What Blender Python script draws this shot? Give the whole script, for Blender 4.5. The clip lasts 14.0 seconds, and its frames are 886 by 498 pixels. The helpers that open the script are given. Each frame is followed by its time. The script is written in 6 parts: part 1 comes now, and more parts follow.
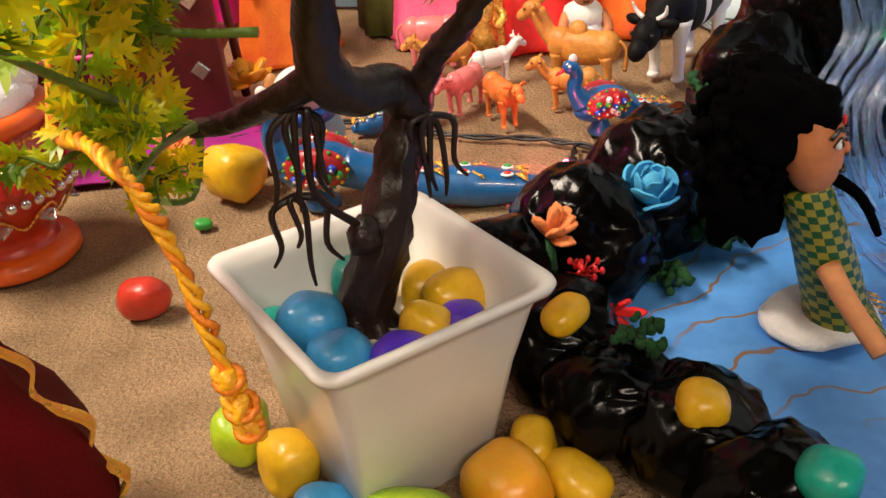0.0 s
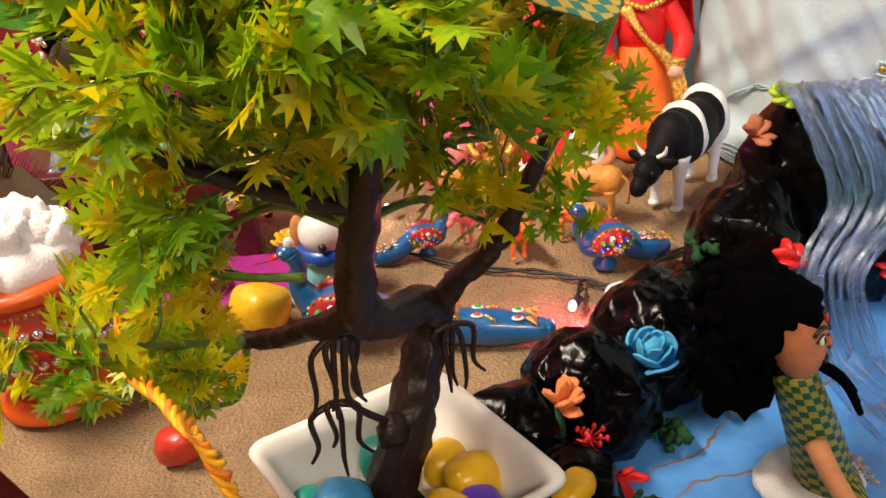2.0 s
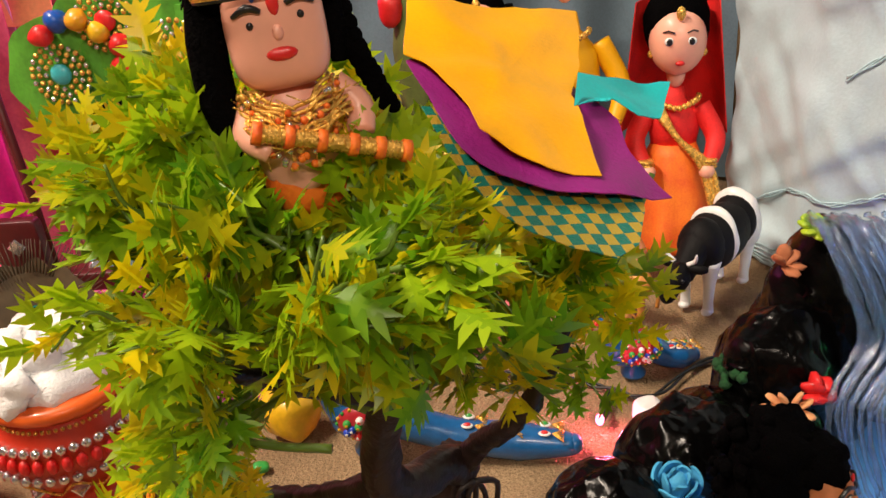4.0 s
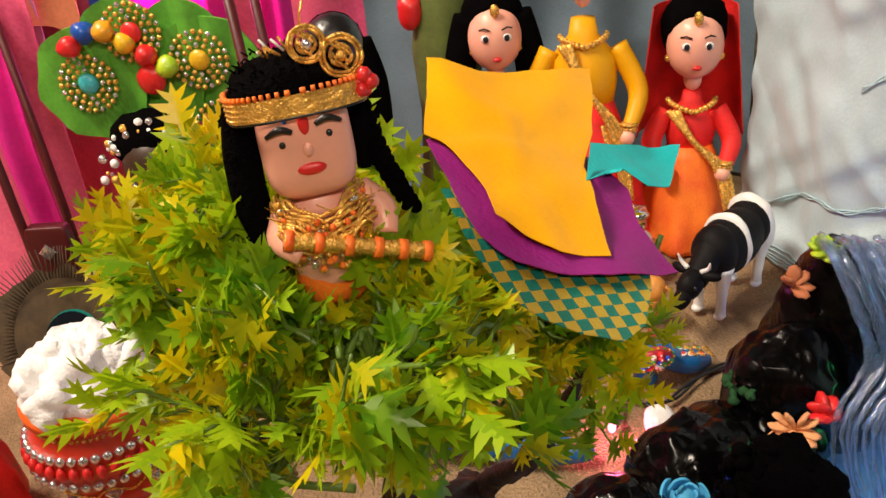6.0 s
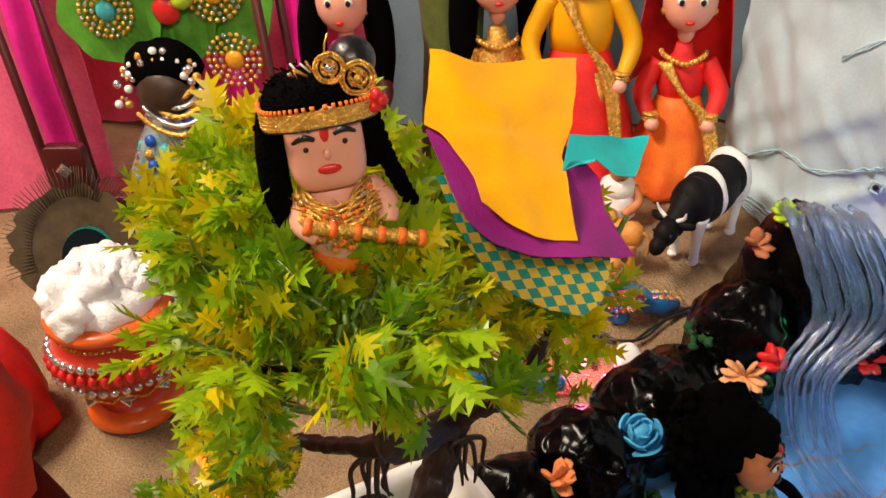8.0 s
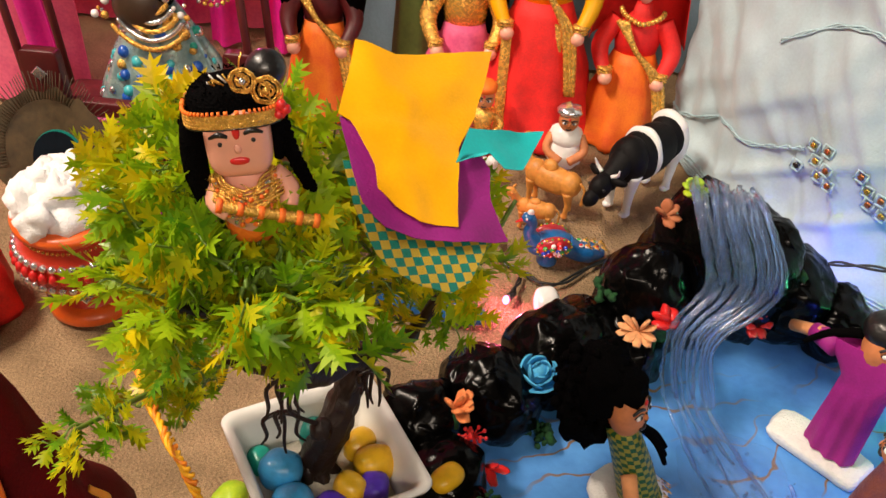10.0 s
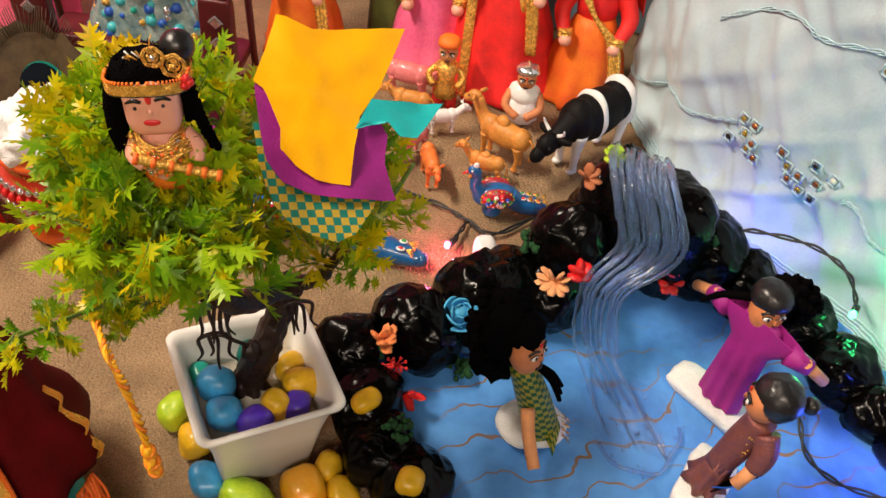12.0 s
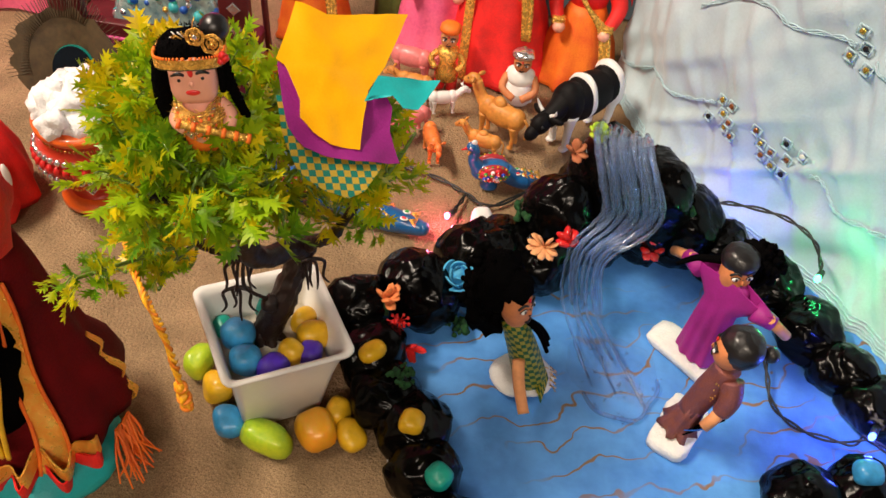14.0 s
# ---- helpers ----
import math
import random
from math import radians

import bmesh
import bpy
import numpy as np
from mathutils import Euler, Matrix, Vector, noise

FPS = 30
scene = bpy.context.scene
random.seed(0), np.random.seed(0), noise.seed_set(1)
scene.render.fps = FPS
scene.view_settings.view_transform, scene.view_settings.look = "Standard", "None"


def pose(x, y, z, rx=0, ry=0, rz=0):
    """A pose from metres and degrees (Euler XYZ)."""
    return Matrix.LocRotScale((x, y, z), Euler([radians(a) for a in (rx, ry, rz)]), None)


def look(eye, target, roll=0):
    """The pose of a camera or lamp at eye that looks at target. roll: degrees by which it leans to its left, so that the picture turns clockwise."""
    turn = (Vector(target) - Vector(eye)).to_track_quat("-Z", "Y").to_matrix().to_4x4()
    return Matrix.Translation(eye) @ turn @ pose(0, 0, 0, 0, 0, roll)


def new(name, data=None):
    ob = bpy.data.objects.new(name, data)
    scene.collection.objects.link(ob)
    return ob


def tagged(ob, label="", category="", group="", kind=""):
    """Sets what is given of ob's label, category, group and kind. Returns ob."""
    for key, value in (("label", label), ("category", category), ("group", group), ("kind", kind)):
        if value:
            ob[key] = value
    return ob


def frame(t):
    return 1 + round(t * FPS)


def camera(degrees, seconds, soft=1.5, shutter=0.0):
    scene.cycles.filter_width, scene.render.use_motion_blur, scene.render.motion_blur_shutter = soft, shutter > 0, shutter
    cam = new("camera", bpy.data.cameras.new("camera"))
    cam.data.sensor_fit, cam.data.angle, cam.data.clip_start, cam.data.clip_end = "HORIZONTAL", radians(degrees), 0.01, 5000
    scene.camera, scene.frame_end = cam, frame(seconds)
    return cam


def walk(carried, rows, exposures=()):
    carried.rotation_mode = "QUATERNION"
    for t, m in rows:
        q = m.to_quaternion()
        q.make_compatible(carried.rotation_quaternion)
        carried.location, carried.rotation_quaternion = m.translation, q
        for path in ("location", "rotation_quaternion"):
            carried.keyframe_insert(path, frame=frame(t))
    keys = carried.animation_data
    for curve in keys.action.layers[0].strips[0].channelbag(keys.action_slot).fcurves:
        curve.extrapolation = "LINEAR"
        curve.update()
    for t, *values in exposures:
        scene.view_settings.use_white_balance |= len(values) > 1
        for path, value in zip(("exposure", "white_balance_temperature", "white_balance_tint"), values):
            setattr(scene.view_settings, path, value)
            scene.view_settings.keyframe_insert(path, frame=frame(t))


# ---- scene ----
cam = camera(53.0, 14.0)
METRES, EYE, TILT, LEAN, TURN = 0.45, 0.27, -34.0, 3.0, 0.0
PATH = [
    (0, (0.032, 0.041, 0.26), (0.008, 1.74, -0.796), -5.5),
    (0.5, (0.034, 0.041, 0.281), (0.004, 1.74, -0.774), -5.7),
    (1, (0.033, 0.039, 0.303), (0.016, 1.75, -0.733), -5.5),
    (1.5, (0.034, 0.038, 0.317), (0.008, 1.768, -0.687), -5.4),
    (2, (0.031, 0.041, 0.33), (0.007, 1.79, -0.64), -5.3),
    (2.5, (0.035, 0.039, 0.342), (-0.003, 1.803, -0.598), -5.4),
    (3, (0.036, 0.038, 0.354), (-0.003, 1.813, -0.566), -5.2),
    (3.5, (0.038, 0.049, 0.365), (-0.035, 1.834, -0.533), -5.1),
    (4, (0.037, 0.056, 0.375), (-0.055, 1.847, -0.512), -5.1),
    (6.3, (0.041, 0.057, 0.419), (-0.105, 1.792, -0.566), -5.4),
    (6.5, (0.044, 0.055, 0.425), (-0.096, 1.777, -0.582), -4.8),
    (7, (0.046, 0.047, 0.432), (-0.105, 1.751, -0.604), -5.0),
    (7.5, (0.045, 0.039, 0.443), (-0.103, 1.713, -0.641), -4.4),
    (8, (0.044, 0.03, 0.452), (-0.084, 1.675, -0.677), -2.6),
    (8.5, (0.054, 0.022, 0.466), (-0.068, 1.626, -0.724), -0.7),
    (8.7, (0.053, 0.022, 0.469), (-0.036, 1.614, -0.738), 0.5),
    (11, (0.114, -0.007, 0.539), (-0.001, 1.433, -0.845), 5.5),
    (11.5, (0.127, -0.012, 0.547), (0.011, 1.401, -0.863), 6.0),
    (12, (0.137, -0.024, 0.56), (0.047, 1.383, -0.859), 6.9),
    (12.5, (0.141, -0.037, 0.578), (0.043, 1.347, -0.862), 7.0),
    (13, (0.141, -0.048, 0.588), (0.033, 1.327, -0.861), 6.7),
    (13.5, (0.145, -0.07, 0.59), (0.043, 1.312, -0.852), 6.9),
    (14, (0.147, -0.082, 0.594), (0.051, 1.307, -0.842), 6.9),
]
walk(cam, [(t, look(eye, target, roll)) for t, eye, target, roll in PATH],
     exposures=((0.0, 0.10), (2.8, 0.10), (4.0, -0.14), (7.0, -0.15), (11.0, -0.14), (14.0, -0.12)))

# ---- room, lamps and exposure ----
scene.view_settings.exposure = 0.0
world = bpy.data.worlds.new("room_air")
scene.world = world
world.use_nodes = True
world.node_tree.nodes["Background"].inputs[0].default_value = (0.9, 0.95, 1.0, 1)
world.node_tree.nodes["Background"].inputs[1].default_value = 0.012


def lamp(name, kind, m, watts, colour, size=0.1, size_y=None):
    data = bpy.data.lights.new(name, kind)
    data.energy, data.color = watts, colour
    if kind == "AREA":
        data.shape, data.size, data.size_y = "RECTANGLE", size, size_y or size
    else:
        data.shadow_soft_size = size
    ob = new(name, data)
    ob.matrix_world = m
    return ob


# a tube high on one side of the display
TUBE = Vector((-0.92, 0.28, 1.75))
lamp("tube_light", "AREA", look(TUBE, (0.0, 0.5, 0.05)), 60.0, (1.0, 0.83, 0.67), 0.9, 0.10)
# unseen fill lamp added behind the camera to brighten the front faces
lamp("wall_tube_light", "AREA", look((0.35, -1.3, 1.55), (0.05, 0.4, 0.05)), 24.0, (1.0, 0.83, 0.67), 1.1, 0.08)
LEDS = [("red", (0.105, 0.527, 0.010), (1.0, 0.10, 0.22), 0.17),
        ("green", (0.430, 0.477, 0.058), (0.05, 1.0, 0.25), 0.17),
        ("blue", (0.462, 0.340, 0.034), (0.05, 0.10, 1.0), 0.38),
        ("blue", (0.352, 0.572, 0.030), (0.05, 0.10, 1.0), 0.13),
        ("pink", (-0.250, 0.880, 0.262), (1.0, 0.15, 0.55), 0.55),
        ("white", (-0.020, 0.690, 0.012), (1.0, 0.80, 0.75), 0.03),
        ("violet", (0.086, 0.284, 0.014), (0.22, 0.08, 1.0), 0.09)]

# ---- materials ----


def mat(name, col, rough=0.5, metal=0.0, var=0.18, scale=60.0, bump=0.15, bscale=250.0, col2=None, amount=0.5,
        sheen=0.0, clear=0.0, pieces=False, glow=0.0, spec=0.5, grain=False, crease=0.0):
    """A surface with colour that drifts at two scales and a fine relief."""
    m = bpy.data.materials.new(name)
    m.use_nodes = True
    nt = m.node_tree
    b = nt.nodes["Principled BSDF"]
    tc = nt.nodes.new("ShaderNodeTexCoord")
    n1 = nt.nodes.new("ShaderNodeTexNoise")
    n1.inputs["Scale"].default_value, n1.inputs["Detail"].default_value = scale, 6
    n2 = nt.nodes.new("ShaderNodeTexNoise")
    n2.inputs["Scale"].default_value, n2.inputs["Detail"].default_value = bscale, 4
    ramp = nt.nodes.new("ShaderNodeValToRGB")
    c2 = col2 or tuple(min(1, c * (1 - var)) for c in col)
    lo, hi = 0.5 - 0.25 * amount - 0.08, 0.5 + 0.25 * amount
    ramp.color_ramp.elements[0].position, ramp.color_ramp.elements[0].color = lo, (*c2, 1)
    ramp.color_ramp.elements[1].position, ramp.color_ramp.elements[1].color = hi, (*tuple(min(1, c * (1 + var * 0.35)) for c in col), 1)
    mixf = nt.nodes.new("ShaderNodeMath")
    mixf.operation = "MULTIPLY_ADD"
    mixf.inputs[1].default_value = 0.3
    add = nt.nodes.new("ShaderNodeMath")
    add.operation = "MULTIPLY"
    add.inputs[1].default_value = 0.7
    L = nt.links.new
    for n in (n1, n2):
        L(tc.outputs["Object"], n.inputs["Vector"])
    L(n1.outputs["Fac"], add.inputs[0])
    L(n2.outputs["Fac"], mixf.inputs[0])
    L(add.outputs[0], mixf.inputs[2])
    fac = mixf.outputs[0]
    if pieces:
        oi = nt.nodes.new("ShaderNodeObjectInfo")
        geo = nt.nodes.new("ShaderNodeNewGeometry")
        s1 = nt.nodes.new("ShaderNodeMath")
        s1.operation = "MULTIPLY_ADD"
        s1.inputs[1].default_value = 0.55
        s2 = nt.nodes.new("ShaderNodeMath")
        s2.operation = "MULTIPLY"
        s2.inputs[1].default_value = 0.35
        s3 = nt.nodes.new("ShaderNodeMath")
        s3.operation = "MULTIPLY_ADD"
        s3.inputs[1].default_value = 0.25
        L(oi.outputs["Random"], s1.inputs[0])
        L(geo.outputs["Random Per Island"], s2.inputs[0])
        L(s2.outputs[0], s1.inputs[2])
        L(fac, s3.inputs[0])
        L(s1.outputs[0], s3.inputs[2])
        fac = s3.outputs[0]
        ramp.color_ramp.elements[0].position, ramp.color_ramp.elements[1].position = 0.2, 0.85
    L(fac, ramp.inputs[0])
    L(ramp.outputs[0], b.inputs["Base Color"])
    bp = nt.nodes.new("ShaderNodeBump")
    bp.inputs["Strength"].default_value, bp.inputs["Distance"].default_value = bump, 0.0012
    L(n2.outputs["Fac"], bp.inputs["Height"])
    if grain:
        # single grains: dark and pale specks, and a coarser relief
        n3 = nt.nodes.new("ShaderNodeTexNoise")
        n3.inputs["Scale"].default_value, n3.inputs["Detail"].default_value, n3.inputs["Roughness"].default_value = 1100, 3, 0.8
        L(tc.outputs["Object"], n3.inputs["Vector"])
        gr = nt.nodes.new("ShaderNodeValToRGB")
        gr.color_ramp.elements[0].position, gr.color_ramp.elements[0].color = 0.34, (0.45, 0.43, 0.42, 1)
        gr.color_ramp.elements[1].position, gr.color_ramp.elements[1].color = 0.68, (1.45, 1.42, 1.36, 1)
        gm = nt.nodes.new("ShaderNodeMix")
        gm.data_type, gm.blend_type = "RGBA", "MULTIPLY"
        gm.inputs["Factor"].default_value = 0.85
        L(n3.outputs["Fac"], gr.inputs[0])
        L(ramp.outputs[0], gm.inputs["A"])
        L(gr.outputs[0], gm.inputs["B"])
        L(gm.outputs["Result"], b.inputs["Base Color"])
        bp.inputs["Distance"].default_value = 0.003
    if crease:
        # crumpled foil
        n4 = nt.nodes.new("ShaderNodeTexNoise")
        n4.noise_type = "RIDGED_MULTIFRACTAL"
        n4.inputs["Scale"].default_value, n4.inputs["Detail"].default_value = 52, 5
        n4.inputs["Distortion"].default_value = 1.2
        L(tc.outputs["Object"], n4.inputs["Vector"])
        b2 = nt.nodes.new("ShaderNodeBump")
        b2.inputs["Strength"].default_value, b2.inputs["Distance"].default_value = crease, 0.004
        L(n4.outputs["Fac"], b2.inputs["Height"])
        L(b2.outputs[0], bp.inputs["Normal"])
    L(bp.outputs[0], b.inputs["Normal"])
    rr = nt.nodes.new("ShaderNodeMapRange")
    rr.inputs["To Min"].default_value, rr.inputs["To Max"].default_value = max(0.03, rough - 0.1), min(1, rough + 0.12)
    L(n1.outputs["Fac"], rr.inputs["Value"])
    L(rr.outputs[0], b.inputs["Roughness"])
    b.inputs["Metallic"].default_value = metal
    b.inputs["Specular IOR Level"].default_value = spec
    b.inputs["Sheen Weight"].default_value = sheen
    b.inputs["Coat Weight"].default_value = clear
    b.inputs["Coat Roughness"].default_value = 0.12
    if glow:
        b.inputs["Emission Color"].default_value = (*col, 1)
        b.inputs["Emission Strength"].default_value = glow
    return m


def tree_of(m):
    return m.node_tree, m.node_tree.nodes["Principled BSDF"], m.node_tree.links.new


SAND = mat("sand", (0.36, 0.25, 0.145), 0.97, var=0.5, scale=24, bump=1.0, bscale=420, amount=0.8, grain=True, spec=0.1)
ROCK = mat("black_foil", (0.0012, 0.0011, 0.0011), 0.20, var=0.5, scale=40, bump=0.3, bscale=190, spec=0.17, crease=0.9)
WATERP = mat("blue_paper", (0.10, 0.32, 0.74), 0.40, var=0.35, scale=16, bump=0.5, bscale=110, col2=(0.05, 0.20, 0.58))
PAPERBACK = mat("white_paper_edge", (0.75, 0.76, 0.78), 0.8)
WHITEPL = mat("white_plastic", (0.80, 0.79, 0.75), 0.32, var=0.05, scale=20, bump=0.05, clear=0.15)
SOIL = mat("pale_soil", (0.62, 0.57, 0.48), 0.95, var=0.2, scale=80, bump=0.6, bscale=700)
BARK = mat("dark_brown_plastic", (0.016, 0.007, 0.005), 0.42, var=0.5, scale=90, bump=0.7, bscale=260)
LEAF = mat("yellow_leaf_plastic", (0.82, 0.66, 0.006), 0.34, var=0.1, scale=60, bump=0.08, col2=(0.30, 0.46, 0.010), pieces=True)
LEAFG = mat("green_leaf_plastic", (0.42, 0.60, 0.012), 0.34, var=0.1, scale=60, bump=0.08, col2=(0.08, 0.28, 0.008), pieces=True)
STEM = mat("stem_plastic", (0.13, 0.22, 0.03), 0.4, var=0.4)
for m_ in (LEAF, LEAFG):
    nt, b, L = tree_of(m_)
    tr = nt.nodes.new("ShaderNodeBsdfTranslucent")
    ramp = [n for n in nt.nodes if n.type == "VALTORGB"][0]
    L(ramp.outputs[0], tr.inputs[0])
    mx = nt.nodes.new("ShaderNodeMixShader")
    mx.inputs[0].default_value = 0.48
    L(b.outputs[0], mx.inputs[1])
    L(tr.outputs[0], mx.inputs[2])
    L(mx.outputs[0], nt.nodes["Material Output"].inputs[0])


def paint(name, col, **kw):
    kw = dict(dict(rough=0.36, var=0.22, scale=110, bump=0.30, bscale=300, clear=0.2), **kw)
    return mat(name, col, **kw)


SKYST = paint("sky_blue_stone_paint", (0.04, 0.30, 0.62), var=0.3)
TEALST = paint("teal_stone_paint", (0.005, 0.34, 0.26), var=0.25)
DKTEAL = paint("dark_teal_stone_paint", (0.004, 0.17, 0.14))
YELST = paint("yellow_stone_paint", (0.78, 0.46, 0.015), var=0.2)
ORST = paint("orange_stone_paint", (0.80, 0.30, 0.015), col2=(0.75, 0.45, 0.02), scale=35)
LIME = paint("lime_stone_paint", (0.50, 0.60, 0.02), col2=(0.16, 0.42, 0.02), scale=25)
VIOST = paint("violet_stone_paint", (0.085, 0.03, 0.55), var=0.3)
REDST = paint("red_stone_paint", (0.55, 0.04, 0.02))
SKIN = mat("doll_skin", (0.90, 0.42, 0.30), 0.42, var=0.1, scale=40, bump=0.03, clear=0.1)
CLAYSK = mat("clay_skin", (0.62, 0.22, 0.08), 0.55, var=0.25, scale=90, bump=0.2)
WOOD = mat("raw_wood", (0.70, 0.30, 0.12), 0.6, var=0.25, scale=60)
HAIR = mat("black_wool", (0.0022, 0.0020, 0.0022), 0.85, var=0.4, bump=0.9, bscale=900, spec=0.02)
GOLD = mat("gold_foil", (0.88, 0.50, 0.10), 0.26, metal=0.6, var=0.4, scale=300, bump=0.7, bscale=900)
RIBBON = mat("gold_ribbon", (0.80, 0.30, 0.03), 0.28, metal=0.35, var=0.5, scale=160, bump=0.8, bscale=1400, col2=(0.95, 0.62, 0.10))
SILVER = mat("silver_bead", (0.85, 0.85, 0.88), 0.15, metal=0.9, var=0.2)
RED = mat("red_cloth", (0.80, 0.016, 0.014), 0.65, var=0.35, scale=50, bump=0.35, bscale=600)
MAROON = mat("maroon_velvet", (0.13, 0.002, 0.004), 0.75, var=0.5, scale=30, bump=0.3, bscale=700, spec=0.15)
ORANGE = mat("orange_cloth", (0.85, 0.20, 0.012), 0.6, var=0.3, scale=40, bump=0.3, bscale=600, col2=(0.75, 0.07, 0.01))
YELCL = mat("yellow_satin", (0.84, 0.40, 0.002), 0.42, var=0.12, scale=30, bump=0.15, bscale=700, spec=0.3)
PURPCL = mat("purple_cloth", (0.27, 0.008, 0.19), 0.6, var=0.3, scale=40, bump=0.3, bscale=700)
MAGCL = mat("magenta_cloth", (0.34, 0.012, 0.22), 0.6, var=0.3, scale=40, bump=0.3, bscale=700)
TEALCL = mat("teal_cloth", (0.008, 0.42, 0.44), 0.5, var=0.2, scale=40, bump=0.2, bscale=700)
PINKCL = mat("pink_cloth", (0.85, 0.16, 0.28), 0.6, var=0.4, scale=14, bump=0.3, bscale=300, col2=(0.62, 0.06, 0.20))
HOTPINK = mat("hot_pink_satin", (0.85, 0.02, 0.36), 0.4, var=0.3, scale=20)
GREYBLUE = mat("pale_blue_curtain", (0.46, 0.60, 0.66), 0.6, var=0.16, scale=12, bump=0.3, bscale=420, sheen=0.3)
# the blue curtain cloth again, darkened for the shade behind the dolls
SHADEBLUE = mat("shaded_blue_cloth", (0.16, 0.24, 0.30), 0.7, var=0.3, scale=12, bump=0.3, bscale=420)
TRIM = mat("pale_trim", (0.48, 0.68, 0.74), 0.35, var=0.25, scale=300, bump=0.8, bscale=900)
TERRA = mat("red_clay_paint", (0.55, 0.035, 0.012), 0.35, var=0.25, scale=50, clear=0.3)
TERRAO = mat("orange_clay_paint", (0.80, 0.13, 0.015), 0.35, var=0.2, scale=50, clear=0.3)
COTTON = mat("cotton", (0.86, 0.86, 0.86), 1.0, var=0.08, scale=60, bump=0.9, bscale=500, sheen=0.6)
BLUEP = paint("peacock_blue_paint", (0.006, 0.11, 0.33), var=0.3, clear=0.6)
REDP = paint("red_paint", (0.70, 0.02, 0.02))
GREENP = paint("green_paint", (0.04, 0.35, 0.06))
WHITEP = paint("white_paint", (0.82, 0.82, 0.80), var=0.06)
COWBLACK = mat("cow_black", (0.005, 0.0045, 0.005), 0.6, var=0.4, scale=80, bump=0.4, spec=0.15)
BLACKP = paint("black_paint", (0.010, 0.009, 0.010), var=0.3)
PINKP = paint("pink_paint", (0.80, 0.22, 0.22))
CAMELP = mat("camel_plastic", (0.66, 0.27, 0.05), 0.5, var=0.35, scale=120, bump=0.5, bscale=300)
FOAM = mat("white_foam", (0.82, 0.82, 0.80), 0.9, var=0.08, scale=200, bump=0.9, bscale=600)
BOARD = mat("maroon_board", (0.085, 0.006, 0.008), 0.45, var=0.35, scale=40, bump=0.2)
PLUME = mat("feather_brown", (0.055, 0.035, 0.012), 0.6, var=0.5, scale=90)
DARKTEAL = mat("feather_eye", (0.002, 0.005, 0.009), 0.7, var=0.4, spec=0.1)
HALO = mat("green_felt", (0.11, 0.40, 0.03), 0.7, var=0.4, scale=40, bump=0.4)
BEADB = paint("blue_bead", (0.01, 0.09, 0.45))
BEADT = paint("aqua_bead", (0.05, 0.45, 0.50))
WIRE = mat("black_wire", (0.008, 0.010, 0.010), 0.4, var=0.3)
ROSE = mat("blue_foam_rose", (0.07, 0.42, 0.72), 0.75, var=0.15, scale=80, bump=0.4, bscale=500)
ORFLOW = mat("orange_pollen", (0.85, 0.26, 0.08), 0.7, var=0.3, scale=300, bump=0.9, bscale=900)
MOSS = mat("dark_moss", (0.006, 0.06, 0.012), 0.9, var=0.5, scale=200, bump=0.9, bscale=600)
WALLP = mat("room_plaster", (0.17, 0.155, 0.135), 0.9, var=0.1, scale=3)
OLIVE = mat("olive_cloth", (0.09, 0.12, 0.02), 0.8, var=0.4, scale=40)


def checker(name, a, b_, scale, metal=0.6):
    m = mat(name, a, 0.4, var=0.2, scale=200, bump=0.5, bscale=900)
    nt, b, L = tree_of(m)
    tc = [n for n in nt.nodes if n.type == "TEX_COORD"][0]
    ck = nt.nodes.new("ShaderNodeTexChecker")
    ck.inputs["Scale"].default_value = scale
    ck.inputs["Color1"].default_value, ck.inputs["Color2"].default_value = (*a, 1), (*b_, 1)
    L(tc.outputs["UV"], ck.inputs["Vector"])
    L(ck.outputs[0], b.inputs["Base Color"])
    mm = nt.nodes.new("ShaderNodeMath")
    mm.operation = "MULTIPLY"
    mm.inputs[1].default_value = metal
    L(ck.outputs["Fac"], mm.inputs[0])
    L(mm.outputs[0], b.inputs["Metallic"])
    return m


BROCADE = checker("green_gold_brocade", (0.75, 0.50, 0.06), (0.008, 0.16, 0.12), 250)
BROCADE2 = checker("dark_green_brocade", (0.40, 0.34, 0.04), (0.008, 0.09, 0.02), 300, 0.3)

# brown and dark veins in the painted water
nt, b, L = tree_of(WATERP)
ramp = [n for n in nt.nodes if n.type == "VALTORGB"][0]
tc = [n for n in nt.nodes if n.type == "TEX_COORD"][0]
wv = nt.nodes.new("ShaderNodeTexWave")
wv.inputs["Scale"].default_value, wv.inputs["Distortion"].default_value = 11.0, 9.0
wv.inputs["Detail"].default_value, wv.inputs["Detail Scale"].default_value = 3.0, 1.6
mp = nt.nodes.new("ShaderNodeMapping")
mp.inputs["Rotation"].default_value = (0, 0, 1.15)
vr = nt.nodes.new("ShaderNodeValToRGB")
vr.color_ramp.elements[0].position, vr.color_ramp.elements[1].position = 0.972, 0.995
vn = nt.nodes.new("ShaderNodeTexNoise")
vn.inputs["Scale"].default_value = 14
vc = nt.nodes.new("ShaderNodeMapRange")
vc.inputs["From Min"].default_value, vc.inputs["From Max"].default_value = 0.38, 0.58
vm = nt.nodes.new("ShaderNodeMath")
vm.operation = "MULTIPLY"
mixc = nt.nodes.new("ShaderNodeMix")
mixc.data_type = "RGBA"
mixc.inputs["B"].default_value = (0.24, 0.13, 0.06, 1)
L(tc.outputs["Object"], mp.inputs[0])
L(mp.outputs[0], wv.inputs["Vector"])
L(wv.outputs["Fac"], vr.inputs[0])
L(tc.outputs["Object"], vn.inputs["Vector"])
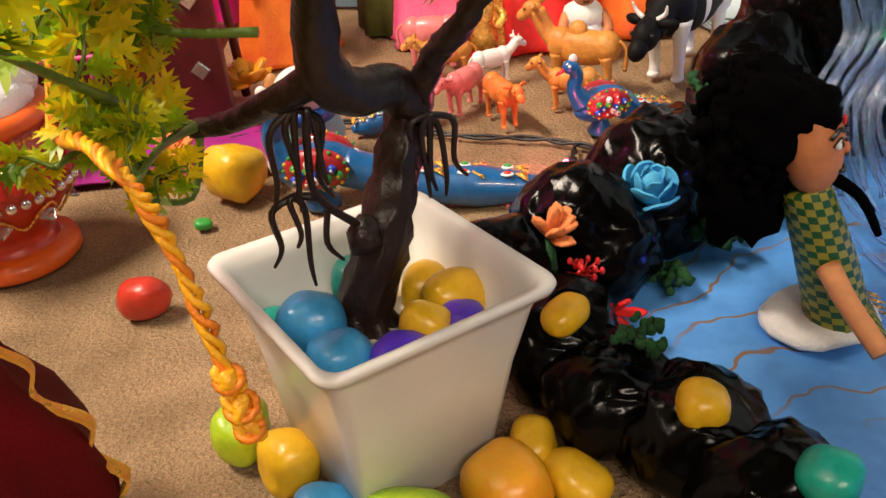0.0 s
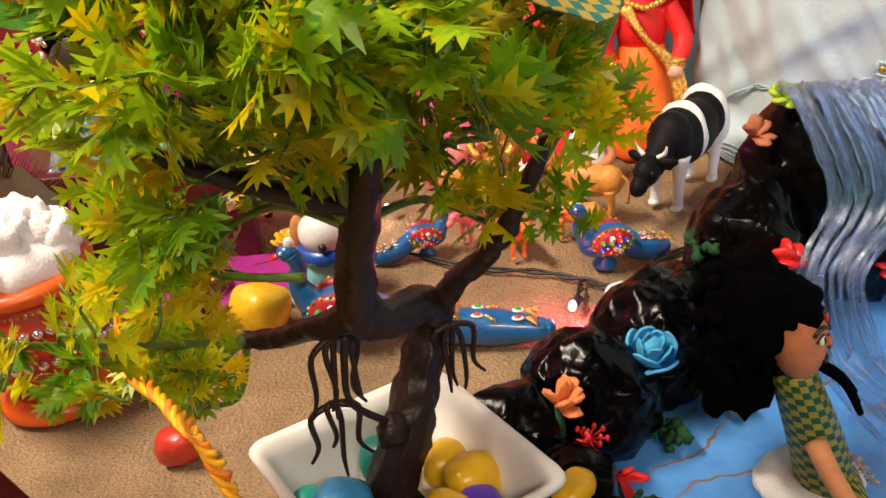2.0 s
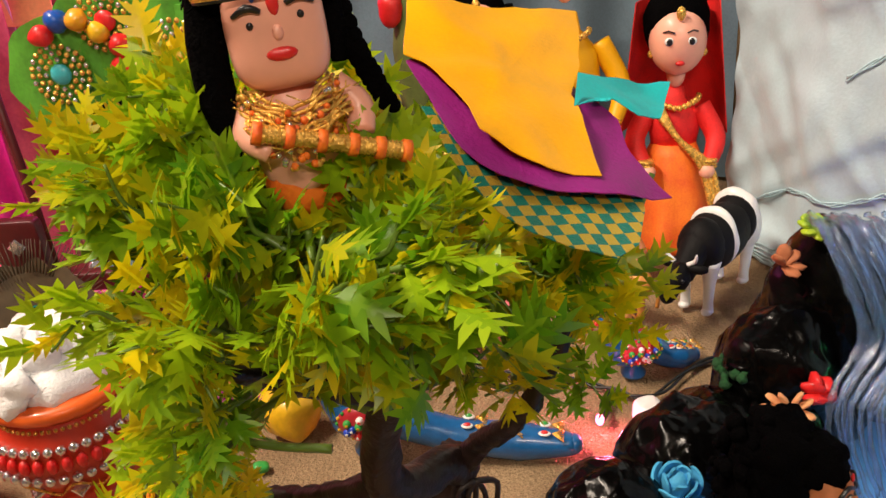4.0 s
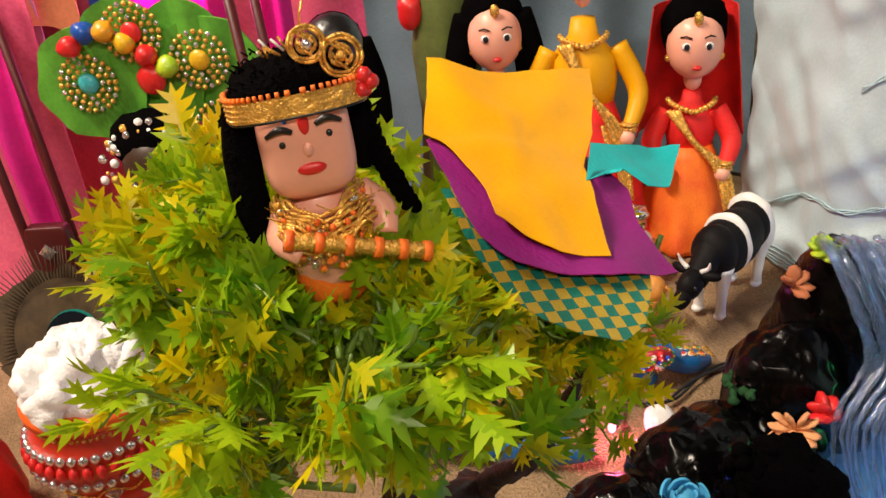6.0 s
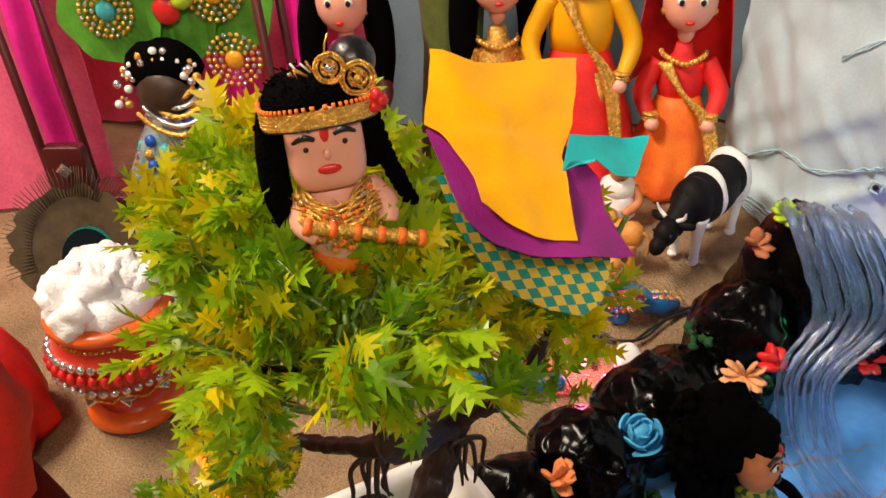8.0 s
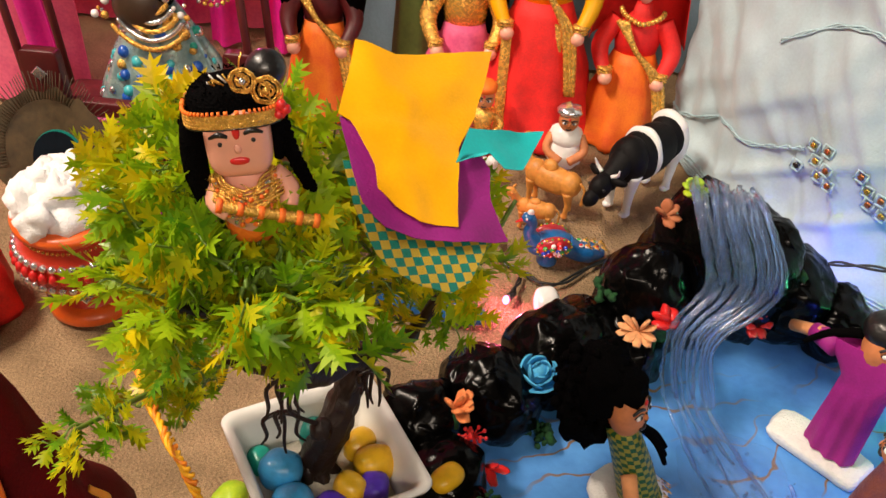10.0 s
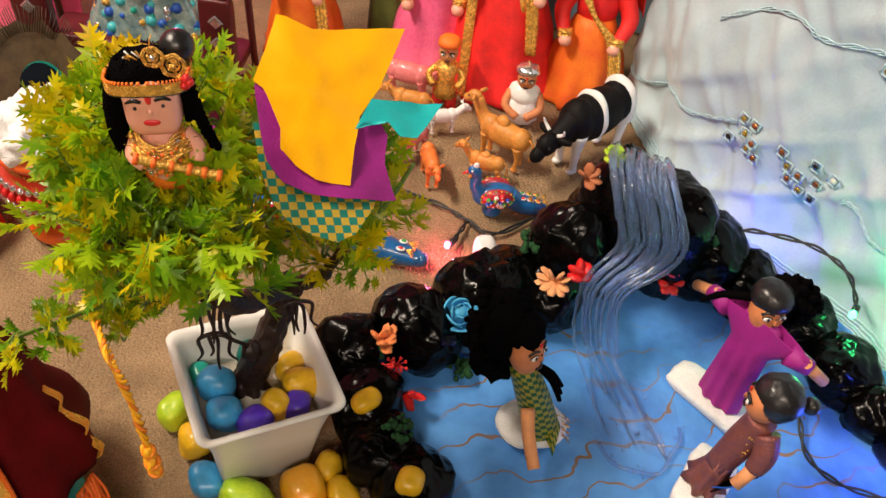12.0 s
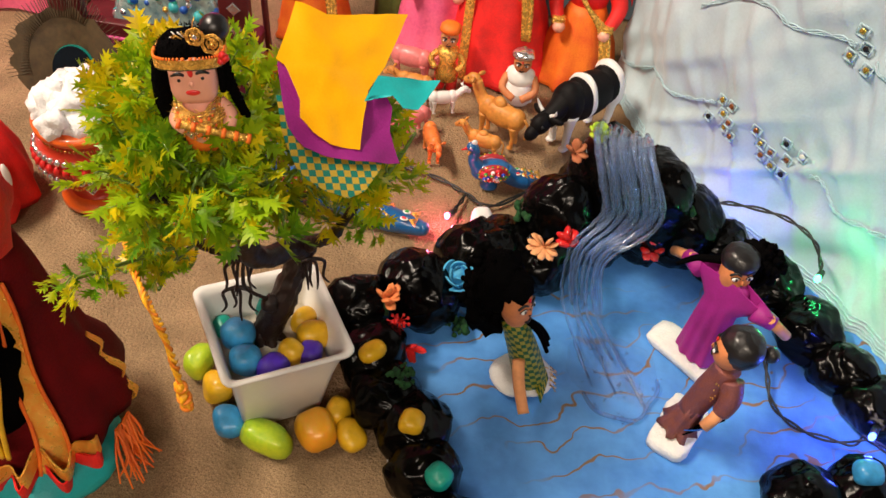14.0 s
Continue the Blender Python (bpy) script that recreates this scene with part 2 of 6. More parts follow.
L(vn.outputs["Fac"], vc.inputs["Value"])
L(vr.outputs[0], vm.inputs[0])
L(vc.outputs[0], vm.inputs[1])
L(vm.outputs[0], mixc.inputs["Factor"])
L(ramp.outputs[0], mixc.inputs["A"])
L(mixc.outputs["Result"], b.inputs["Base Color"])

# clear plastic of the waterfall
FALL = mat("clear_plastic", (0.42, 0.62, 1.0), 0.05, var=0.05, scale=200, bump=0.8, bscale=260, spec=1.0, clear=1.0)
nt, b, L = tree_of(FALL)
b.inputs["Transmission Weight"].default_value, b.inputs["IOR"].default_value = 0.88, 1.38
clear_ = nt.nodes.new("ShaderNodeBsdfTransparent")
mx = nt.nodes.new("ShaderNodeMixShader")
mx.inputs[0].default_value = 0.60
L(clear_.outputs[0], mx.inputs[1])
L(b.outputs[0], mx.inputs[2])
L(mx.outputs[0], nt.nodes["Material Output"].inputs[0])

FILM = FALL.copy()
FILM.name = "clear_film"
[n for n in FILM.node_tree.nodes if n.type == "MIX_SHADER"][0].inputs[0].default_value = 0.10

# ---- mesh helpers ----


class Build:
    """Collects verts and faces in world places, then makes one mesh of them."""

    def __init__(self):
        self.v, self.f, self.m, self.mats, self.uv = [], [], [], [], {}

    def slot(self, material):
        if material not in self.mats:
            self.mats.append(material)
        return self.mats.index(material)

    def add(self, verts, faces, material):
        k, s = len(self.v), self.slot(material)
        self.v += [Vector(p) for p in verts]
        self.f += [tuple(i + k for i in f) for f in faces]
        self.m += [s] * len(faces)
        return k

    def blob(self, c, r, material, rot=(0, 0, 0), nu=16, nv=10, e=1.0, amp=0.0, freq=40.0, seed=0.0, taper=0.0, fold=0.0):
        r = (r, r, r) if isinstance(r, (int, float)) else r
        R = Euler([radians(a) for a in rot]).to_matrix()
        verts, faces = [], []
        for j in range(nv + 1):
            th = math.pi * j / nv
            for i in range(nu):
                ph = 2 * math.pi * i / nu
                d = Vector((math.sin(th) * math.cos(ph), math.sin(th) * math.sin(ph), math.cos(th)))
                q = Vector([math.copysign(abs(a) ** e, a) for a in d])
                p = Vector((q.x * r[0] * (1 - taper * q.z), q.y * r[1] * (1 - taper * q.z), q.z * r[2]))
                if amp:
                    w = (Vector(c) + p) * freq + Vector((seed, seed * 2.3, -seed))
                    p *= 1 + amp * noise.noise(w) + amp * 0.5 * noise.noise(w * 2.3)
                    if fold:
                        p *= 1 - fold * abs(noise.noise(w * 1.6)) ** 0.6
                verts.append(Vector(c) + R @ p)
        for j in range(nv):
            for i in range(nu):
                a, b_ = j * nu + i, j * nu + (i + 1) % nu
                faces.append((a, a + nu, b_ + nu, b_))
        self.add(verts, faces, material)

    def tube(self, pts, rad, material, n=8, smooth_to=0):
        pts = [Vector(p) for p in pts]
        rad = [rad] * len(pts) if isinstance(rad, (int, float)) else list(rad)
        if smooth_to:
            pts, rad = spline(pts, rad, smooth_to)
        verts, faces = [], []
        side = None
        for k, p in enumerate(pts):
            d = (pts[min(k + 1, len(pts) - 1)] - pts[max(k - 1, 0)]).normalized()
            if side is None:
                side = d.orthogonal().normalized()
            side = (side - d * side.dot(d)).normalized()
            up = d.cross(side)
            verts += [p + rad[k] * (side * math.cos(a) + up * math.sin(a)) for a in [2 * math.pi * i / n for i in range(n)]]
        for k in range(len(pts) - 1):
            for i in range(n):
                a, b_ = k * n + i, k * n + (i + 1) % n
                faces.append((a, b_, b_ + n, a + n))
        faces.append(tuple(range(n - 1, -1, -1)))
        faces.append(tuple(len(verts) - n + i for i in range(n)))
        self.add(verts, faces, material)

    def lathe(self, c, prof, material, n=28, rot=(0, 0, 0), wob=0.0, waves=7, squash=1.0):
        R = Euler([radians(a) for a in rot]).to_matrix()
        verts, faces = [], []
        h = max(p[1] for p in prof) or 1
        for r, z in prof:
            for i in range(n):
                a = 2 * math.pi * i / n
                k = 1 + wob * (1 - z / h) * math.sin(a * waves + 0.6 * math.sin(3 * a))
                verts.append(Vector(c) + R @ Vector((r * k * math.cos(a), r * k * math.sin(a) * squash, z)))
        for j in range(len(prof) - 1):
            for i in range(n):
                a, b_ = j * n + i, j * n + (i + 1) % n
                faces.append((a, b_, b_ + n, a + n))
        faces.append(tuple(range(n - 1, -1, -1)))
        faces.append(tuple(len(verts) - n + i for i in range(n)))
        self.add(verts, faces, material)

    def sheet(self, fn, nu, nv, material, thick=0.0008):
        """A sheet with thickness, from fn(u, v) with u and v in 0 to 1."""
        P = [[Vector(fn(i / nu, j / nv)) for i in range(nu + 1)] for j in range(nv + 1)]
        N = []
        for j in range(nv + 1):
            row = []
            for i in range(nu + 1):
                du = P[j][min(i + 1, nu)] - P[j][max(i - 1, 0)]
                dv = P[min(j + 1, nv)][i] - P[max(j - 1, 0)][i]
                row.append(du.cross(dv).normalized())
            N.append(row)
        w = nu + 1
        front = [P[j][i] for j in range(nv + 1) for i in range(w)]
        back = [P[j][i] - N[j][i] * thick for j in range(nv + 1) for i in range(w)]
        o = len(front)
        faces = []
        for j in range(nv):
            for i in range(nu):
                a = j * w + i
                faces.append((a, a + 1, a + w + 1, a + w))
                faces.append((a + o, a + w + o, a + w + 1 + o, a + 1 + o))
        rim = [i for i in range(w)] + [j * w + nu for j in range(1, nv + 1)] + [nv * w + i for i in range(nu - 1, -1, -1)] + [j * w for j in range(nv - 1, 0, -1)]
        r0, n = 2 * o, len(rim)
        edge = [front[i].copy() for i in rim] + [back[i].copy() for i in rim]
        for i in range(n):
            faces.append((r0 + (i + 1) % n, r0 + i, r0 + n + i, r0 + n + (i + 1) % n))
        k = self.add(front + back + edge, faces, material)
        for j in range(nv + 1):
            for i in range(w):
                self.uv[k + j * w + i] = self.uv[k + o + j * w + i] = (i / nu, j / nv)

    def plate(self, outline, m, thick, material, lift=None, rings=6, uvs=1.0):
        """A cut-out of cloth, card or felt: the outline lies in m's xy plane, lift(x, y) bends it."""
        n = len(outline)
        cx, cy = sum(p[0] for p in outline) / n, sum(p[1] for p in outline) / n
        lift = lift or (lambda x, y: 0.0)
        verts, uv = [], []
        for s in (0, 1):
            for k in range(rings, 0, -1):
                q = k / rings
                for x, y in outline:
                    px, py = cx + (x - cx) * q, cy + (y - cy) * q
                    verts.append(m @ Vector((px, py, lift(px, py) - s * thick)))
                    uv.append((px * uvs, py * uvs))
            verts.append(m @ Vector((cx, cy, lift(cx, cy) - s * thick)))
            uv.append((cx * uvs, cy * uvs))
        o = rings * n + 1
        faces = []
        for s in (0, 1):
            for k in range(rings - 1):
                for i in range(n):
                    a, b_ = s * o + k * n + i, s * o + k * n + (i + 1) % n
                    faces.append((a, b_, b_ + n, a + n) if s == 0 else (a, a + n, b_ + n, b_))
            for i in range(n):
                a, b_ = s * o + (rings - 1) * n + i, s * o + (rings - 1) * n + (i + 1) % n
                faces.append((a, b_, s * o + o - 1) if s == 0 else (b_, a, s * o + o - 1))
        # the rim has points of its own, so that the cut edge stays sharp
        r0 = len(verts)
        verts += [verts[i].copy() for i in range(n)] + [verts[i + o].copy() for i in range(n)]
        uv += uv[:n] + uv[o:o + n]
        faces += [(r0 + (i + 1) % n, r0 + i, r0 + n + i, r0 + n + (i + 1) % n) for i in range(n)]
        k = self.add(verts, faces, material)
        for i, q in enumerate(uv):
            self.uv[k + i] = q

    def done(self, name, at=(0, 0, 0), parent=None, label="", flat=False):
        at = Vector(at)
        me = bpy.data.meshes.new(name)
        me.from_pydata([p - at for p in self.v], [], self.f)
        for m_ in self.mats:
            me.materials.append(m_)
        me.polygons.foreach_set("material_index", self.m)
        me.polygons.foreach_set("use_smooth", [not flat] * len(self.f))
        if self.uv:
            layer = me.uv_layers.new(name="uv")
            for lp in me.loops:
                layer.data[lp.index].uv = self.uv.get(lp.vertex_index, (0, 0))
        me.update()
        ob = new(name, me)
        if parent is None:
            ob.location = at
        else:
            ob.parent = parent
        if label:
            ob["label"] = label
        return ob


def spline(pts, rad, n):
    """Catmull-Rom points through pts, n to each stretch."""
    out, ro = [], []
    P = [pts[0]] + pts + [pts[-1]]
    for k in range(1, len(P) - 2):
        for i in range(n):
            t = i / n
            a, b_, c, d = P[k - 1], P[k], P[k + 1], P[k + 2]
            out.append(0.5 * ((2 * b_) + (c - a) * t + (2 * a - 5 * b_ + 4 * c - d) * t * t + (3 * b_ - a - 3 * c + d) * t ** 3))
            ro.append(rad[k - 1] + (rad[k] - rad[k - 1]) * t)
    return out + [pts[-1]], ro + [rad[-1]]


def thing(name, at, label, category, group="", kind=""):
    ob = new(name)
    ob.location = at
    ob.empty_display_size = 0.01
    return tagged(ob, label, category, group, kind)


# ---- the setting ----


def structure():
    # fine in the middle, plain towards the walls
    B = Build()
    xs = sorted(set([-2, -1.2, -0.8] + [-0.6 + 0.0125 * i for i in range(97)] + [0.8, 1.2, 2]))
    ys = sorted(set([-1.6, -0.8, -0.3] + [0.0 + 0.0125 * i for i in range(81)] + [1.3, 2.4]))
    verts = []
    for y in ys:
        for x in xs:
            n = 0.0026 * noise.noise((x * 18, y * 18, 0.3)) + 0.0018 * noise.noise((x * 50, y * 50, 4.1))
            inside = abs(x) < 0.58 and 0.01 < y < 0.98
            verts.append((x, y, n - 0.0022 if inside else -0.002))
    w = len(xs)
    B.add(verts, [(j * w + i, j * w + i + 1, j * w + w + i + 1, j * w + w + i) for j in range(len(ys) - 1) for i in range(w - 1)], SAND)
    tagged(B.done("ground"), "brown sand spread flat under the whole display", "sand", kind="structure")

    # painted blue paper for the pool
    B = Build()
    edge = [(0.300, 0.020), (0.700, 0.020), (0.700, 0.560), (0.420, 0.590), (0.300, 0.545), (0.200, 0.480), (0.100, 0.440), (0.062, 0.402), (0.070, 0.360), (0.078, 0.320), (0.094, 0.285), (0.108, 0.250), (0.122, 0.215), (0.150, 0.150), (0.190, 0.080)]
    fine = []
    for (x0, y0), (x1, y1) in zip(edge, edge[1:] + edge[:1]):
        k = max(2, int(math.hypot(x1 - x0, y1 - y0) / 0.006))
        for i in range(k):
            x, y = x0 + (x1 - x0) * i / k, y0 + (y1 - y0) * i / k
            q = noise.noise((x * 70, y * 70, 7))
            fine.append((x + 0.006 * q, y + 0.003 * q))
    B.plate(fine, Matrix.Translation((0, 0, 0.0042)), 0.0012, WATERP, lift=lambda x, y: 0.0008 * noise.noise((x * 16, y * 16, 2)), rings=40)
    tagged(B.done("water"), "sheet of blue painted paper with brown veins as a pool", "water", kind="structure")
    # frayed white edge of the paper
    B = Build()
    for i in range(34):
        t = i / 33
        x, y = 0.078 + 0.062 * t + random.uniform(-0.004, 0.003), 0.322 - 0.15 * t
        a = random.uniform(-1.3, -0.5)
        B.sheet(lambda u, v, x=x, y=y, a=a: (x + 0.012 * u * math.cos(a) - 0.002 * v, y + 0.012 * u * math.sin(a) + 0.002 * v, 0.0062 + 0.002 * math.sin(3 * u + x * 900)), 3, 1, PAPERBACK, 0.0004)
    tagged(B.done("torn_paper"), "torn white edge of the blue paper lying on sand", "paper scrap", kind="structure")

    # curtain down the side of the display, hem on the sand
    hem = [Vector((x, y, 0)) for x, y in ((0.262, 0.812), (0.270, 0.784), (0.294, 0.713), (0.323, 0.664), (0.373, 0.607), (0.420, 0.562), (0.465, 0.516), (0.501, 0.468), (0.560, 0.385), (0.640, 0.285))]
    at_len = [0.0]
    for p, q in zip(hem, hem[1:]):
        at_len.append(at_len[-1] + (q - p).length)
    A, C = hem[0], hem[-1]
    d = (C - A).normalized()
    nrm = Vector((d.y, -d.x, 0))

    def along(u):
        g = u * at_len[-1]
        k = max(i for i in range(len(hem) - 1) if at_len[i] <= g + 1e-9)
        return hem[k].lerp(hem[k + 1], min(1, (g - at_len[k]) / (at_len[k + 1] - at_len[k])))

    def drape(u, v):
        p = (along(max(0, u - 0.02)) + along(u) + along(min(1, u + 0.02))) / 3
        z = 0.62 * v
        k = 0.004 * math.sin(u * 38 + 1.5 * math.sin(v * 5)) * (0.5 + v) + 0.010 * noise.noise((u * 9, v * 7, 1)) + 0.004 * noise.noise((u * 30, v * 22, 5)) - 0.004 * abs(noise.noise((u * 13 + v * 9, v * 5 - u * 3, 8)))
        # sharp pressed creases slanting down the cloth
        for a, b, s, w in ((9, 5, 2.1, 0.10), (6, -8, 7.7, 0.09), (14, 9, 4.4, 0.13)):
            k += 0.0065 * math.exp(-(noise.noise((u * a + v * b, v * 2.0 - u * 1.2, s)) / w) ** 2) * (0.4 + noise.noise((u * 5, v * 6, s + 3)))
        flare = 0.010 * max(0, 0.06 - v) / 0.06
        return p + nrm * (k + flare) + Vector((0, 0, z + 0.002))
    B = Build()
    B.sheet(drape, 230, 110, GREYBLUE, 0.001)
    cur = tagged(B.done("curtain", A), "pale grey-blue embroidered fabric curtain hanging in soft folds", "curtain", kind="structure")

    def on(u, z, off=0.0015):
        return drape(u, z / 0.62) + nrm * off
    # pale corded trim: hem rows and scalloped braid
    for z0 in (0.003, 0.0055, 0.008, 0.0115, 0.015):
        B = Build()
        B.tube([on(i / 160, z0 + 0.0005 * math.sin(i * 1.7)) for i in range(161)], 0.0008, TRIM, 5)
        B.done("trim_cord", A, cur)
    for run in (((0.0, 0.040), (0.056, 0.045), (0.138, 0.073), (0.206, 0.077), (0.262, 0.095), (0.281, 0.100)), ((0.462, 0.100), (0.481, 0.099), (0.506, 0.090), (0.525, 0.086), (0.581, 0.095), (0.66, 0.080), (0.72, 0.10)),
                ((0.20, 0.175), (0.262, 0.205), (0.325, 0.217), (0.356, 0.212), (0.419, 0.225), (0.438, 0.225)), ((0.47, 0.22), (0.55, 0.20), (0.62, 0.23), (0.75, 0.21))):
        way, _ = spline([Vector((u, z, 0)) for u, z in run], [0] * len(run), 14)
        for s_ in (-1, 0, 1):
            B = Build()
            B.tube([on(p.x, p.y + 0.0012 * s_ + 0.0007 * math.sin(k * 0.9 + 2 * s_)) for k, p in enumerate(way)], 0.0007, TRIM, 5)
            B.done("braid_cord", A, cur)
    # sequins in square stitched cells
    SEQ = [(0.294, 0.110), (0.281, 0.085), (0.303, 0.098), (0.319, 0.115), (0.312, 0.086), (0.331, 0.103), (0.338, 0.090), (0.369, 0.110), (0.381, 0.100), (0.388, 0.090), (0.402, 0.100), (0.408, 0.087), (0.415, 0.115), (0.425, 0.101),
           (0.431, 0.089), (0.443, 0.113), (0.438, 0.238), (0.436, 0.215), (0.450, 0.226), (0.464, 0.212)]
    DISC = [mat("gold_sequin", (0.75, 0.55, 0.10), 0.2, metal=0.8), mat("black_sequin", (0.015, 0.014, 0.016), 0.2), mat("bronze_sequin", (0.42, 0.16, 0.06), 0.25, metal=0.7), mat("pearl_sequin", (0.80, 0.82, 0.72), 0.2)]
    kinds = []
    for m_ in DISC:
        B = Build()
        B.lathe((0, 0, 0), [(0.0010, 0), (0.0027, 0.0002), (0.0027, 0.0009), (0.0010, 0.0011)], m_, 12, rot=(90, 0, 0))
        for s_ in range(4):
            a = s_ * math.pi / 2
            c, e_ = math.cos(a), math.sin(a)
            B.tube([(0.0046 * (c - e_), 0, 0.0046 * (c + e_)), (0.0046 * (-c - e_), 0, 0.0046 * (c - e_))], 0.0009, TRIM, 5)
        kinds.append(B)
    made = {}
    for i, (u, z) in enumerate(SEQ):
        q = (0, 1, 0, 2, 0, 2, 2, 2, 0, 2, 2, 0, 1, 2, 1, 3, 0, 0, 1, 0)[i]
        if q not in made:
            made[q] = kinds[q].done("sequin", (0, 0, 0), cur)
            ob = made[q]
        else:
            ob = made[q].copy()
            scene.collection.objects.link(ob)
        t_ = along(min(1, u + 0.02)) - along(max(0, u - 0.02))
        ob.location = on(u, z, 0.003) - A
        ob.rotation_euler = (0, radians(6 + 5 * math.sin(i * 3)), math.atan2(t_.y, t_.x))
    # back cloths
    def backcloth(x0, x1, y0, material, name, label, seed):
        def fn(u, v):
            x = x0 + (x1 - x0) * u
            return (x, y0 + 0.014 * math.sin(x * 75 + seed) * (0.4 + 0.6 * v) + 0.02 * noise.noise((x * 8, v * 4, seed)), 0.002 + 0.75 * v)
        Q = Build()
        Q.sheet(fn, 70, 16, material, 0.001)
        tagged(Q.done(name), label, "cloth", kind="structure")
    # the curtain goes on here, its shade put into a darker colour
    backcloth(-0.085, 0.30, 0.935, SHADEBLUE, "backdrop", "blue curtain cloth behind the dolls, shade put into its darker colour", 0.4)
    Q = Build()
    Q.sheet(lambda u, v: (-0.335 - 0.55 * u, 0.775 - 0.10 * u + 0.012 * math.sin(u * 40) * (0.4 + 0.6 * v) + 0.01 * noise.noise((u * 9, v * 4, 3)), 0.002 + 0.75 * v), 60, 16, PINKCL, 0.001)
    tagged(Q.done("backdrop"), "pink cloth hanging beside the swing", "cloth", kind="structure")
    Q = Build()
    Q.sheet(lambda u, v: (-0.352 - 0.03 * u, 0.752 + 0.006 * math.sin(u * 7) + 0.004 * math.sin(v * 9), 0.004 + 0.3 * v), 8, 14, HOTPINK, 0.001)
    tagged(Q.done("ribbon_drape"), "hot pink satin strip hanging by the swing post", "ribbon", kind="structure")
    backcloth(-0.95, -0.05, 0.955, PINKCL, "backdrop", "pink cloth hanging behind the swing", 2.1)
    B = Build()
    for k, x in enumerate((-0.17, -0.235, -0.30, -0.52, -0.60)):
        def strip(u, v, x=x, k=k):
            xx = x + (0.028 + 0.006 * k % 2) * (u - 0.5) + 0.02 * v
            return (xx, 0.905 + 0.008 * math.sin(u * 7 + k) + 0.004 * math.sin(v * 9 + k), 0.004 + 0.6 * v)
        B.sheet(strip, 8, 14, HOTPINK, 0.001)
    tagged(B.done("ribbon_drape"), "hot pink satin strips hanging down the back", "ribbon", kind="structure")
    BLUECL, LILAC = mat("blue_satin", (0.03, 0.12, 0.62), 0.5, var=0.3, scale=15), mat("lilac_satin", (0.80, 0.48, 0.78), 0.5, var=0.3, scale=15)
    PEACH = mat("peach_satin", (0.85, 0.42, 0.20), 0.5, var=0.3, scale=15)
    for x0, x1, z0, m_, lab in ((-0.350, -0.262, 0.205, BLUECL, "blue satin cloth pinned up at the back"), (-0.60, -0.400, 0.110, LILAC, "lilac satin cloth pinned up at the back"), (-0.47, -0.355, 0.200, PEACH, "peach cloth pinned up at the back")):
        Q = Build()
        Q.sheet(lambda u, v: (x0 + (x1 - x0) * u, 0.915 + 0.006 * math.sin(u * 9 + x0 * 50) + 0.004 * math.sin(v * 6) - (0.006 if m_ is PEACH else 0), z0 + 0.02 * math.sin(u * 3) * (1 - v) + 0.34 * v), 14, 10, m_, 0.001)
        tagged(Q.done("backdrop"), lab, "cloth", kind="structure")
    # unseen room shell round it, added to bounce the lamps' light
    B = Build()
    for p, q in (((-2.06, -1.66), (-2.0, 2.46)), ((2.0, -1.66), (2.06, 2.46)), ((-2.0, -1.66), (2.0, -1.6)), ((-2.0, 2.4), (2.0, 2.46))):
        v = [(x, y, z) for z in (-0.05, 2.5) for x, y in ((p[0], p[1]), (q[0], p[1]), (q[0], q[1]), (p[0], q[1]))]
        B.add(v, [(0, 3, 2, 1), (4, 5, 6, 7), (0, 1, 5, 4), (1, 2, 6, 5), (2, 3, 7, 6), (3, 0, 4, 7)], WALLP)
    tagged(B.done("wall", flat=True), "unseen plain plaster walls added round the display to bounce light", "wall", kind="structure")
    B = Build()
    v = [(x, y, z) for z in (2.5, 2.56) for x, y in ((-2.06, -1.66), (2.06, -1.66), (2.06, 2.46), (-2.06, 2.46))]
    B.add(v, [(0, 3, 2, 1), (4, 5, 6, 7), (0, 1, 5, 4), (1, 2, 6, 5), (2, 3, 7, 6), (3, 0, 4, 7)], WALLP)
    tagged(B.done("ceiling", flat=True), "unseen plain plaster ceiling added over the display to bounce light", "ceiling", kind="structure")


structure()

# ---- black foil rocks round the pool ----


def rock(x, y, r, top, seed, stretch=1.0, yaw=0.0):
    B = Build()
    B.blob((x, y, top * 0.46), (r * stretch, r, top * 0.56), ROCK, rot=(0, 0, yaw), nu=56, nv=36, amp=0.20, freq=0.6 / r, seed=seed, fold=0.14)
    mid = Vector((x, y, top * 0.35))
    for p in B.v:
        d = (p - mid).normalized()
        q = p + Vector((seed * 3.7, 0, seed))
        ridge = (1 - 2 * abs(noise.noise(q * 34))) * 0.0030 + (1 - 2 * abs(noise.noise(q * 75))) * 0.0016 + noise.noise(q * 170) * 0.0007
        p += d * ridge
        p.z = max(p.z, 0.003)
    tagged(B.done("rock", (x, y, 0.003)), "black crinkled foil rock with shiny creases", "rock", "rocks round the pool")


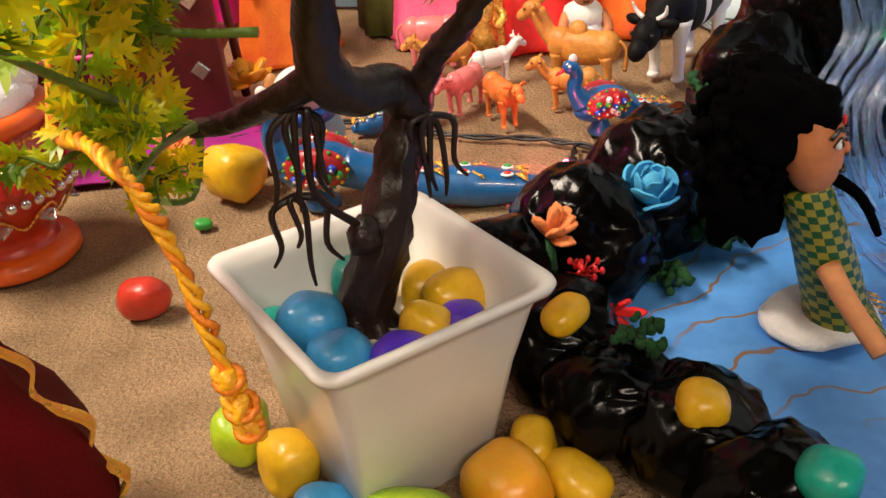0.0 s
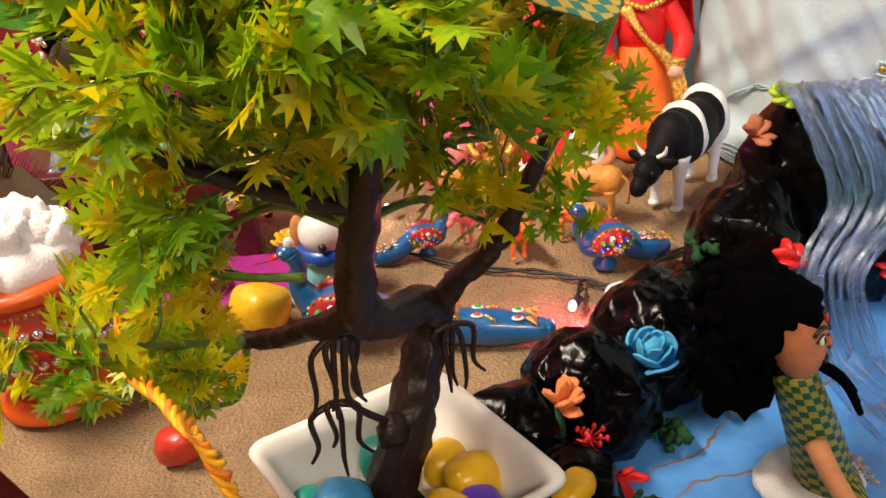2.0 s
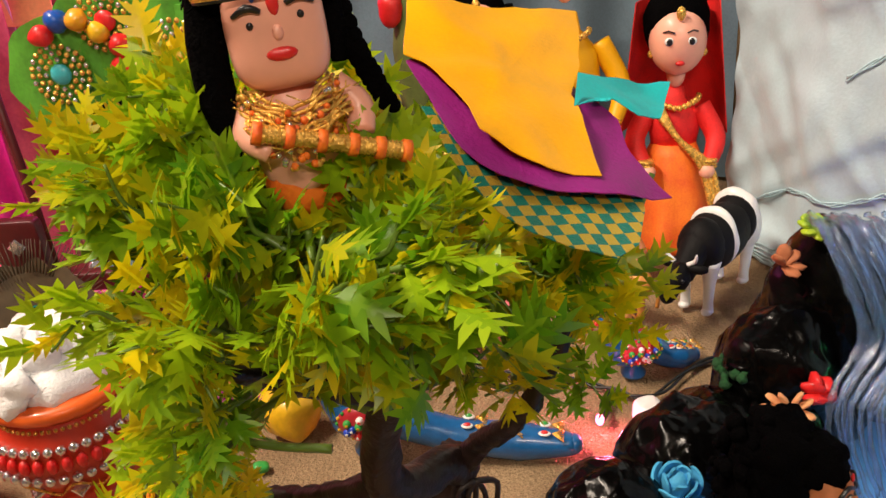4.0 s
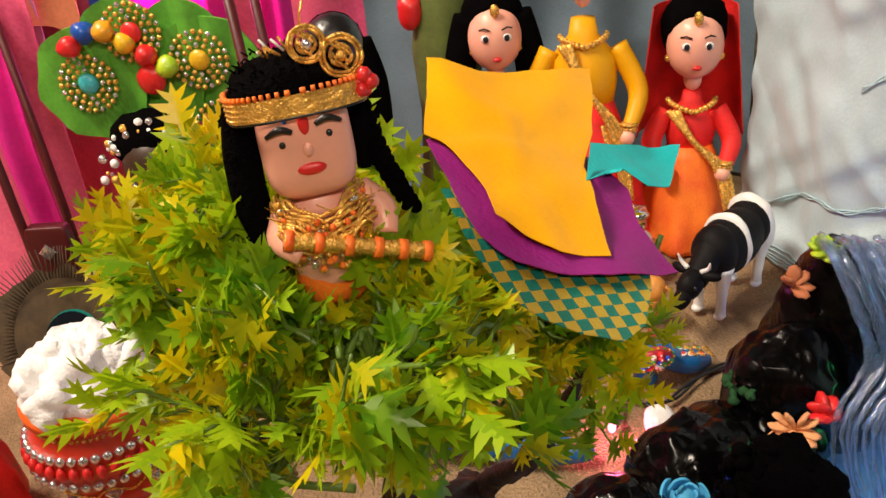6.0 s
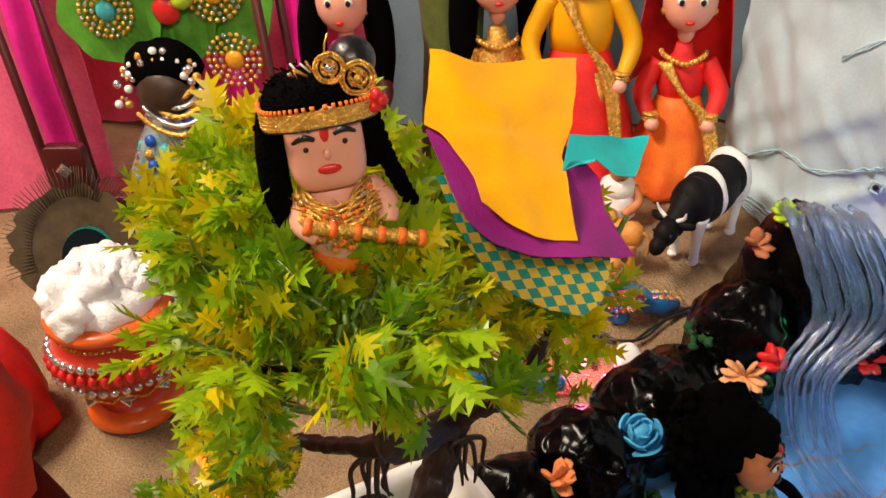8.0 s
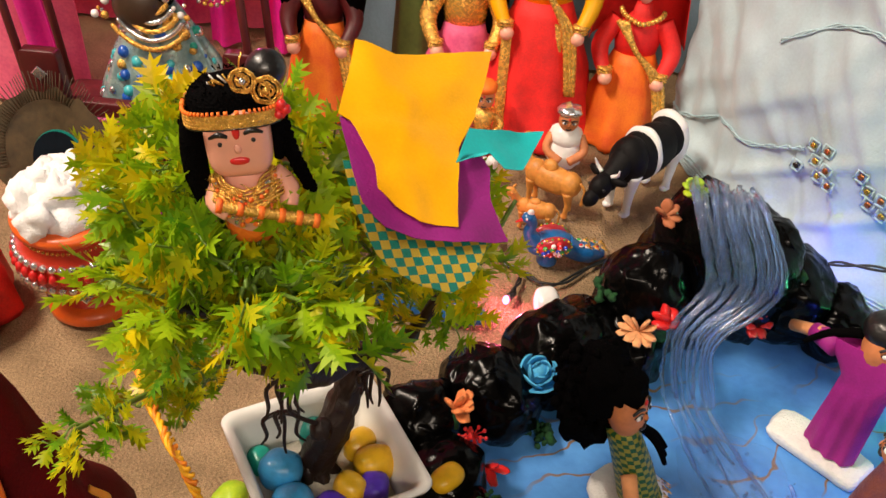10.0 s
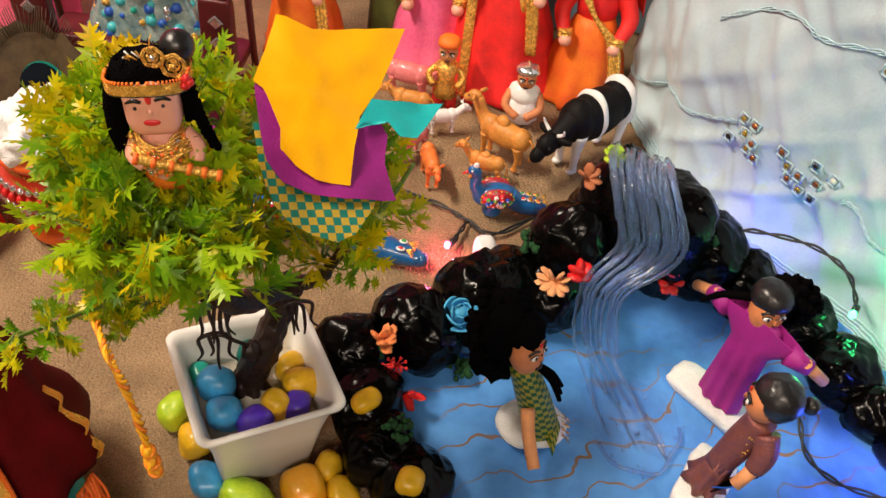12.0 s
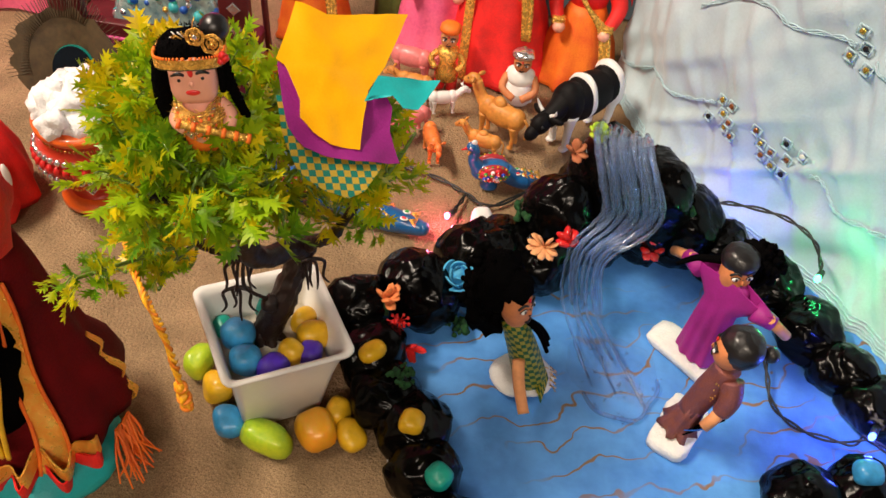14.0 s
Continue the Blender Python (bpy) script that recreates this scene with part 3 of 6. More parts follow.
ROCKS = [(0.052, 0.386, 0.028, 0.056, 1), (0.098, 0.410, 0.034, 0.066, 2), (0.142, 0.450, 0.034, 0.074, 3), (0.168, 0.468, 0.030, 0.068, 4),
         (0.072, 0.340, 0.028, 0.046, 5), (0.090, 0.308, 0.028, 0.040, 6), (0.116, 0.286, 0.027, 0.038, 7), (0.132, 0.248, 0.030, 0.046, 8), (0.152, 0.208, 0.026, 0.036, 9),
         (0.206, 0.500, 0.034, 0.104, 10), (0.240, 0.520, 0.042, 0.138, 11), (0.285, 0.538, 0.040, 0.112, 12), (0.322, 0.540, 0.034, 0.076, 13),
         (0.360, 0.522, 0.030, 0.056, 14), (0.398, 0.490, 0.030, 0.050, 15), (0.432, 0.452, 0.030, 0.046, 16), (0.457, 0.414, 0.028, 0.042, 17),
         (0.480, 0.378, 0.028, 0.040, 18), (0.410, 0.282, 0.030, 0.036, 19), (0.455, 0.296, 0.034, 0.042, 20), (0.192, 0.468, 0.028, 0.066, 21)]
for q in ROCKS:
    rock(*q, stretch=1.0 + 0.15 * math.sin(q[4] * 2.1), yaw=q[4] * 37)


def moss(x, y, z, r, seed):
    B = Build()
    rng = random.Random(seed)
    for i in range(26):
        a, q = rng.uniform(0, 6.28), r * math.sqrt(rng.random())
        B.blob((x + q * math.cos(a), y + q * math.sin(a), z + rng.uniform(-0.3, 0.5) * r), r * rng.uniform(0.16, 0.32), MOSS, nu=6, nv=4, amp=0.5, freq=400, seed=i)
    tagged(B.done("moss_clump", (x, y, z)), "dark green moss tuft stuck on a black rock", "moss", "moss on the rocks")


for i, q in enumerate(((0.176, 0.484, 0.070, 0.012), (0.100, 0.310, 0.044, 0.010), (0.165, 0.420, 0.020, 0.012), (0.312, 0.520, 0.075, 0.010), (0.132, 0.395, 0.012, 0.012))):
    moss(*q, i)

# ---- the waterfall ----


def waterfall():
    root = thing("waterfall", (0.245, 0.46, 0.004), "clear plastic strips streaming over the black rocks as a waterfall", "waterfall")
    mid = [Vector(p) for p in ((0.243, 0.515, 0.150), (0.241, 0.482, 0.157), (0.254, 0.463, 0.128), (0.256, 0.458, 0.102), (0.230, 0.441, 0.073), (0.234, 0.420, 0.034), (0.257, 0.390, 0.014), (0.276, 0.354, 0.0075))]
    half = [0.023, 0.025, 0.026, 0.021, 0.016, 0.018, 0.023, 0.026]
    across = Vector((0.93, -0.30, 0.05)).normalized()
    rng = random.Random(5)
    for k in range(14):
        s = -1 + 2 * k / 13 + rng.uniform(-0.03, 0.03)
        pts, rad = [], []
        wob, fat = rng.uniform(-0.08, 0.08), rng.uniform(0.8, 1.25)
        stop = rng.choice((5, 6, 6, 7, 8))
        for i in range(stop):
            pts.append(mid[i] + across * half[i] * (s + wob * math.sin(i * 1.7 + k)) + Vector((0, 0, 0.0025 * math.sin(k * 2.2 + i * 0.6))))
            rad.append(fat * (0.0021, 0.0022, 0.0020, 0.0017, 0.0013, 0.0012, 0.0011, 0.0010)[i])
        B = Build()
        B.tube(pts, rad, FALL, 6, smooth_to=7)
        for j, p in enumerate(B.v):
            p += Vector((noise.noise(p * 170 + Vector((k, 0, 0))), noise.noise(p * 190), noise.noise(p * 180 + Vector((0, k, 0))))) * 0.0016
            p += Vector((0, -0.4, 0.9)) * 0.0013 * noise.noise(p * 420)
        B.done("strip", root.location, root)
    B = Build()

    def film(u, v):
        i = min(int(v * 6.999), 6)
        t = v * 7 - i
        c = mid[i].lerp(mid[i + 1], t)
        return c + across * (half[i] * (1 - t) + half[i + 1] * t) * (2 * u - 1) * 0.97 - Vector((0, 0, 0.0025)) + Vector((0, 0, 0.001 * math.sin(u * 40)))
    B.sheet(film, 30, 42, FILM, 0.0005)
    B.done("film", root.location, root, "clear plastic film")
    # splash ring and drops where it meets the pool
    B = Build()
    edge = []
    for i in range(48):
        a = i * 2 * math.pi / 48
        q = 1 + 0.07 * math.sin(3 * a + 1) + 0.04 * math.sin(7 * a)
        edge.append((0.037 * q * math.cos(a), 0.042 * q * math.sin(a)))
    G = pose(0.267, 0.376, 0.0068, 0, 0, 28)
    B.plate(edge, G, 0.001, FILM, lift=lambda x, y: 0.0022 + 0.0018 * noise.noise((x * 240, y * 90, 3)) + 0.0008 * noise.noise((x * 500, y * 300, 5)), rings=16)
    B.tube([G @ Vector((x, y, 0.0010)) for x, y in edge[26:46]], 0.0016, FALL, 6, smooth_to=3)
    B.done("gel", root.location, root, "clear gel ripples on the pool")
    B = Build()
    for i in range(40):
        B.blob((0.27 + rng.gauss(0, 0.016), 0.37 + rng.gauss(0, 0.02), 0.0062), rng.uniform(0.0006, 0.0016), FALL, nu=6, nv=4)
    B.done("splash", root.location, root)


waterfall()

# ---- pebbles ----


def pebble(name, c, r, material, rot, label, category="pebble", group="painted pebbles", seed=0, e=0.78):
    B = Build()
    B.blob(c, r, material, rot=rot, nu=22, nv=14, amp=0.20, freq=45, seed=seed + 3.1, e=e)
    return tagged(B.done(name, c), label, category, group)


GROUND_PEBBLES = [((-0.039, 0.293, 0.013), (0.012, 0.013, 0.013), YELST, "glossy yellow painted pebble on the sand beside the white pot"),
                  ((-0.061, 0.314, 0.012), (0.014, 0.010, 0.013), LIME, "lime green painted pebble on the sand under the rope"),
                  ((-0.022, 0.266, 0.010), (0.013, 0.011, 0.011), SKYST, "sky blue painted pebble leaning on the white pot"),
                  ((0.010, 0.258, 0.011), (0.020, 0.012, 0.012), LIME, "large lime green painted pebble in front of the pot"),
                  ((0.042, 0.272, 0.013), (0.014, 0.016, 0.013), ORST, "orange and yellow painted pebble in front of the pot"),
                  ((0.056, 0.292, 0.011), (0.012, 0.009, 0.011), YELST, "dull yellow painted pebble at the pot's corner"),
                  ((0.070, 0.275, 0.008), (0.014, 0.010, 0.009), YELST, "dull yellow pointed pebble on the sand"),
                  ((-0.130, 0.422, 0.010), (0.014, 0.010, 0.011), REDST, "dull red painted pebble lying on the sand"),
                  ((0.074, 0.328, 0.046), (0.012, 0.008, 0.007), YELST, "yellow painted pebble resting on a black rock"),
                  ((0.115, 0.276, 0.040), (0.010, 0.010, 0.008), YELST, "yellow painted pebble set on a black rock"),
                  ((0.142, 0.232, 0.046), (0.010, 0.009, 0.008), TEALST, "teal painted pebble set on a black rock"),
                  ((0.448, 0.300, 0.044), (0.011, 0.009, 0.009), SKYST, "sky blue painted pebble set on a black rock"),
                  ((0.340, 0.530, 0.056), (0.009, 0.008, 0.009), SKYST, "sky blue painted pebble set on a black rock"),
                  ((0.138, 0.532, 0.009), (0.012, 0.010, 0.010), WHITEP, "white pebble lying on the sand by the rocks"),
                  ((-0.101, 0.545, 0.017), (0.018, 0.018, 0.017), YELST, "round glossy yellow ball on the sand"),
                  ((-0.116, 0.507, 0.003), (0.005, 0.004, 0.003), GREENP, "small green scrap lying on the sand")]
for i, (c, r, m_, lab) in enumerate(GROUND_PEBBLES):
    pebble("pebble", c, r, m_, (8 * math.sin(i * 3), 9 * math.cos(i * 5), 25 + 47 * i), lab, seed=i)

# ---- white pot ----
POT = pose(0.000, 0.3060, 0.0025, 0, 0, 33) @ pose(0, 0, 0, 0, 3.0, 0) @ Matrix.Diagonal((0.975, 0.975, 1.0, 1))


def square(h, half, round_):
    """A ring of points on a rounded square."""
    out = []
    for k in range(4):
        cx, cy = ((1, 1), (-1, 1), (-1, -1), (1, -1))[k]
        for i in range(6):
            a = math.pi / 2 * (k + i / 5)
            out.append(POT @ Vector((cx * (half - round_) + round_ * math.cos(a), cy * (half - round_) + round_ * math.sin(a), h)))
    return out


def pot():
    root = thing("plant_pot", POT.translation, "white square plastic pot tapering to its base", "pot")
    rings = [square(0.0, 0.029, 0.006), square(0.002, 0.031, 0.006), square(0.050, 0.0375, 0.006), square(0.074, 0.0425, 0.007), square(0.080, 0.0445, 0.007),
             square(0.0815, 0.0482, 0.008), square(0.084, 0.0490, 0.008), square(0.0855, 0.0482, 0.008), square(0.084, 0.0440, 0.007), square(0.078, 0.0415, 0.006), square(0.050, 0.0355, 0.005)]
    B = Build()
    verts = [p for r in rings for p in r]
    n = 24
    faces = [(j * n + i, j * n + (i + 1) % n, (j + 1) * n + (i + 1) % n, (j + 1) * n + i) for j in range(len(rings) - 1) for i in range(n)]
    faces.append(tuple(range(n - 1, -1, -1)))
    B.add(verts, faces, WHITEPL)
    B.done("body", root.location, root)
    B = Build()
    soil = square(0.0535, 0.0362, 0.005)
    c = POT @ Vector((0, 0, 0.056))
    rings = [[c.lerp(p, t) + Vector((0, 0, 0.0015 * noise.noise(p * 90 * t))) for p in soil] for t in (1, 0.75, 0.5, 0.25)]
    verts = [p for r in rings for p in r] + [c]
    B.add(verts, [(j * n + i, j * n + (i + 1) % n, (j + 1) * n + (i + 1) % n, (j + 1) * n + i) for j in range(3) for i in range(n)] + [(3 * n + i, 3 * n + (i + 1) % n, 4 * n) for i in range(n)], SOIL)
    B.done("soil", root.location, root, "pale plaster filling")


pot()
IN_POT = [((-0.024, -0.012, 0.066), (0.0135, 0.0125, 0.012), SKYST, "sky blue painted pebble in the white pot"),
          ((-0.023, 0.012, 0.068), (0.012, 0.014, 0.015), SKYST, "tall sky blue painted pebble in the white pot"),
          ((-0.030, 0.028, 0.062), (0.011, 0.009, 0.008), TEALST, "teal painted pebble in the white pot"),
          ((0.006, 0.029, 0.066), (0.011, 0.010, 0.014), DKTEAL, "dark teal painted pebble behind the trunk"),
          ((-0.007, -0.024, 0.067), (0.013, 0.010, 0.010), VIOST, "deep violet painted pebble in the white pot"),
          ((0.022, -0.022, 0.068), (0.011, 0.010, 0.010), VIOST, "deep violet painted pebble in the white pot"),
          ((0.010, -0.018, 0.070), (0.0115, 0.010, 0.0115), YELST, "yellow painted pebble in the white pot"),
          ((0.030, -0.005, 0.068), (0.013, 0.012, 0.013), YELST, "large yellow painted pebble in the white pot"),
          ((0.030, 0.014, 0.064), (0.012, 0.010, 0.012), YELST, "yellow painted pebble in the white pot")]
for i, (c, r, m_, lab) in enumerate(IN_POT):
    pebble("pebble", POT @ (Vector(c) - Vector((0, 0, 0.005))), tuple(0.9 * q for q in r), m_, (10 * math.sin(i), 10 * math.cos(i * 2), 31 + 50 * i), lab, group="pebbles in the pot", seed=20 + i)

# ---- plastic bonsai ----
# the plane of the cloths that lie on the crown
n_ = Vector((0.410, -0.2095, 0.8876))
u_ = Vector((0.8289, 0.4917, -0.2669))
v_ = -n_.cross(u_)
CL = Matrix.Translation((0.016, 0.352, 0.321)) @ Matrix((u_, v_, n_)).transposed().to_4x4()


def leaf_verts(size, rng):
    """One deeply cut leaf, along +x in its own plane: a midrib blade and pairs of pointed fingers."""
    blade = [(0, 0.03), (0.33, 0.06), (0.62, 0.17), (0.86, 0.12)]
    v = []
    for x, y in blade:
        v += [(x, y), (x, 0), (x, -y)]
    v.append((1.22, 0))
    f = []
    for i in range(3):
        a = 3 * i
        f += [(a, a + 1, a + 4, a + 3), (a + 1, a + 2, a + 5, a + 4)]
    f += [(9, 10, 12), (10, 11, 12)]
    for x, w, out, fwd in ((0.42, 0.20, 0.40, 0.14), (0.62, 0.23, 0.50, 0.24), (0.84, 0.20, 0.36, 0.28)):
        for s_ in (-1, 1):
            k = len(v)
            o = out * rng.uniform(0.8, 1.15)
            v += [(x - w * 0.55, 0.03 * s_), (x + fwd * 0.45 - w * 0.38, s_ * o * 0.60), (x + fwd, s_ * o), (x + fwd * 0.5 + w * 0.32, s_ * o * 0.52), (x + w * 0.6, 0.03 * s_)]
            f.append((k, k + 1, k + 2, k + 3, k + 4) if s_ < 0 else (k + 4, k + 3, k + 2, k + 1, k))
    return [(x * size, y * size) for x, y in v], f


def sprig_mesh(seed, leaves, length, tone):
    """A frond: leaves up both sides of a thin stem; tone is the share of yellow leaves."""
    rng = random.Random(seed)
    B = Build()
    w = lambda q: q * rng.uniform(-1, 1)
    spine = [Vector((0, 0, 0)), Vector((w(0.003), w(0.003), length * 0.4)), Vector((w(0.007), w(0.007), length * 0.75)), Vector((w(0.010), w(0.010), length))]
    pts, rad = spline(spine, [0.0010, 0.0008, 0.0006, 0.0004], 5)
    B.tube(pts, rad, STEM, 5)
    for k in range(leaves):
        t = 0.12 + 0.88 * (k + 0.5) / leaves
        p = pts[min(int(t * (len(pts) - 1)), len(pts) - 1)]
        az = (k % 2) * math.pi + rng.gauss(0, 0.75)
        el = rng.uniform(0.45, 1.0) if k < leaves - 1 else 1.45
        size = rng.uniform(0.0095, 0.0140) * (1.1 - 0.25 * abs(t - 0.6))
        d = Vector((math.cos(az) * math.cos(el), math.sin(az) * math.cos(el), math.sin(el)))
        side = d.cross(Vector((0.3 * rng.uniform(-1, 1), 1, 0.2 * rng.uniform(-1, 1)))).normalized()
        n = side.cross(d)
        curl = rng.uniform(-0.2, 0.35)
        v, f = leaf_verts(size, rng)
        B.add([p + d * x + side * y + n * (curl * x * x / size + 0.22 * abs(y)) for x, y in v], f, LEAF if rng.random() < tone * (0.45 + 0.8 * t) else LEAFG)
    me = bpy.data.meshes.new("sprig")
    me.from_pydata(B.v, [], B.f)
    for m_ in B.mats:
        me.materials.append(m_)
    me.polygons.foreach_set("material_index", B.m)
    me.polygons.foreach_set("use_smooth", [True] * len(B.f))
    me.update()
    return me


def bonsai():
    base = Vector((-0.005, 0.317, 0.050))
    root = thing("bonsai_tree", base, "artificial bonsai with dark twisted trunk and yellow-green plastic leaves", "artificial tree")
    F = Vector((0.022, 0.338, 0.141))      # where the right limb parts
    Mf = Vector((-0.002, 0.298, 0.166))     # where the main stem turns up

    def limb(name, pts, rad, n=10, rough=0.0016):
        B = Build()
        B.tube(pts, rad, BARK, n, smooth_to=6)
        for k_, p in enumerate(B.v):
            p += Vector((math.cos(k_ * 2.1), math.sin(k_ * 2.1), 0)) * rough * 0.45 * math.sin((k_ % n) * 2.4 + p.z * 60)
            p += Vector((noise.noise(p * 140), noise.noise(p * 140 + Vector((9, 0, 0))), 0.3 * noise.noise(p * 90))) * rough
        B.done(name, base, root)
    limb("trunk", [base - Vector((0, 0, 0.006)), base + Vector((0.002, 0.001, 0.015)), Vector((0.006, 0.322, 0.090)), Vector((0.013, 0.330, 0.112)), Vector((0.018, 0.336, 0.130)), F + Vector((0, 0, 0.004))],
         [0.0130, 0.0105, 0.0105, 0.0090, 0.0082, 0.0085], 30, 0.0026)
    limb("limb", [F - Vector((0, 0, 0.006)), Vector((0.016, 0.325, 0.150)), Vector((0.006, 0.309, 0.155)), Mf, Vector((-0.001, 0.292, 0.190)), Vector((0.006, 0.280, 0.220)), Vector((0.010, 0.272, 0.250)), Vector((0.000, 0.268, 0.285))],
         [0.0080, 0.0075, 0.0078, 0.0082, 0.0062, 0.0055, 0.0045, 0.0030], 12)
    limb("limb", [F - Vector((0, 0, 0.004)), Vector((0.031, 0.328, 0.157)), Vector((0.040, 0.318, 0.170)), Vector((0.052, 0.312, 0.190)), Vector((0.066, 0.312, 0.222))], [0.0064, 0.0048, 0.0042, 0.0036, 0.002])
    limb("limb", [Mf, Vector((-0.020, 0.305, 0.156)), Vector((-0.038, 0.316, 0.146)), Vector((-0.054, 0.322, 0.142))], [0.0066, 0.0046, 0.0040, 0.0030])
    limb("limb", [Vector((0.004, 0.284, 0.212)), Vector((-0.026, 0.272, 0.228)), Vector((-0.045, 0.258, 0.245))], [0.0040, 0.0032, 0.002])
    # root foot and knot
    B = Build()
    for a in range(7):
        t = a * 0.9
        B.tube([base + Vector((0.006 * math.cos(t), 0.006 * math.sin(t), 0.016)), base + Vector((0.013 * math.cos(t), 0.013 * math.sin(t), 0.004)), base + Vector((0.018 * math.cos(t), 0.018 * math.sin(t), -0.002))], [0.004, 0.004, 0.002], BARK, 7, smooth_to=4)
    B.blob((0.001, 0.314, 0.098), (0.006, 0.006, 0.008), BARK, amp=0.4, freq=200)
    B.done("root_foot", base, root)

    def aerial(start, forks, drop, seed):
        B = Build()
        rng = random.Random(seed)
        start = Vector(start)
        for i in range(forks):
            s = (i - (forks - 1) / 2) / max(1, forks - 1)
            e = start + Vector((0.018 * s + rng.uniform(-0.004, 0.004), 0.010 * s + rng.uniform(-0.003, 0.003), -drop * rng.uniform(0.55, 1.15)))
            m_ = start.lerp(e, 0.35) + Vector((0.009 * s, 0.005 * s, 0.005))
            n_ = start.lerp(e, 0.72) + Vector((rng.uniform(-0.002, 0.002), 0, 0))
            B.tube([start, m_, n_, e], [0.0015, 0.0013, 0.0011, 0.0006], BARK, 6, smooth_to=5)
        B.done("aerial_root", base, root)
    aerial((-0.014, 0.303, 0.154), 5, 0.034, 1)
    aerial((0.027, 0.330, 0.136), 5, 0.034, 2)
    aerial((-0.019, 0.305, 0.122), 4, 0.032, 3)
    B = Build()
    B.tube([(-0.010, 0.302, 0.154), (-0.012, 0.302, 0.140), (-0.012, 0.306, 0.120), (0.002, 0.316, 0.100)], [0.0016, 0.0015, 0.0014, 0.0016], BARK, 6, smooth_to=5)
    B.tube([(-0.012, 0.306, 0.120), (-0.019, 0.305, 0.122)], 0.0014, BARK, 5)
    B.done("aerial_root", base, root)

    # crown of leafy sprigs on curved green stems
    meshes = [sprig_mesh(40 + k, 11 + k % 4, 0.022 + 0.004 * (k % 3), (0.95, 0.75, 0.45, 0.9, 0.2, 0.6, 0.05)[k]) for k in range(7)]
    clumps = [((-0.024, 0.264, 0.280), 0.022, 13), ((0.004, 0.242, 0.280), 0.018, 11), ((0.026, 0.258, 0.266), 0.018, 10), ((-0.030, 0.252, 0.256), 0.020, 11),
              ((0.045, 0.306, 0.222), 0.021, 12), ((-0.038, 0.290, 0.286), 0.019, 9), ((-0.014, 0.312, 0.276), 0.019, 9), ((-0.048, 0.284, 0.282), 0.013, 6), ((-0.002, 0.236, 0.282), 0.013, 9),
              ((0.048, 0.318, 0.246), 0.020, 10), ((-0.030, 0.272, 0.232), 0.018, 7), ((0.004, 0.292, 0.258), 0.024, 8), ((-0.044, 0.286, 0.204), 0.013, 4),
              ((0.045, 0.327, 0.180), 0.012, 4), ((-0.034, 0.308, 0.204), 0.016, 5), ((0.060, 0.330, 0.225), 0.014, 5)]
    rng = random.Random(11)
    core = Vector((0.0, 0.285, 0.205))
    stems = Build()

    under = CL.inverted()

    def place(p, d, scale=1.0):
        # no shoot pokes through the cloths or hides the doll's flute
        for reach in (0.0, 0.012, 0.024, 0.036):
            r = p + d * reach * scale
            if abs(r.x - 0.003) < 0.028 and r.y < 0.262 and r.z > 0.307:
                return
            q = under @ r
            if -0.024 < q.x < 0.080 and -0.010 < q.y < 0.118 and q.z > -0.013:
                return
        ob = new("sprig", meshes[rng.randrange(7)])
        q = d.to_track_quat("Z", "Y").to_matrix().to_4x4() @ pose(0, 0, 0, 0, 0, rng.uniform(0, 360))
        ob.parent = root
        ob.matrix_local = Matrix.Translation(p - base) @ q @ Matrix.Scale(scale, 4)
    for c, r, n in clumps:
        c = Vector(c)
        stems.tube([core, core.lerp(c, 0.5) + Vector((0, 0, 0.010)), c], [0.0018, 0.0015, 0.0012], STEM, 6, smooth_to=5)
        for i in range(int(n * 1.55)):
            z = rng.uniform(-0.45, 1)
            a = rng.uniform(0, 6.283)
            h = math.sqrt(1 - z * z)
            d = Vector((h * math.cos(a), h * math.sin(a), z))
            p = c + d * r * rng.uniform(0.35, 0.85)
            out = (d + 0.5 * (p - core).normalized() + Vector((rng.uniform(-0.4, 0.4), rng.uniform(-0.4, 0.4), rng.uniform(-0.3, 0.3)))).normalized()
            place(p, out, rng.uniform(0.8, 1.15))
            if i % 2 == 0:
                stems.tube([c, c.lerp(p, 0.6) + Vector((0, 0, 0.004)), p], [0.0012, 0.0010, 0.0008], STEM, 5, smooth_to=4)
    # loose outlying shoots
    shoots = [(((-0.054, 0.320, 0.143), (-0.064, 0.258, 0.186), (-0.070, 0.208, 0.222)), 6), (((-0.050, 0.320, 0.144), (-0.056, 0.296, 0.148), (-0.056, 0.268, 0.150)), 7),
              (((-0.050, 0.322, 0.143), (-0.070, 0.296, 0.154), (-0.080, 0.274, 0.154)), 4), (((0.060, 0.312, 0.205), (0.082, 0.322, 0.238), (0.094, 0.330, 0.262)), 3),
              (((-0.020, 0.300, 0.180), (-0.050, 0.304, 0.182), (-0.068, 0.312, 0.192)), 7), (((-0.050, 0.322, 0.143), (-0.058, 0.318, 0.118), (-0.072, 0.300, 0.130)), 3)]
    for which, (pts, n) in enumerate(shoots):
        P = [Vector(p) for p in pts]
        stems.tube(P, [0.0018, 0.0014, 0.001], STEM, 6, smooth_to=6)
        way = (P[2] - P[1]).normalized()
        for i in range(n):
            t = (i + 1) / n
            p = P[1].lerp(P[2], t) if i > 1 else P[0].lerp(P[1], 0.6 + 0.3 * i)
            d = (way + Vector((rng.uniform(-0.9, 0.9), rng.uniform(-0.9, 0.9), rng.uniform(-0.7, 0.7)))).normalized()
            if which in (1, 2):
                # these hang back over the cord
                d = Vector((d.x - 0.35, 0.35 * abs(d.y) - 0.25, d.z + 0.35)).normalized()
            place(p, d, rng.uniform(0.6, 0.85))
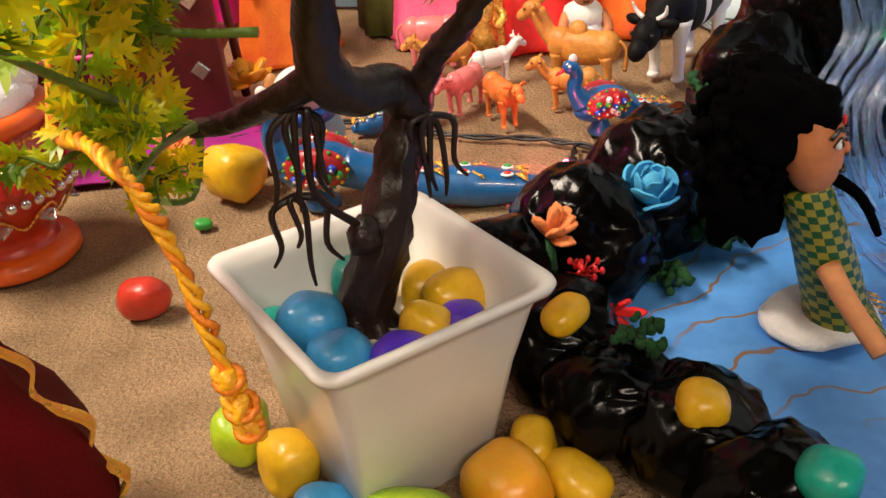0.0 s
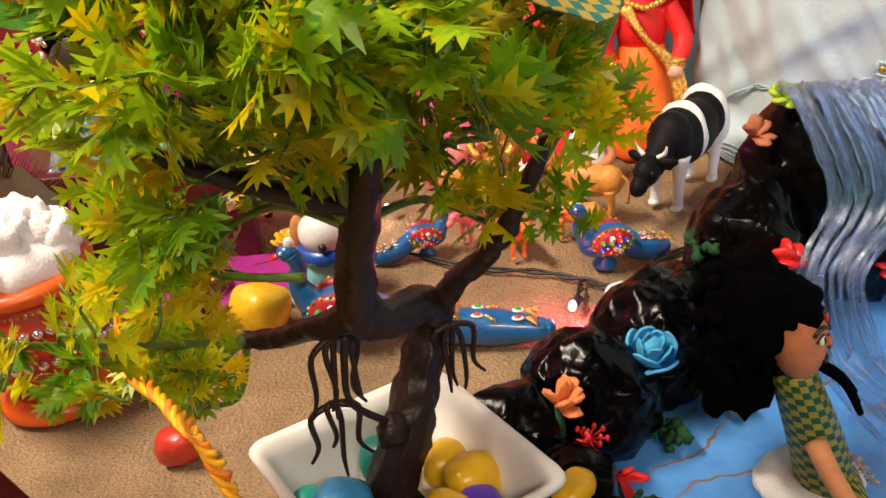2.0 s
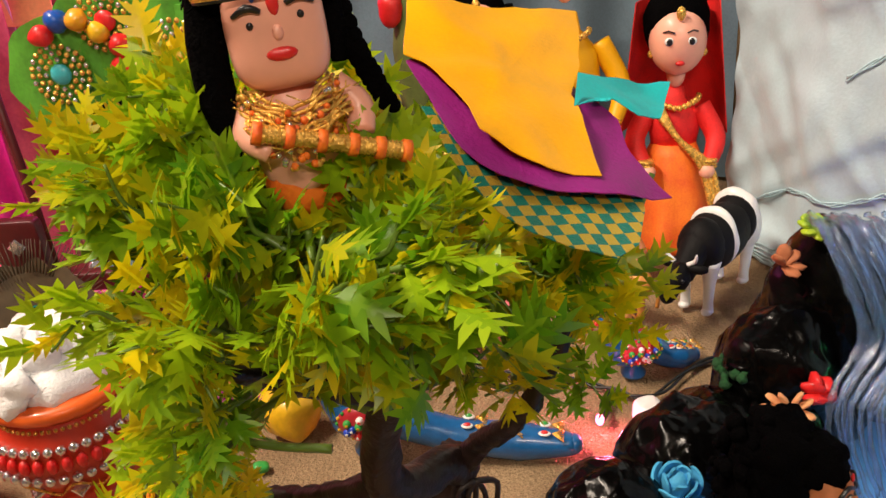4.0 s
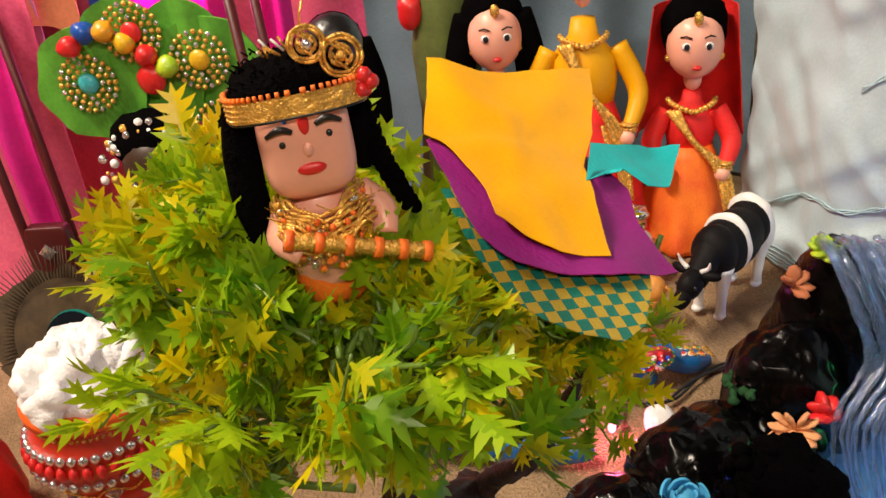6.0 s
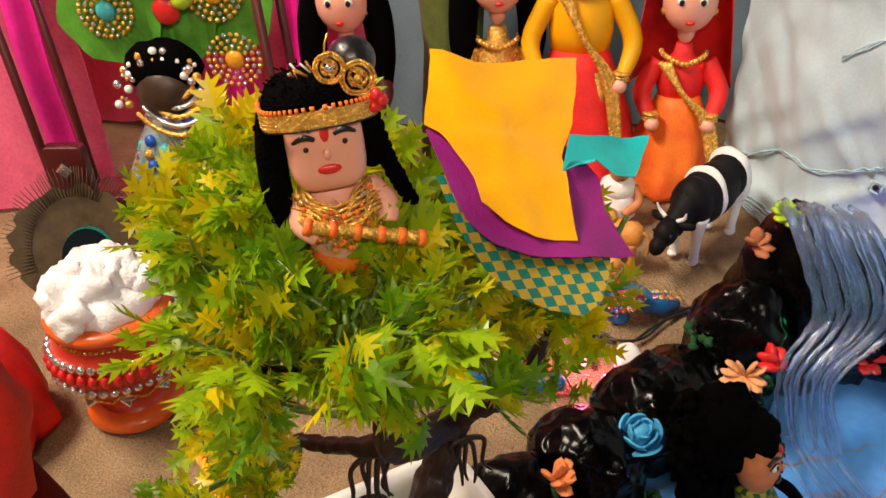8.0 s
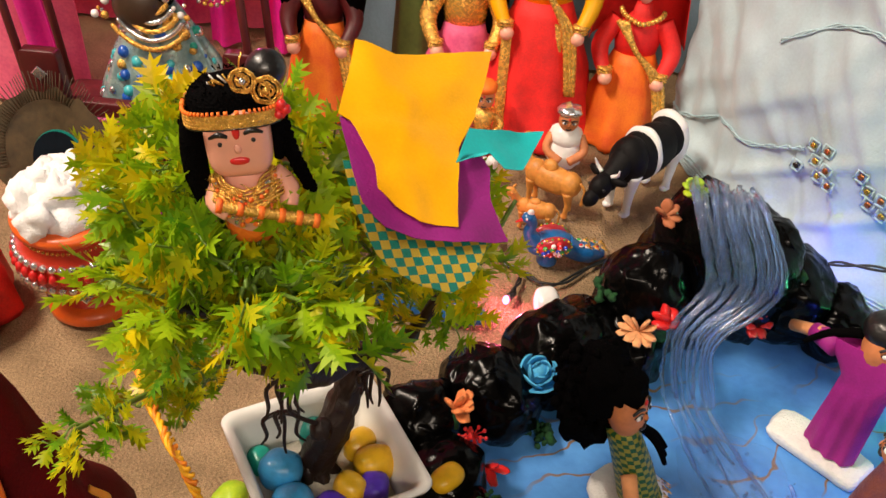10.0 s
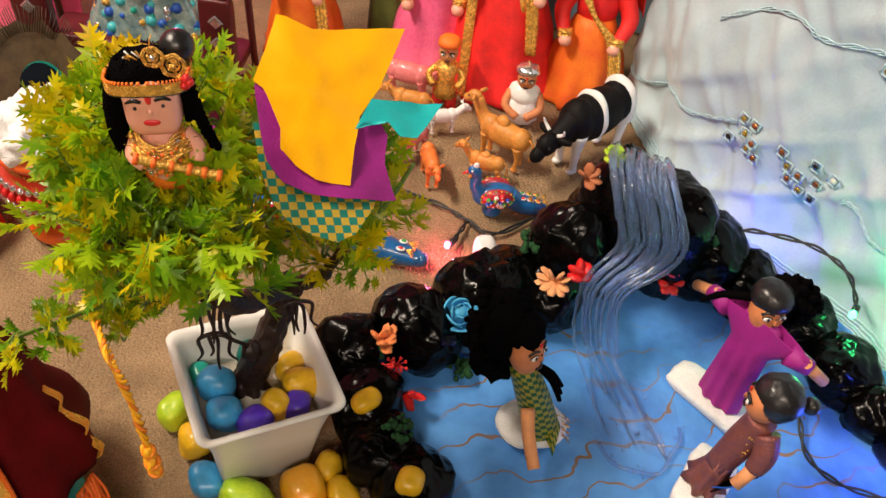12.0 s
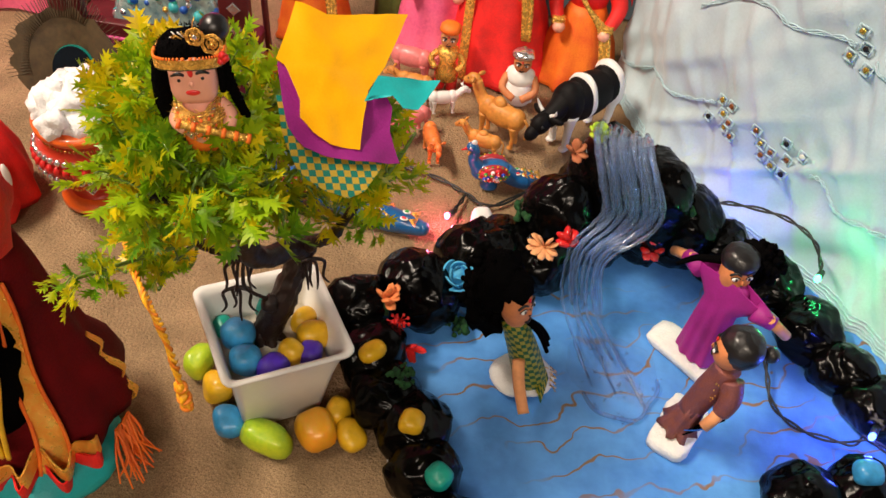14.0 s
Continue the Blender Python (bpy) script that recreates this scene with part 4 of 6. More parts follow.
    stems.done("stem", base, root, "curved green plastic stems")


bonsai()

# ---- yellow rope hung on the tree ----


ROPEY = mat("yellow_cord", (0.92, 0.44, 0.01), 0.4, var=0.2, scale=200, bump=0.5, bscale=900)
ROPEO = mat("orange_cord", (0.85, 0.24, 0.01), 0.45, var=0.2, scale=200, bump=0.5, bscale=900)


def rope():
    B = Build()
    way = [(-0.084, 0.330, 0.215), (-0.087, 0.318, 0.185), (-0.090, 0.303, 0.158), (-0.086, 0.293, 0.156), (-0.064, 0.260, 0.167), (-0.050, 0.243, 0.1664), (-0.041, 0.235, 0.155), (-0.034, 0.229, 0.130), (-0.029, 0.223, 0.104), (-0.028, 0.222, 0.098)]
    path, _ = spline([Vector(p) for p in way], [0] * len(way), 18)
    for s in range(3):
        pts, rad = [], []
        for k, p in enumerate(path):
            a = k * 0.62 + s * 2.094
            t = k / (len(path) - 1)
            q = 0.0009 if t < 0.28 else 0.0015 + 0.0005 * math.sin(k * 0.31)
            pts.append(p + Vector((math.cos(a), math.sin(a) * 0.8, math.sin(a) * 0.6)) * q)
            rad.append(0.0008 if t < 0.28 else 0.0012)
        B.tube(pts, rad, (ROPEY, ROPEO, ROPEY)[s], 6)
    for p, r in (((-0.030, 0.224, 0.112), 0.0034), ((-0.028, 0.222, 0.104), 0.0040), ((-0.027, 0.221, 0.097), 0.0034)):
        B.blob(p, r * 0.8, ROPEY, amp=0.7, freq=300, nu=16, nv=12)
        for q in range(3):
            c = Vector(p)
            B.tube([c + r * Vector((math.cos(a + q), 0.8 * math.sin(a + q) * math.cos(q), 0.9 * math.sin(a) * math.sin(q + 0.7))) for a in [i * 0.42 for i in range(16)]], 0.0013, (ROPEO, ROPEY)[q % 2], 6)
    tagged(B.done("rope", (-0.028, 0.222, 0.094)), "braided yellow and orange cord with a knotted end", "rope")


rope()

# ---- cloths spread over the crown ----


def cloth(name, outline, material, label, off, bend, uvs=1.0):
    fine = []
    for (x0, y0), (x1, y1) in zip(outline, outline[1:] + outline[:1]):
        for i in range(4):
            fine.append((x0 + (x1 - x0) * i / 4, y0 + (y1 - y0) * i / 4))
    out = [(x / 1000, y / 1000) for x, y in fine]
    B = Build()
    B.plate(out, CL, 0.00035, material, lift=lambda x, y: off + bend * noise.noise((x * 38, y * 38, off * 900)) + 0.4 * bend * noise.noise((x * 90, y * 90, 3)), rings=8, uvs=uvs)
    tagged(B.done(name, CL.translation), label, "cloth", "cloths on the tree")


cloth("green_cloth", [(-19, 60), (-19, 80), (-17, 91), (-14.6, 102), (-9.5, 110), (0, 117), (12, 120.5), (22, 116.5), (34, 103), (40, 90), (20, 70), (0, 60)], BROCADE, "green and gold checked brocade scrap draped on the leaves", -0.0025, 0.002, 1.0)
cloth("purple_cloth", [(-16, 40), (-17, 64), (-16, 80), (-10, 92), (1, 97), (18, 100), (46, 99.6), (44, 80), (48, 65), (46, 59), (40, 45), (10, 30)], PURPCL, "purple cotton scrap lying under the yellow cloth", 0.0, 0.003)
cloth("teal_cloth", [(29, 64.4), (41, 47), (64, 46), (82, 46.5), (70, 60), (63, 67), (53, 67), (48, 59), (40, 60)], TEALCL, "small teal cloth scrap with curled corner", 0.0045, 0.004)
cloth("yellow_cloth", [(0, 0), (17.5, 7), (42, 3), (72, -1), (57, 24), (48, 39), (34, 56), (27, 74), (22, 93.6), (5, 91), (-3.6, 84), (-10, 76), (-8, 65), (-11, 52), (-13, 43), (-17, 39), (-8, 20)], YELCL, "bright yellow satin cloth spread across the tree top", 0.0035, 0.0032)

# ---- dolls ----


def flute_doll():
    """Small doll sitting in the crown, one plain mesh."""
    R = (-6, -3, 15)
    K = 0.8
    Q = Euler([radians(a) for a in R]).to_matrix()
    at = Vector((-0.004, 0.248, 0.330)) - Q @ (Vector((0, -0.0118, 0.0405)) * K)
    T = lambda x, y, z: at + Q @ (Vector((x, y, z)) * K)
    B = Build()
    blob, tube = B.blob, B.tube
    B.blob = lambda c, r, *a, **k: blob(c, r * K if isinstance(r, (int, float)) else tuple(v * K for v in r), *a, **k)
    B.tube = lambda p, r, *a, **k: tube(p, r * K if isinstance(r, (int, float)) else [v * K for v in r], *a, **k)
    B.blob(T(0, 0.001, 0.014), (0.0135, 0.0085, 0.020), SKIN, R, nu=24, nv=16)
    B.blob(T(0, 0.003, 0.001), (0.0130, 0.0085, 0.012), ORANGE, R, amp=0.15, freq=200)
    # blocky head with a flat face and a square jaw
    B.blob(T(0, -0.0006, 0.0470), (0.0142, 0.0116, 0.0172), SKIN, R, nu=32, nv=20, e=0.55)
    # rough wool hair: cap, long lock, shorter lock and plait
    B.blob(T(-0.001, 0.0045, 0.0590), (0.0190, 0.0148, 0.0138), HAIR, R, nu=36, nv=22, amp=0.10, freq=420, e=0.85)
    B.tube([T(-0.0170, 0.000, 0.060), T(-0.0195, -0.001, 0.046), T(-0.0200, -0.002, 0.030), T(-0.0180, -0.003, 0.014)], [0.0050, 0.0056, 0.0056, 0.0034], HAIR, 12, smooth_to=7)
    B.tube([T(0.0165, 0.001, 0.058), T(0.0170, 0.000, 0.046), T(0.0160, 0.000, 0.034)], [0.0034, 0.0030, 0.0022], HAIR, 10, smooth_to=6)
    plait = spline([T(0.018, 0.003, 0.055), T(0.0205, 0.001, 0.040), T(0.0240, -0.001, 0.029), T(0.0280, -0.003, 0.019)], [0] * 4, 8)[0]
    for k, p in enumerate(plait):
        B.blob(p + Vector((0.0008 * (-1) ** k, 0, 0)), 0.0030 - 0.0006 * k / len(plait), HAIR, nu=10, nv=7, amp=0.2, freq=500)
    rng = random.Random(3)
    for k in range(150):
        a, z = rng.uniform(0, 6.28), rng.uniform(0.062, 0.0745)
        q = 0.0185 * math.sqrt(max(0.05, 1 - ((z - 0.058) / 0.018) ** 2))
        p = T(-0.001 + q * math.cos(a), 0.0045 + 0.78 * q * math.sin(a), z)
        B.tube([p, p + Vector((rng.uniform(-1, 1), rng.uniform(-1, 0.5), rng.uniform(0, 1))) * 0.0020], 0.0003, HAIR, 4)
    for k in range(90):
        z = rng.uniform(0.012, 0.060)
        p = T(-0.0195 + rng.uniform(-0.005, 0.005), -0.004 + rng.uniform(-0.003, 0.003), z)
        B.tube([p, p + Vector((rng.uniform(-1, 1), rng.uniform(-1, 0.3), rng.uniform(-1, 0.3))) * 0.0018], 0.0003, HAIR, 4)
    B.blob(T(0.0150, 0.0100, 0.0715), (0.0090, 0.0090, 0.0088), BLACKP, R)
    # flat woven gold headband with an orange upper edge
    def band(a, z, off=0.0):
        c, s_ = math.cos(a), math.sin(a)
        return T((0.0203 + off) * math.copysign(abs(c) ** 0.75, c), 0.0020 + (0.0162 + off) * math.copysign(abs(s_) ** 0.42, s_), z)
    B.sheet(lambda u, v: band(-2 * math.pi * u, 0.0572 + 0.0060 * v), 72, 3, GOLD, 0.0005)
    for row in range(4):
        for k in range(34):
            a = math.pi * (1.04 + 0.92 * (k + 0.5 * (row % 2)) / 34)
            B.blob(band(a, 0.0580 + 0.0015 * row, 0.0003), (0.0007, 0.0005, 0.0005), GOLD, R, 6, 4)
    for k in range(60):
        a = math.pi * (1 + k / 59)
        if k % 2 == 0:
            B.tube([band(a, 0.0640, 0.0002), band(a + 0.05, 0.0640, 0.0002)], 0.0010, ORANGE, 6)
    B.tube([band(math.pi * (1 + k / 40), 0.0568, 0.0) for k in range(41)], 0.0006, BLACKP, 5)
    # filigree coils above the band
    for x, z, r in ((0.0060, 0.0755, 0.0052), (0.0150, 0.0705, 0.0060)):
        for q in (1.0, 0.82, 0.5):
            B.tube([T(x + q * r * math.cos(a), -0.0085 - 0.001 * q + 0.0006 * math.sin(6 * a), z + q * r * math.sin(a)) for a in [i * 2 * math.pi / 24 for i in range(25)]], 0.0006, GOLD, 5)
        for k in range(5):
            a = k * 1.257
            B.tube([T(x + 0.4 * r * math.cos(a + t * 2), -0.0095, z + (0.2 + 0.7 * t) * r * math.sin(a + t)) for t in [i / 8 for i in range(9)]], 0.0005, GOLD, 5)
        B.blob(T(x, -0.0098, z), 0.0017, (SILVER, GOLD)[x > 0.01], nu=8, nv=6)
    for k in range(9):
        p = T(0.002 - 0.0012 * k, -0.0080, 0.0735 + 0.0006 * (k % 3))
        B.tube([p, p + Vector((rng.uniform(-0.004, 0.001), -0.001, rng.uniform(0.0, 0.004)))], 0.0004, (GOLD, GOLD, WHITEP)[k % 3], 4)
    B.tube([T(0.005, -0.008, 0.079), T(0.006, -0.008, 0.084), T(0.0075, -0.008, 0.087)], 0.0004, GOLD, 4)
    for k in range(5):
        B.blob(T(0.0185 + 0.0016 * (k % 3), -0.0105 + 0.001 * (k % 2), 0.0600 + 0.0020 * (k // 2)), 0.0024, REDP, nu=8, nv=6, amp=0.2, freq=300)
    # painted dabs
    for s_, dz in ((-1, -0.0004), (1, 0.0006)):
        B.tube([T(s_ * 0.0035, -0.0124, 0.0527 + dz), T(s_ * 0.0070, -0.0124, 0.0541 + dz), T(s_ * 0.0112, -0.0114, 0.0522 + dz)], [0.0008, 0.0013, 0.0006], BLACKP, 6, smooth_to=4)
        B.blob(T(s_ * 0.0070, -0.0122, 0.0494 + dz), (0.0010, 0.0006, 0.0011), BLACKP, R, 8, 6)
    B.blob(T(0, -0.0121, 0.0405), (0.0044, 0.0010, 0.0019), REDP, R, 12, 6)
    B.blob(T(0, -0.0122, 0.0462), (0.0016, 0.0012, 0.0022), SKIN, R, 10, 6)
    B.blob(T(0.0002, -0.0122, 0.0543), (0.0017, 0.0008, 0.0036), REDP, R, 8, 6)
    B.blob(T(-0.0050, -0.0121, 0.0556), 0.0007, BEADB, nu=6, nv=5)
    # tangled gold necklace
    for k in range(8):
        q = 0.0120 + 0.0008 * k
        B.tube([T(q * math.cos(a) + 0.0006 * math.sin(9 * a + k), -0.0015 + 0.0105 * math.sin(a) - 0.0004 * k, 0.0245 - 0.0013 * k + 0.007 * abs(math.cos(a)) + 0.0007 * math.sin(7 * a + k)) for a in [math.pi * (1 + i / 26) for i in range(27)]], 0.0007, GOLD, 5)
    for k in range(120):
        a = rng.uniform(math.pi, 2 * math.pi)
        B.blob(T(0.0150 * math.cos(a), -0.002 + 0.0120 * math.sin(a), 0.0165 + rng.uniform(-0.010, 0.007) + 0.008 * abs(math.cos(a))), rng.uniform(0.0006, 0.0013), (GOLD, GOLD, ORANGE, GOLD, SILVER)[k % 5], nu=7, nv=5)
    for k in range(70):
        a = rng.uniform(math.pi, 2 * math.pi)
        p = T(0.0155 * math.cos(a), -0.002 + 0.0125 * math.sin(a), 0.020 + rng.uniform(-0.010, 0.009))
        B.tube([p, p + Vector((rng.uniform(-0.005, 0.005), rng.uniform(-0.004, 0.002), rng.uniform(-0.003, 0.005)))], 0.00025, GOLD, 4)
    # arms and a flute wound with gold thread
    B.tube([T(0.0125, -0.002, 0.028), T(0.0185, -0.004, 0.021), T(0.0175, -0.008, 0.014)], [0.0046, 0.0046, 0.0040], SKIN, 12, smooth_to=5)
    B.tube([T(-0.0120, -0.003, 0.026), T(-0.0145, -0.008, 0.019), T(-0.009, -0.012, 0.014)], [0.0040, 0.0038, 0.0030], SKIN, 10, smooth_to=5)
    a, b_ = T(-0.0130, -0.0150, 0.0215), T(0.0300, -0.0130, 0.0065)
    pts = [a.lerp(b_, i / 70) for i in range(71)]
    B.tube(pts, [0.0024 + 0.0005 * (i % 2) for i in range(71)], GOLD, 9)
    for k in (2, 16, 30, 44, 56, 68):
        B.tube([pts[k] - (b_ - a) * 0.028, pts[k] + (b_ - a) * 0.028], 0.0034, ORANGE, 9)
    tagged(B.done("flute_doll", at), "small black-haired doll with gold headband and flute, sitting in leaves", "doll")


flute_doll()


def raft(x, y, lx, ly, yaw, label, seed, z=0.0045, h=0.010, e=0.35):
    B = Build()
    B.blob((x, y, z + h / 2), (lx, ly, h / 2), FOAM, (0, 0, yaw), nu=30, nv=8, e=e, amp=0.10, freq=60, seed=seed)
    for p in B.v:
        p.z = max(p.z, z)
        p += Vector((noise.noise(p * 300), noise.noise(p * 300 + Vector((5, 0, 0))), 0)) * 0.0012
    tagged(B.done("raft", (x, y, z)), label, "foam raft", "rafts in the pool")


raft(0.193, 0.359, 0.026, 0.023, 20, "rough white foam slab under the bathing doll", 1, e=0.8)
raft(0.328, 0.411, 0.036, 0.016, -41, "rough white foam slab under the doll in magenta", 2)
raft(0.319, 0.333, 0.0165, 0.028, -26, "white foam block under the doll in brown", 3, h=0.012)


def head(B, c, r, skin, yaw, lips=False, tall=1.0, tip=0.0):
    """A painted clay head: face forward along -y before the tip and the yaw."""
    M = pose(*c, 0, 0, yaw) @ pose(0, 0, 0, tip, 0, 0)
    R = (tip, 0, yaw)
    T = lambda x, y, z: M @ Vector((x * r, y * r, z * r * tall))
    B.blob(c, (r * 0.85, r * 0.82, r * tall), skin, R, nu=24, nv=16)
    for s in (-1, 1):
        B.blob(T(s * 0.36, -0.72, 0.10), (r * 0.22, r * 0.10, r * 0.13), WHITEP, R, 12, 8)
        B.blob(T(s * 0.36, -0.80, 0.10), (r * 0.09, r * 0.06, r * 0.10), BLACKP, R, 8, 6)
        B.tube([T(s * 0.14, -0.81, 0.30), T(s * 0.38, -0.76, 0.40), T(s * 0.64, -0.58, 0.26)], r * 0.065, BLACKP, 6, smooth_to=4)
        B.tube([T(s * 0.14, -0.80, 0.12), T(s * 0.36, -0.77, 0.23), T(s * 0.58, -0.63, 0.10)], r * 0.03, BLACKP, 5, smooth_to=4)
    B.tube([T(0.0, -0.82, 0.12), T(0.03, -0.88, -0.10), T(-0.08, -0.85, -0.20)], r * 0.05, BLACKP, 5, smooth_to=4)
    B.blob(T(0, -0.84, -0.06), (r * 0.08, r * 0.10, r * 0.2), skin, R, 8, 6)
    B.tube([T(-0.22, -0.72, -0.46), T(0, -0.78, -0.52), T(0.22, -0.72, -0.46)], r * 0.06, REDP if lips else BLACKP, 6, smooth_to=4)
    B.blob(T(0, -0.80, 0.48), (r * 0.10, r * 0.06, r * 0.15), REDP, R, 8, 6)
    return T


def curls(B, c, r, n, seed, size=0.004):
    rng = random.Random(seed)
    for i in range(n):
        d = Vector((rng.gauss(0, 1), rng.gauss(0, 1), rng.gauss(0, 1))).normalized()
        p = Vector(c) + Vector((d.x * r[0], d.y * r[1], d.z * r[2])) * rng.uniform(0.8, 1.05)
        B.blob(p, size * rng.uniform(0.6, 1.3), HAIR, nu=7, nv=5, amp=0.4, freq=300)


def pool_doll_green():
    at = (0.193, 0.358, 0.013)
    B = Build()
    B.tube([(0.199, 0.355, 0.013), (0.190, 0.355, 0.042), (0.176, 0.356, 0.080)], [0.0140, 0.0125, 0.0095], BROCADE2, 18, smooth_to=6)
    for k, p in enumerate(B.v):
        B.uv[k] = ((k % 18) / 18 * 0.06, p.z)
    # the hem of the wrap trails on the slab
    first = len(B.v)
    B.sheet(lambda u, v: (0.196 + 0.017 * u - 0.004 * v, 0.352 + 0.012 * math.sin(u * 3 + v) - 0.014 * v * u, 0.0155 + 0.032 * (1 - v) * (1 - u) ** 1.5 + 0.002 * math.sin(u * 9)), 10, 8, BROCADE2, 0.001)
    for k in range(first, len(B.v)):
        if k in B.uv:
            B.uv[k] = (B.uv[k][0] * 0.03, B.uv[k][1] * 0.03)
    for k in range(24):
        p = Vector((0.206 + 0.010 * math.sin(k * 2.1), 0.346 + 0.0009 * k, 0.017))
        B.tube([p, p + Vector((0.006, -0.004 + 0.004 * math.sin(k), -0.001))], 0.0004, GOLD, 4)
    B.blob((0.1715, 0.3585, 0.1115), (0.0150, 0.0150, 0.0130), HAIR, nu=24, nv=16, amp=0.2, freq=160)
    head(B, (0.176, 0.354, 0.099), 0.0148, CLAYSK, 58, tall=1.45, tip=-8)
    B.blob((0.160, 0.367, 0.108), (0.0195, 0.022, 0.022), HAIR, nu=30, nv=20, amp=0.25, freq=120)
    B.blob((0.156, 0.370, 0.082), (0.020, 0.018, 0.034), HAIR, nu=26, nv=18, amp=0.3, freq=120)
    curls(B, (0.157, 0.370, 0.096), (0.023, 0.022, 0.034), 170, 4, 0.0034)
    for k in range(3):
        B.tube([(0.188, 0.354, 0.082), (0.198, 0.356 - 0.003 * k, 0.074), (0.206, 0.355 - 0.004 * k, 0.064 - 0.003 * k)], [0.0030, 0.0024, 0.0016], HAIR, 6, smooth_to=4)
    B.tube([(0.186, 0.344, 0.046), (0.189, 0.328, 0.038), (0.196, 0.309, 0.027)], [0.0052, 0.0047, 0.0044], WOOD, 12, smooth_to=4)
    tagged(B.done("bathing_doll", at), "clay doll with bushy black hair and green checked wrap", "doll", "dolls in the pool")


def pool_doll_magenta():
    at = (0.332, 0.408, 0.014)
    B = Build()
    mid, ax = Vector((0.333, 0.407, 0.016)), Vector((0.72, -0.69, 0)).normalized()
    back = Vector((0.69, 0.72, 0))

    # a straight dress, closed at the sides, that widens into the sleeves
    def side(u, v, sign):
        half = 0.0185 - 0.003 * v + 0.026 * max(0.0, (v - 0.72) / 0.28) ** 1.3
        a = 2 * u - 1
        z = 0.080 * v + (0.008 * (1 - abs(a)) if v > 0.8 else 0)
        bulge = (0.0090 - 0.003 * v) * math.sqrt(max(0.0, 1 - a * a)) + 0.0012 * math.sin(a * 11 + v * 3) * (1 - v)
        return mid + ax * half * a + back * (sign * bulge + 0.010 * v) + Vector((0, 0, z))
    B.sheet(lambda u, v: side(u, v, -1), 24, 18, MAGCL, 0.0012)
    B.sheet(lambda u, v: side(1 - u, v, 1), 24, 18, MAGCL, 0.0012)
    B.blob(mid + back * 0.011 + Vector((0, 0, 0.080)), (0.016, 0.008, 0.007), MAGCL, (0, 0, -44), nu=20, nv=10)
    l, r = mid - ax * 0.038 + back * 0.010 + Vector((0, 0, 0.077)), mid + ax * 0.038 + back * 0.010 + Vector((0, 0, 0.077))
    for e, h in ((l, Vector((0.302, 0.463, 0.076))), (r, Vector((0.386, 0.387, 0.078)))):
        B.tube([e.lerp(mid + Vector((0, 0, 0.076)), 0.3), e.lerp(h, 0.3)], [0.0085, 0.0060], MAGCL, 12)
        B.tube([e, h], [0.0046, 0.0042], WOOD, 12)
    head(B, (0.341, 0.420, 0.104), 0.0150, CLAYSK, 18, tall=1.25, tip=-12)
    B.blob((0.3420, 0.4245, 0.1155), (0.0152, 0.0150, 0.0118), BLACKP, nu=28, nv=18, amp=0.06, freq=160)
    B.blob((0.356, 0.434, 0.108), (0.0190, 0.0130, 0.0160), HAIR, nu=22, nv=14, amp=0.25, freq=120)
    curls(B, (0.360, 0.434, 0.106), (0.021, 0.015, 0.019), 110, 8, 0.0032)
    for k in range(2):
        B.tube([(0.330, 0.428, 0.108), (0.316 - 0.003 * k, 0.434, 0.100), (0.304 - 0.003 * k, 0.438, 0.090 - 0.004 * k)], [0.0036, 0.0030, 0.0016], HAIR, 7, smooth_to=5)
    tagged(B.done("magenta_doll", at), "clay doll in a magenta dress with arms stretched wide", "doll", "dolls in the pool")


def pool_doll_brown():
    at = (0.319, 0.333, 0.017)
    sari = mat("brown_tissue", (0.16, 0.055, 0.065), 0.4, metal=0.35, var=0.6, scale=120, bump=0.8, bscale=700, col2=(0.30, 0.09, 0.05))
    B = Build()
    # flared hem on the slab, slim body, sleeve and forearm
    B.lathe((0.317, 0.330, 0.0165), [(0.0150, 0), (0.0125, 0.006), (0.0100, 0.018), (0.0092, 0.034)], sari, 28, wob=0.22, waves=7, rot=(0, 10, 15))
    B.tube([(0.320, 0.331, 0.040), (0.328, 0.334, 0.066), (0.334, 0.336, 0.092)], [0.0094, 0.0112, 0.0100], sari, 16, smooth_to=5)
    B.sheet(lambda u, v: (0.318 + 0.022 * v + 0.003 * math.sin(u * 4), 0.316 + 0.012 * u - 0.002 * v, 0.026 + 0.030 * v - 0.016 * u), 8, 8, HAIR, 0.001)
    B.tube([(0.318, 0.318, 0.030), (0.328, 0.313, 0.042), (0.338, 0.316, 0.056)], 0.0006, BEADB, 5, smooth_to=5)
    B.tube([(0.338, 0.330, 0.084), (0.340, 0.322, 0.072), (0.336, 0.317, 0.060)], [0.0090, 0.0085, 0.0065], sari, 12, smooth_to=5)
    B.tube([(0.337, 0.318, 0.062), (0.332, 0.314, 0.055), (0.327, 0.311, 0.048)], [0.0050, 0.0046, 0.0045], WOOD, 10)
    head(B, (0.331, 0.338, 0.106), 0.0150, CLAYSK, -108)
    B.blob((0.3375, 0.3395, 0.111), (0.0165, 0.0165, 0.0165), BLACKP, nu=30, nv=20, amp=0.06, freq=260)
    B.blob((0.3595, 0.3395, 0.108), 0.0060, BLACKP, amp=0.06, freq=260)
    rng = random.Random(12)
    for k in range(40):
        p = Vector((0.330 + rng.uniform(-0.004, 0.010), 0.324 + rng.uniform(-0.003, 0.002), 0.062 + rng.uniform(0, 0.022)))
        B.blob(p, 0.0006, GOLD, nu=6, nv=4)
    tagged(B.done("brown_doll", at), "clay doll with black bun in a brown glittering wrap", "doll", "dolls in the pool")


pool_doll_green()
pool_doll_magenta()
pool_doll_brown()


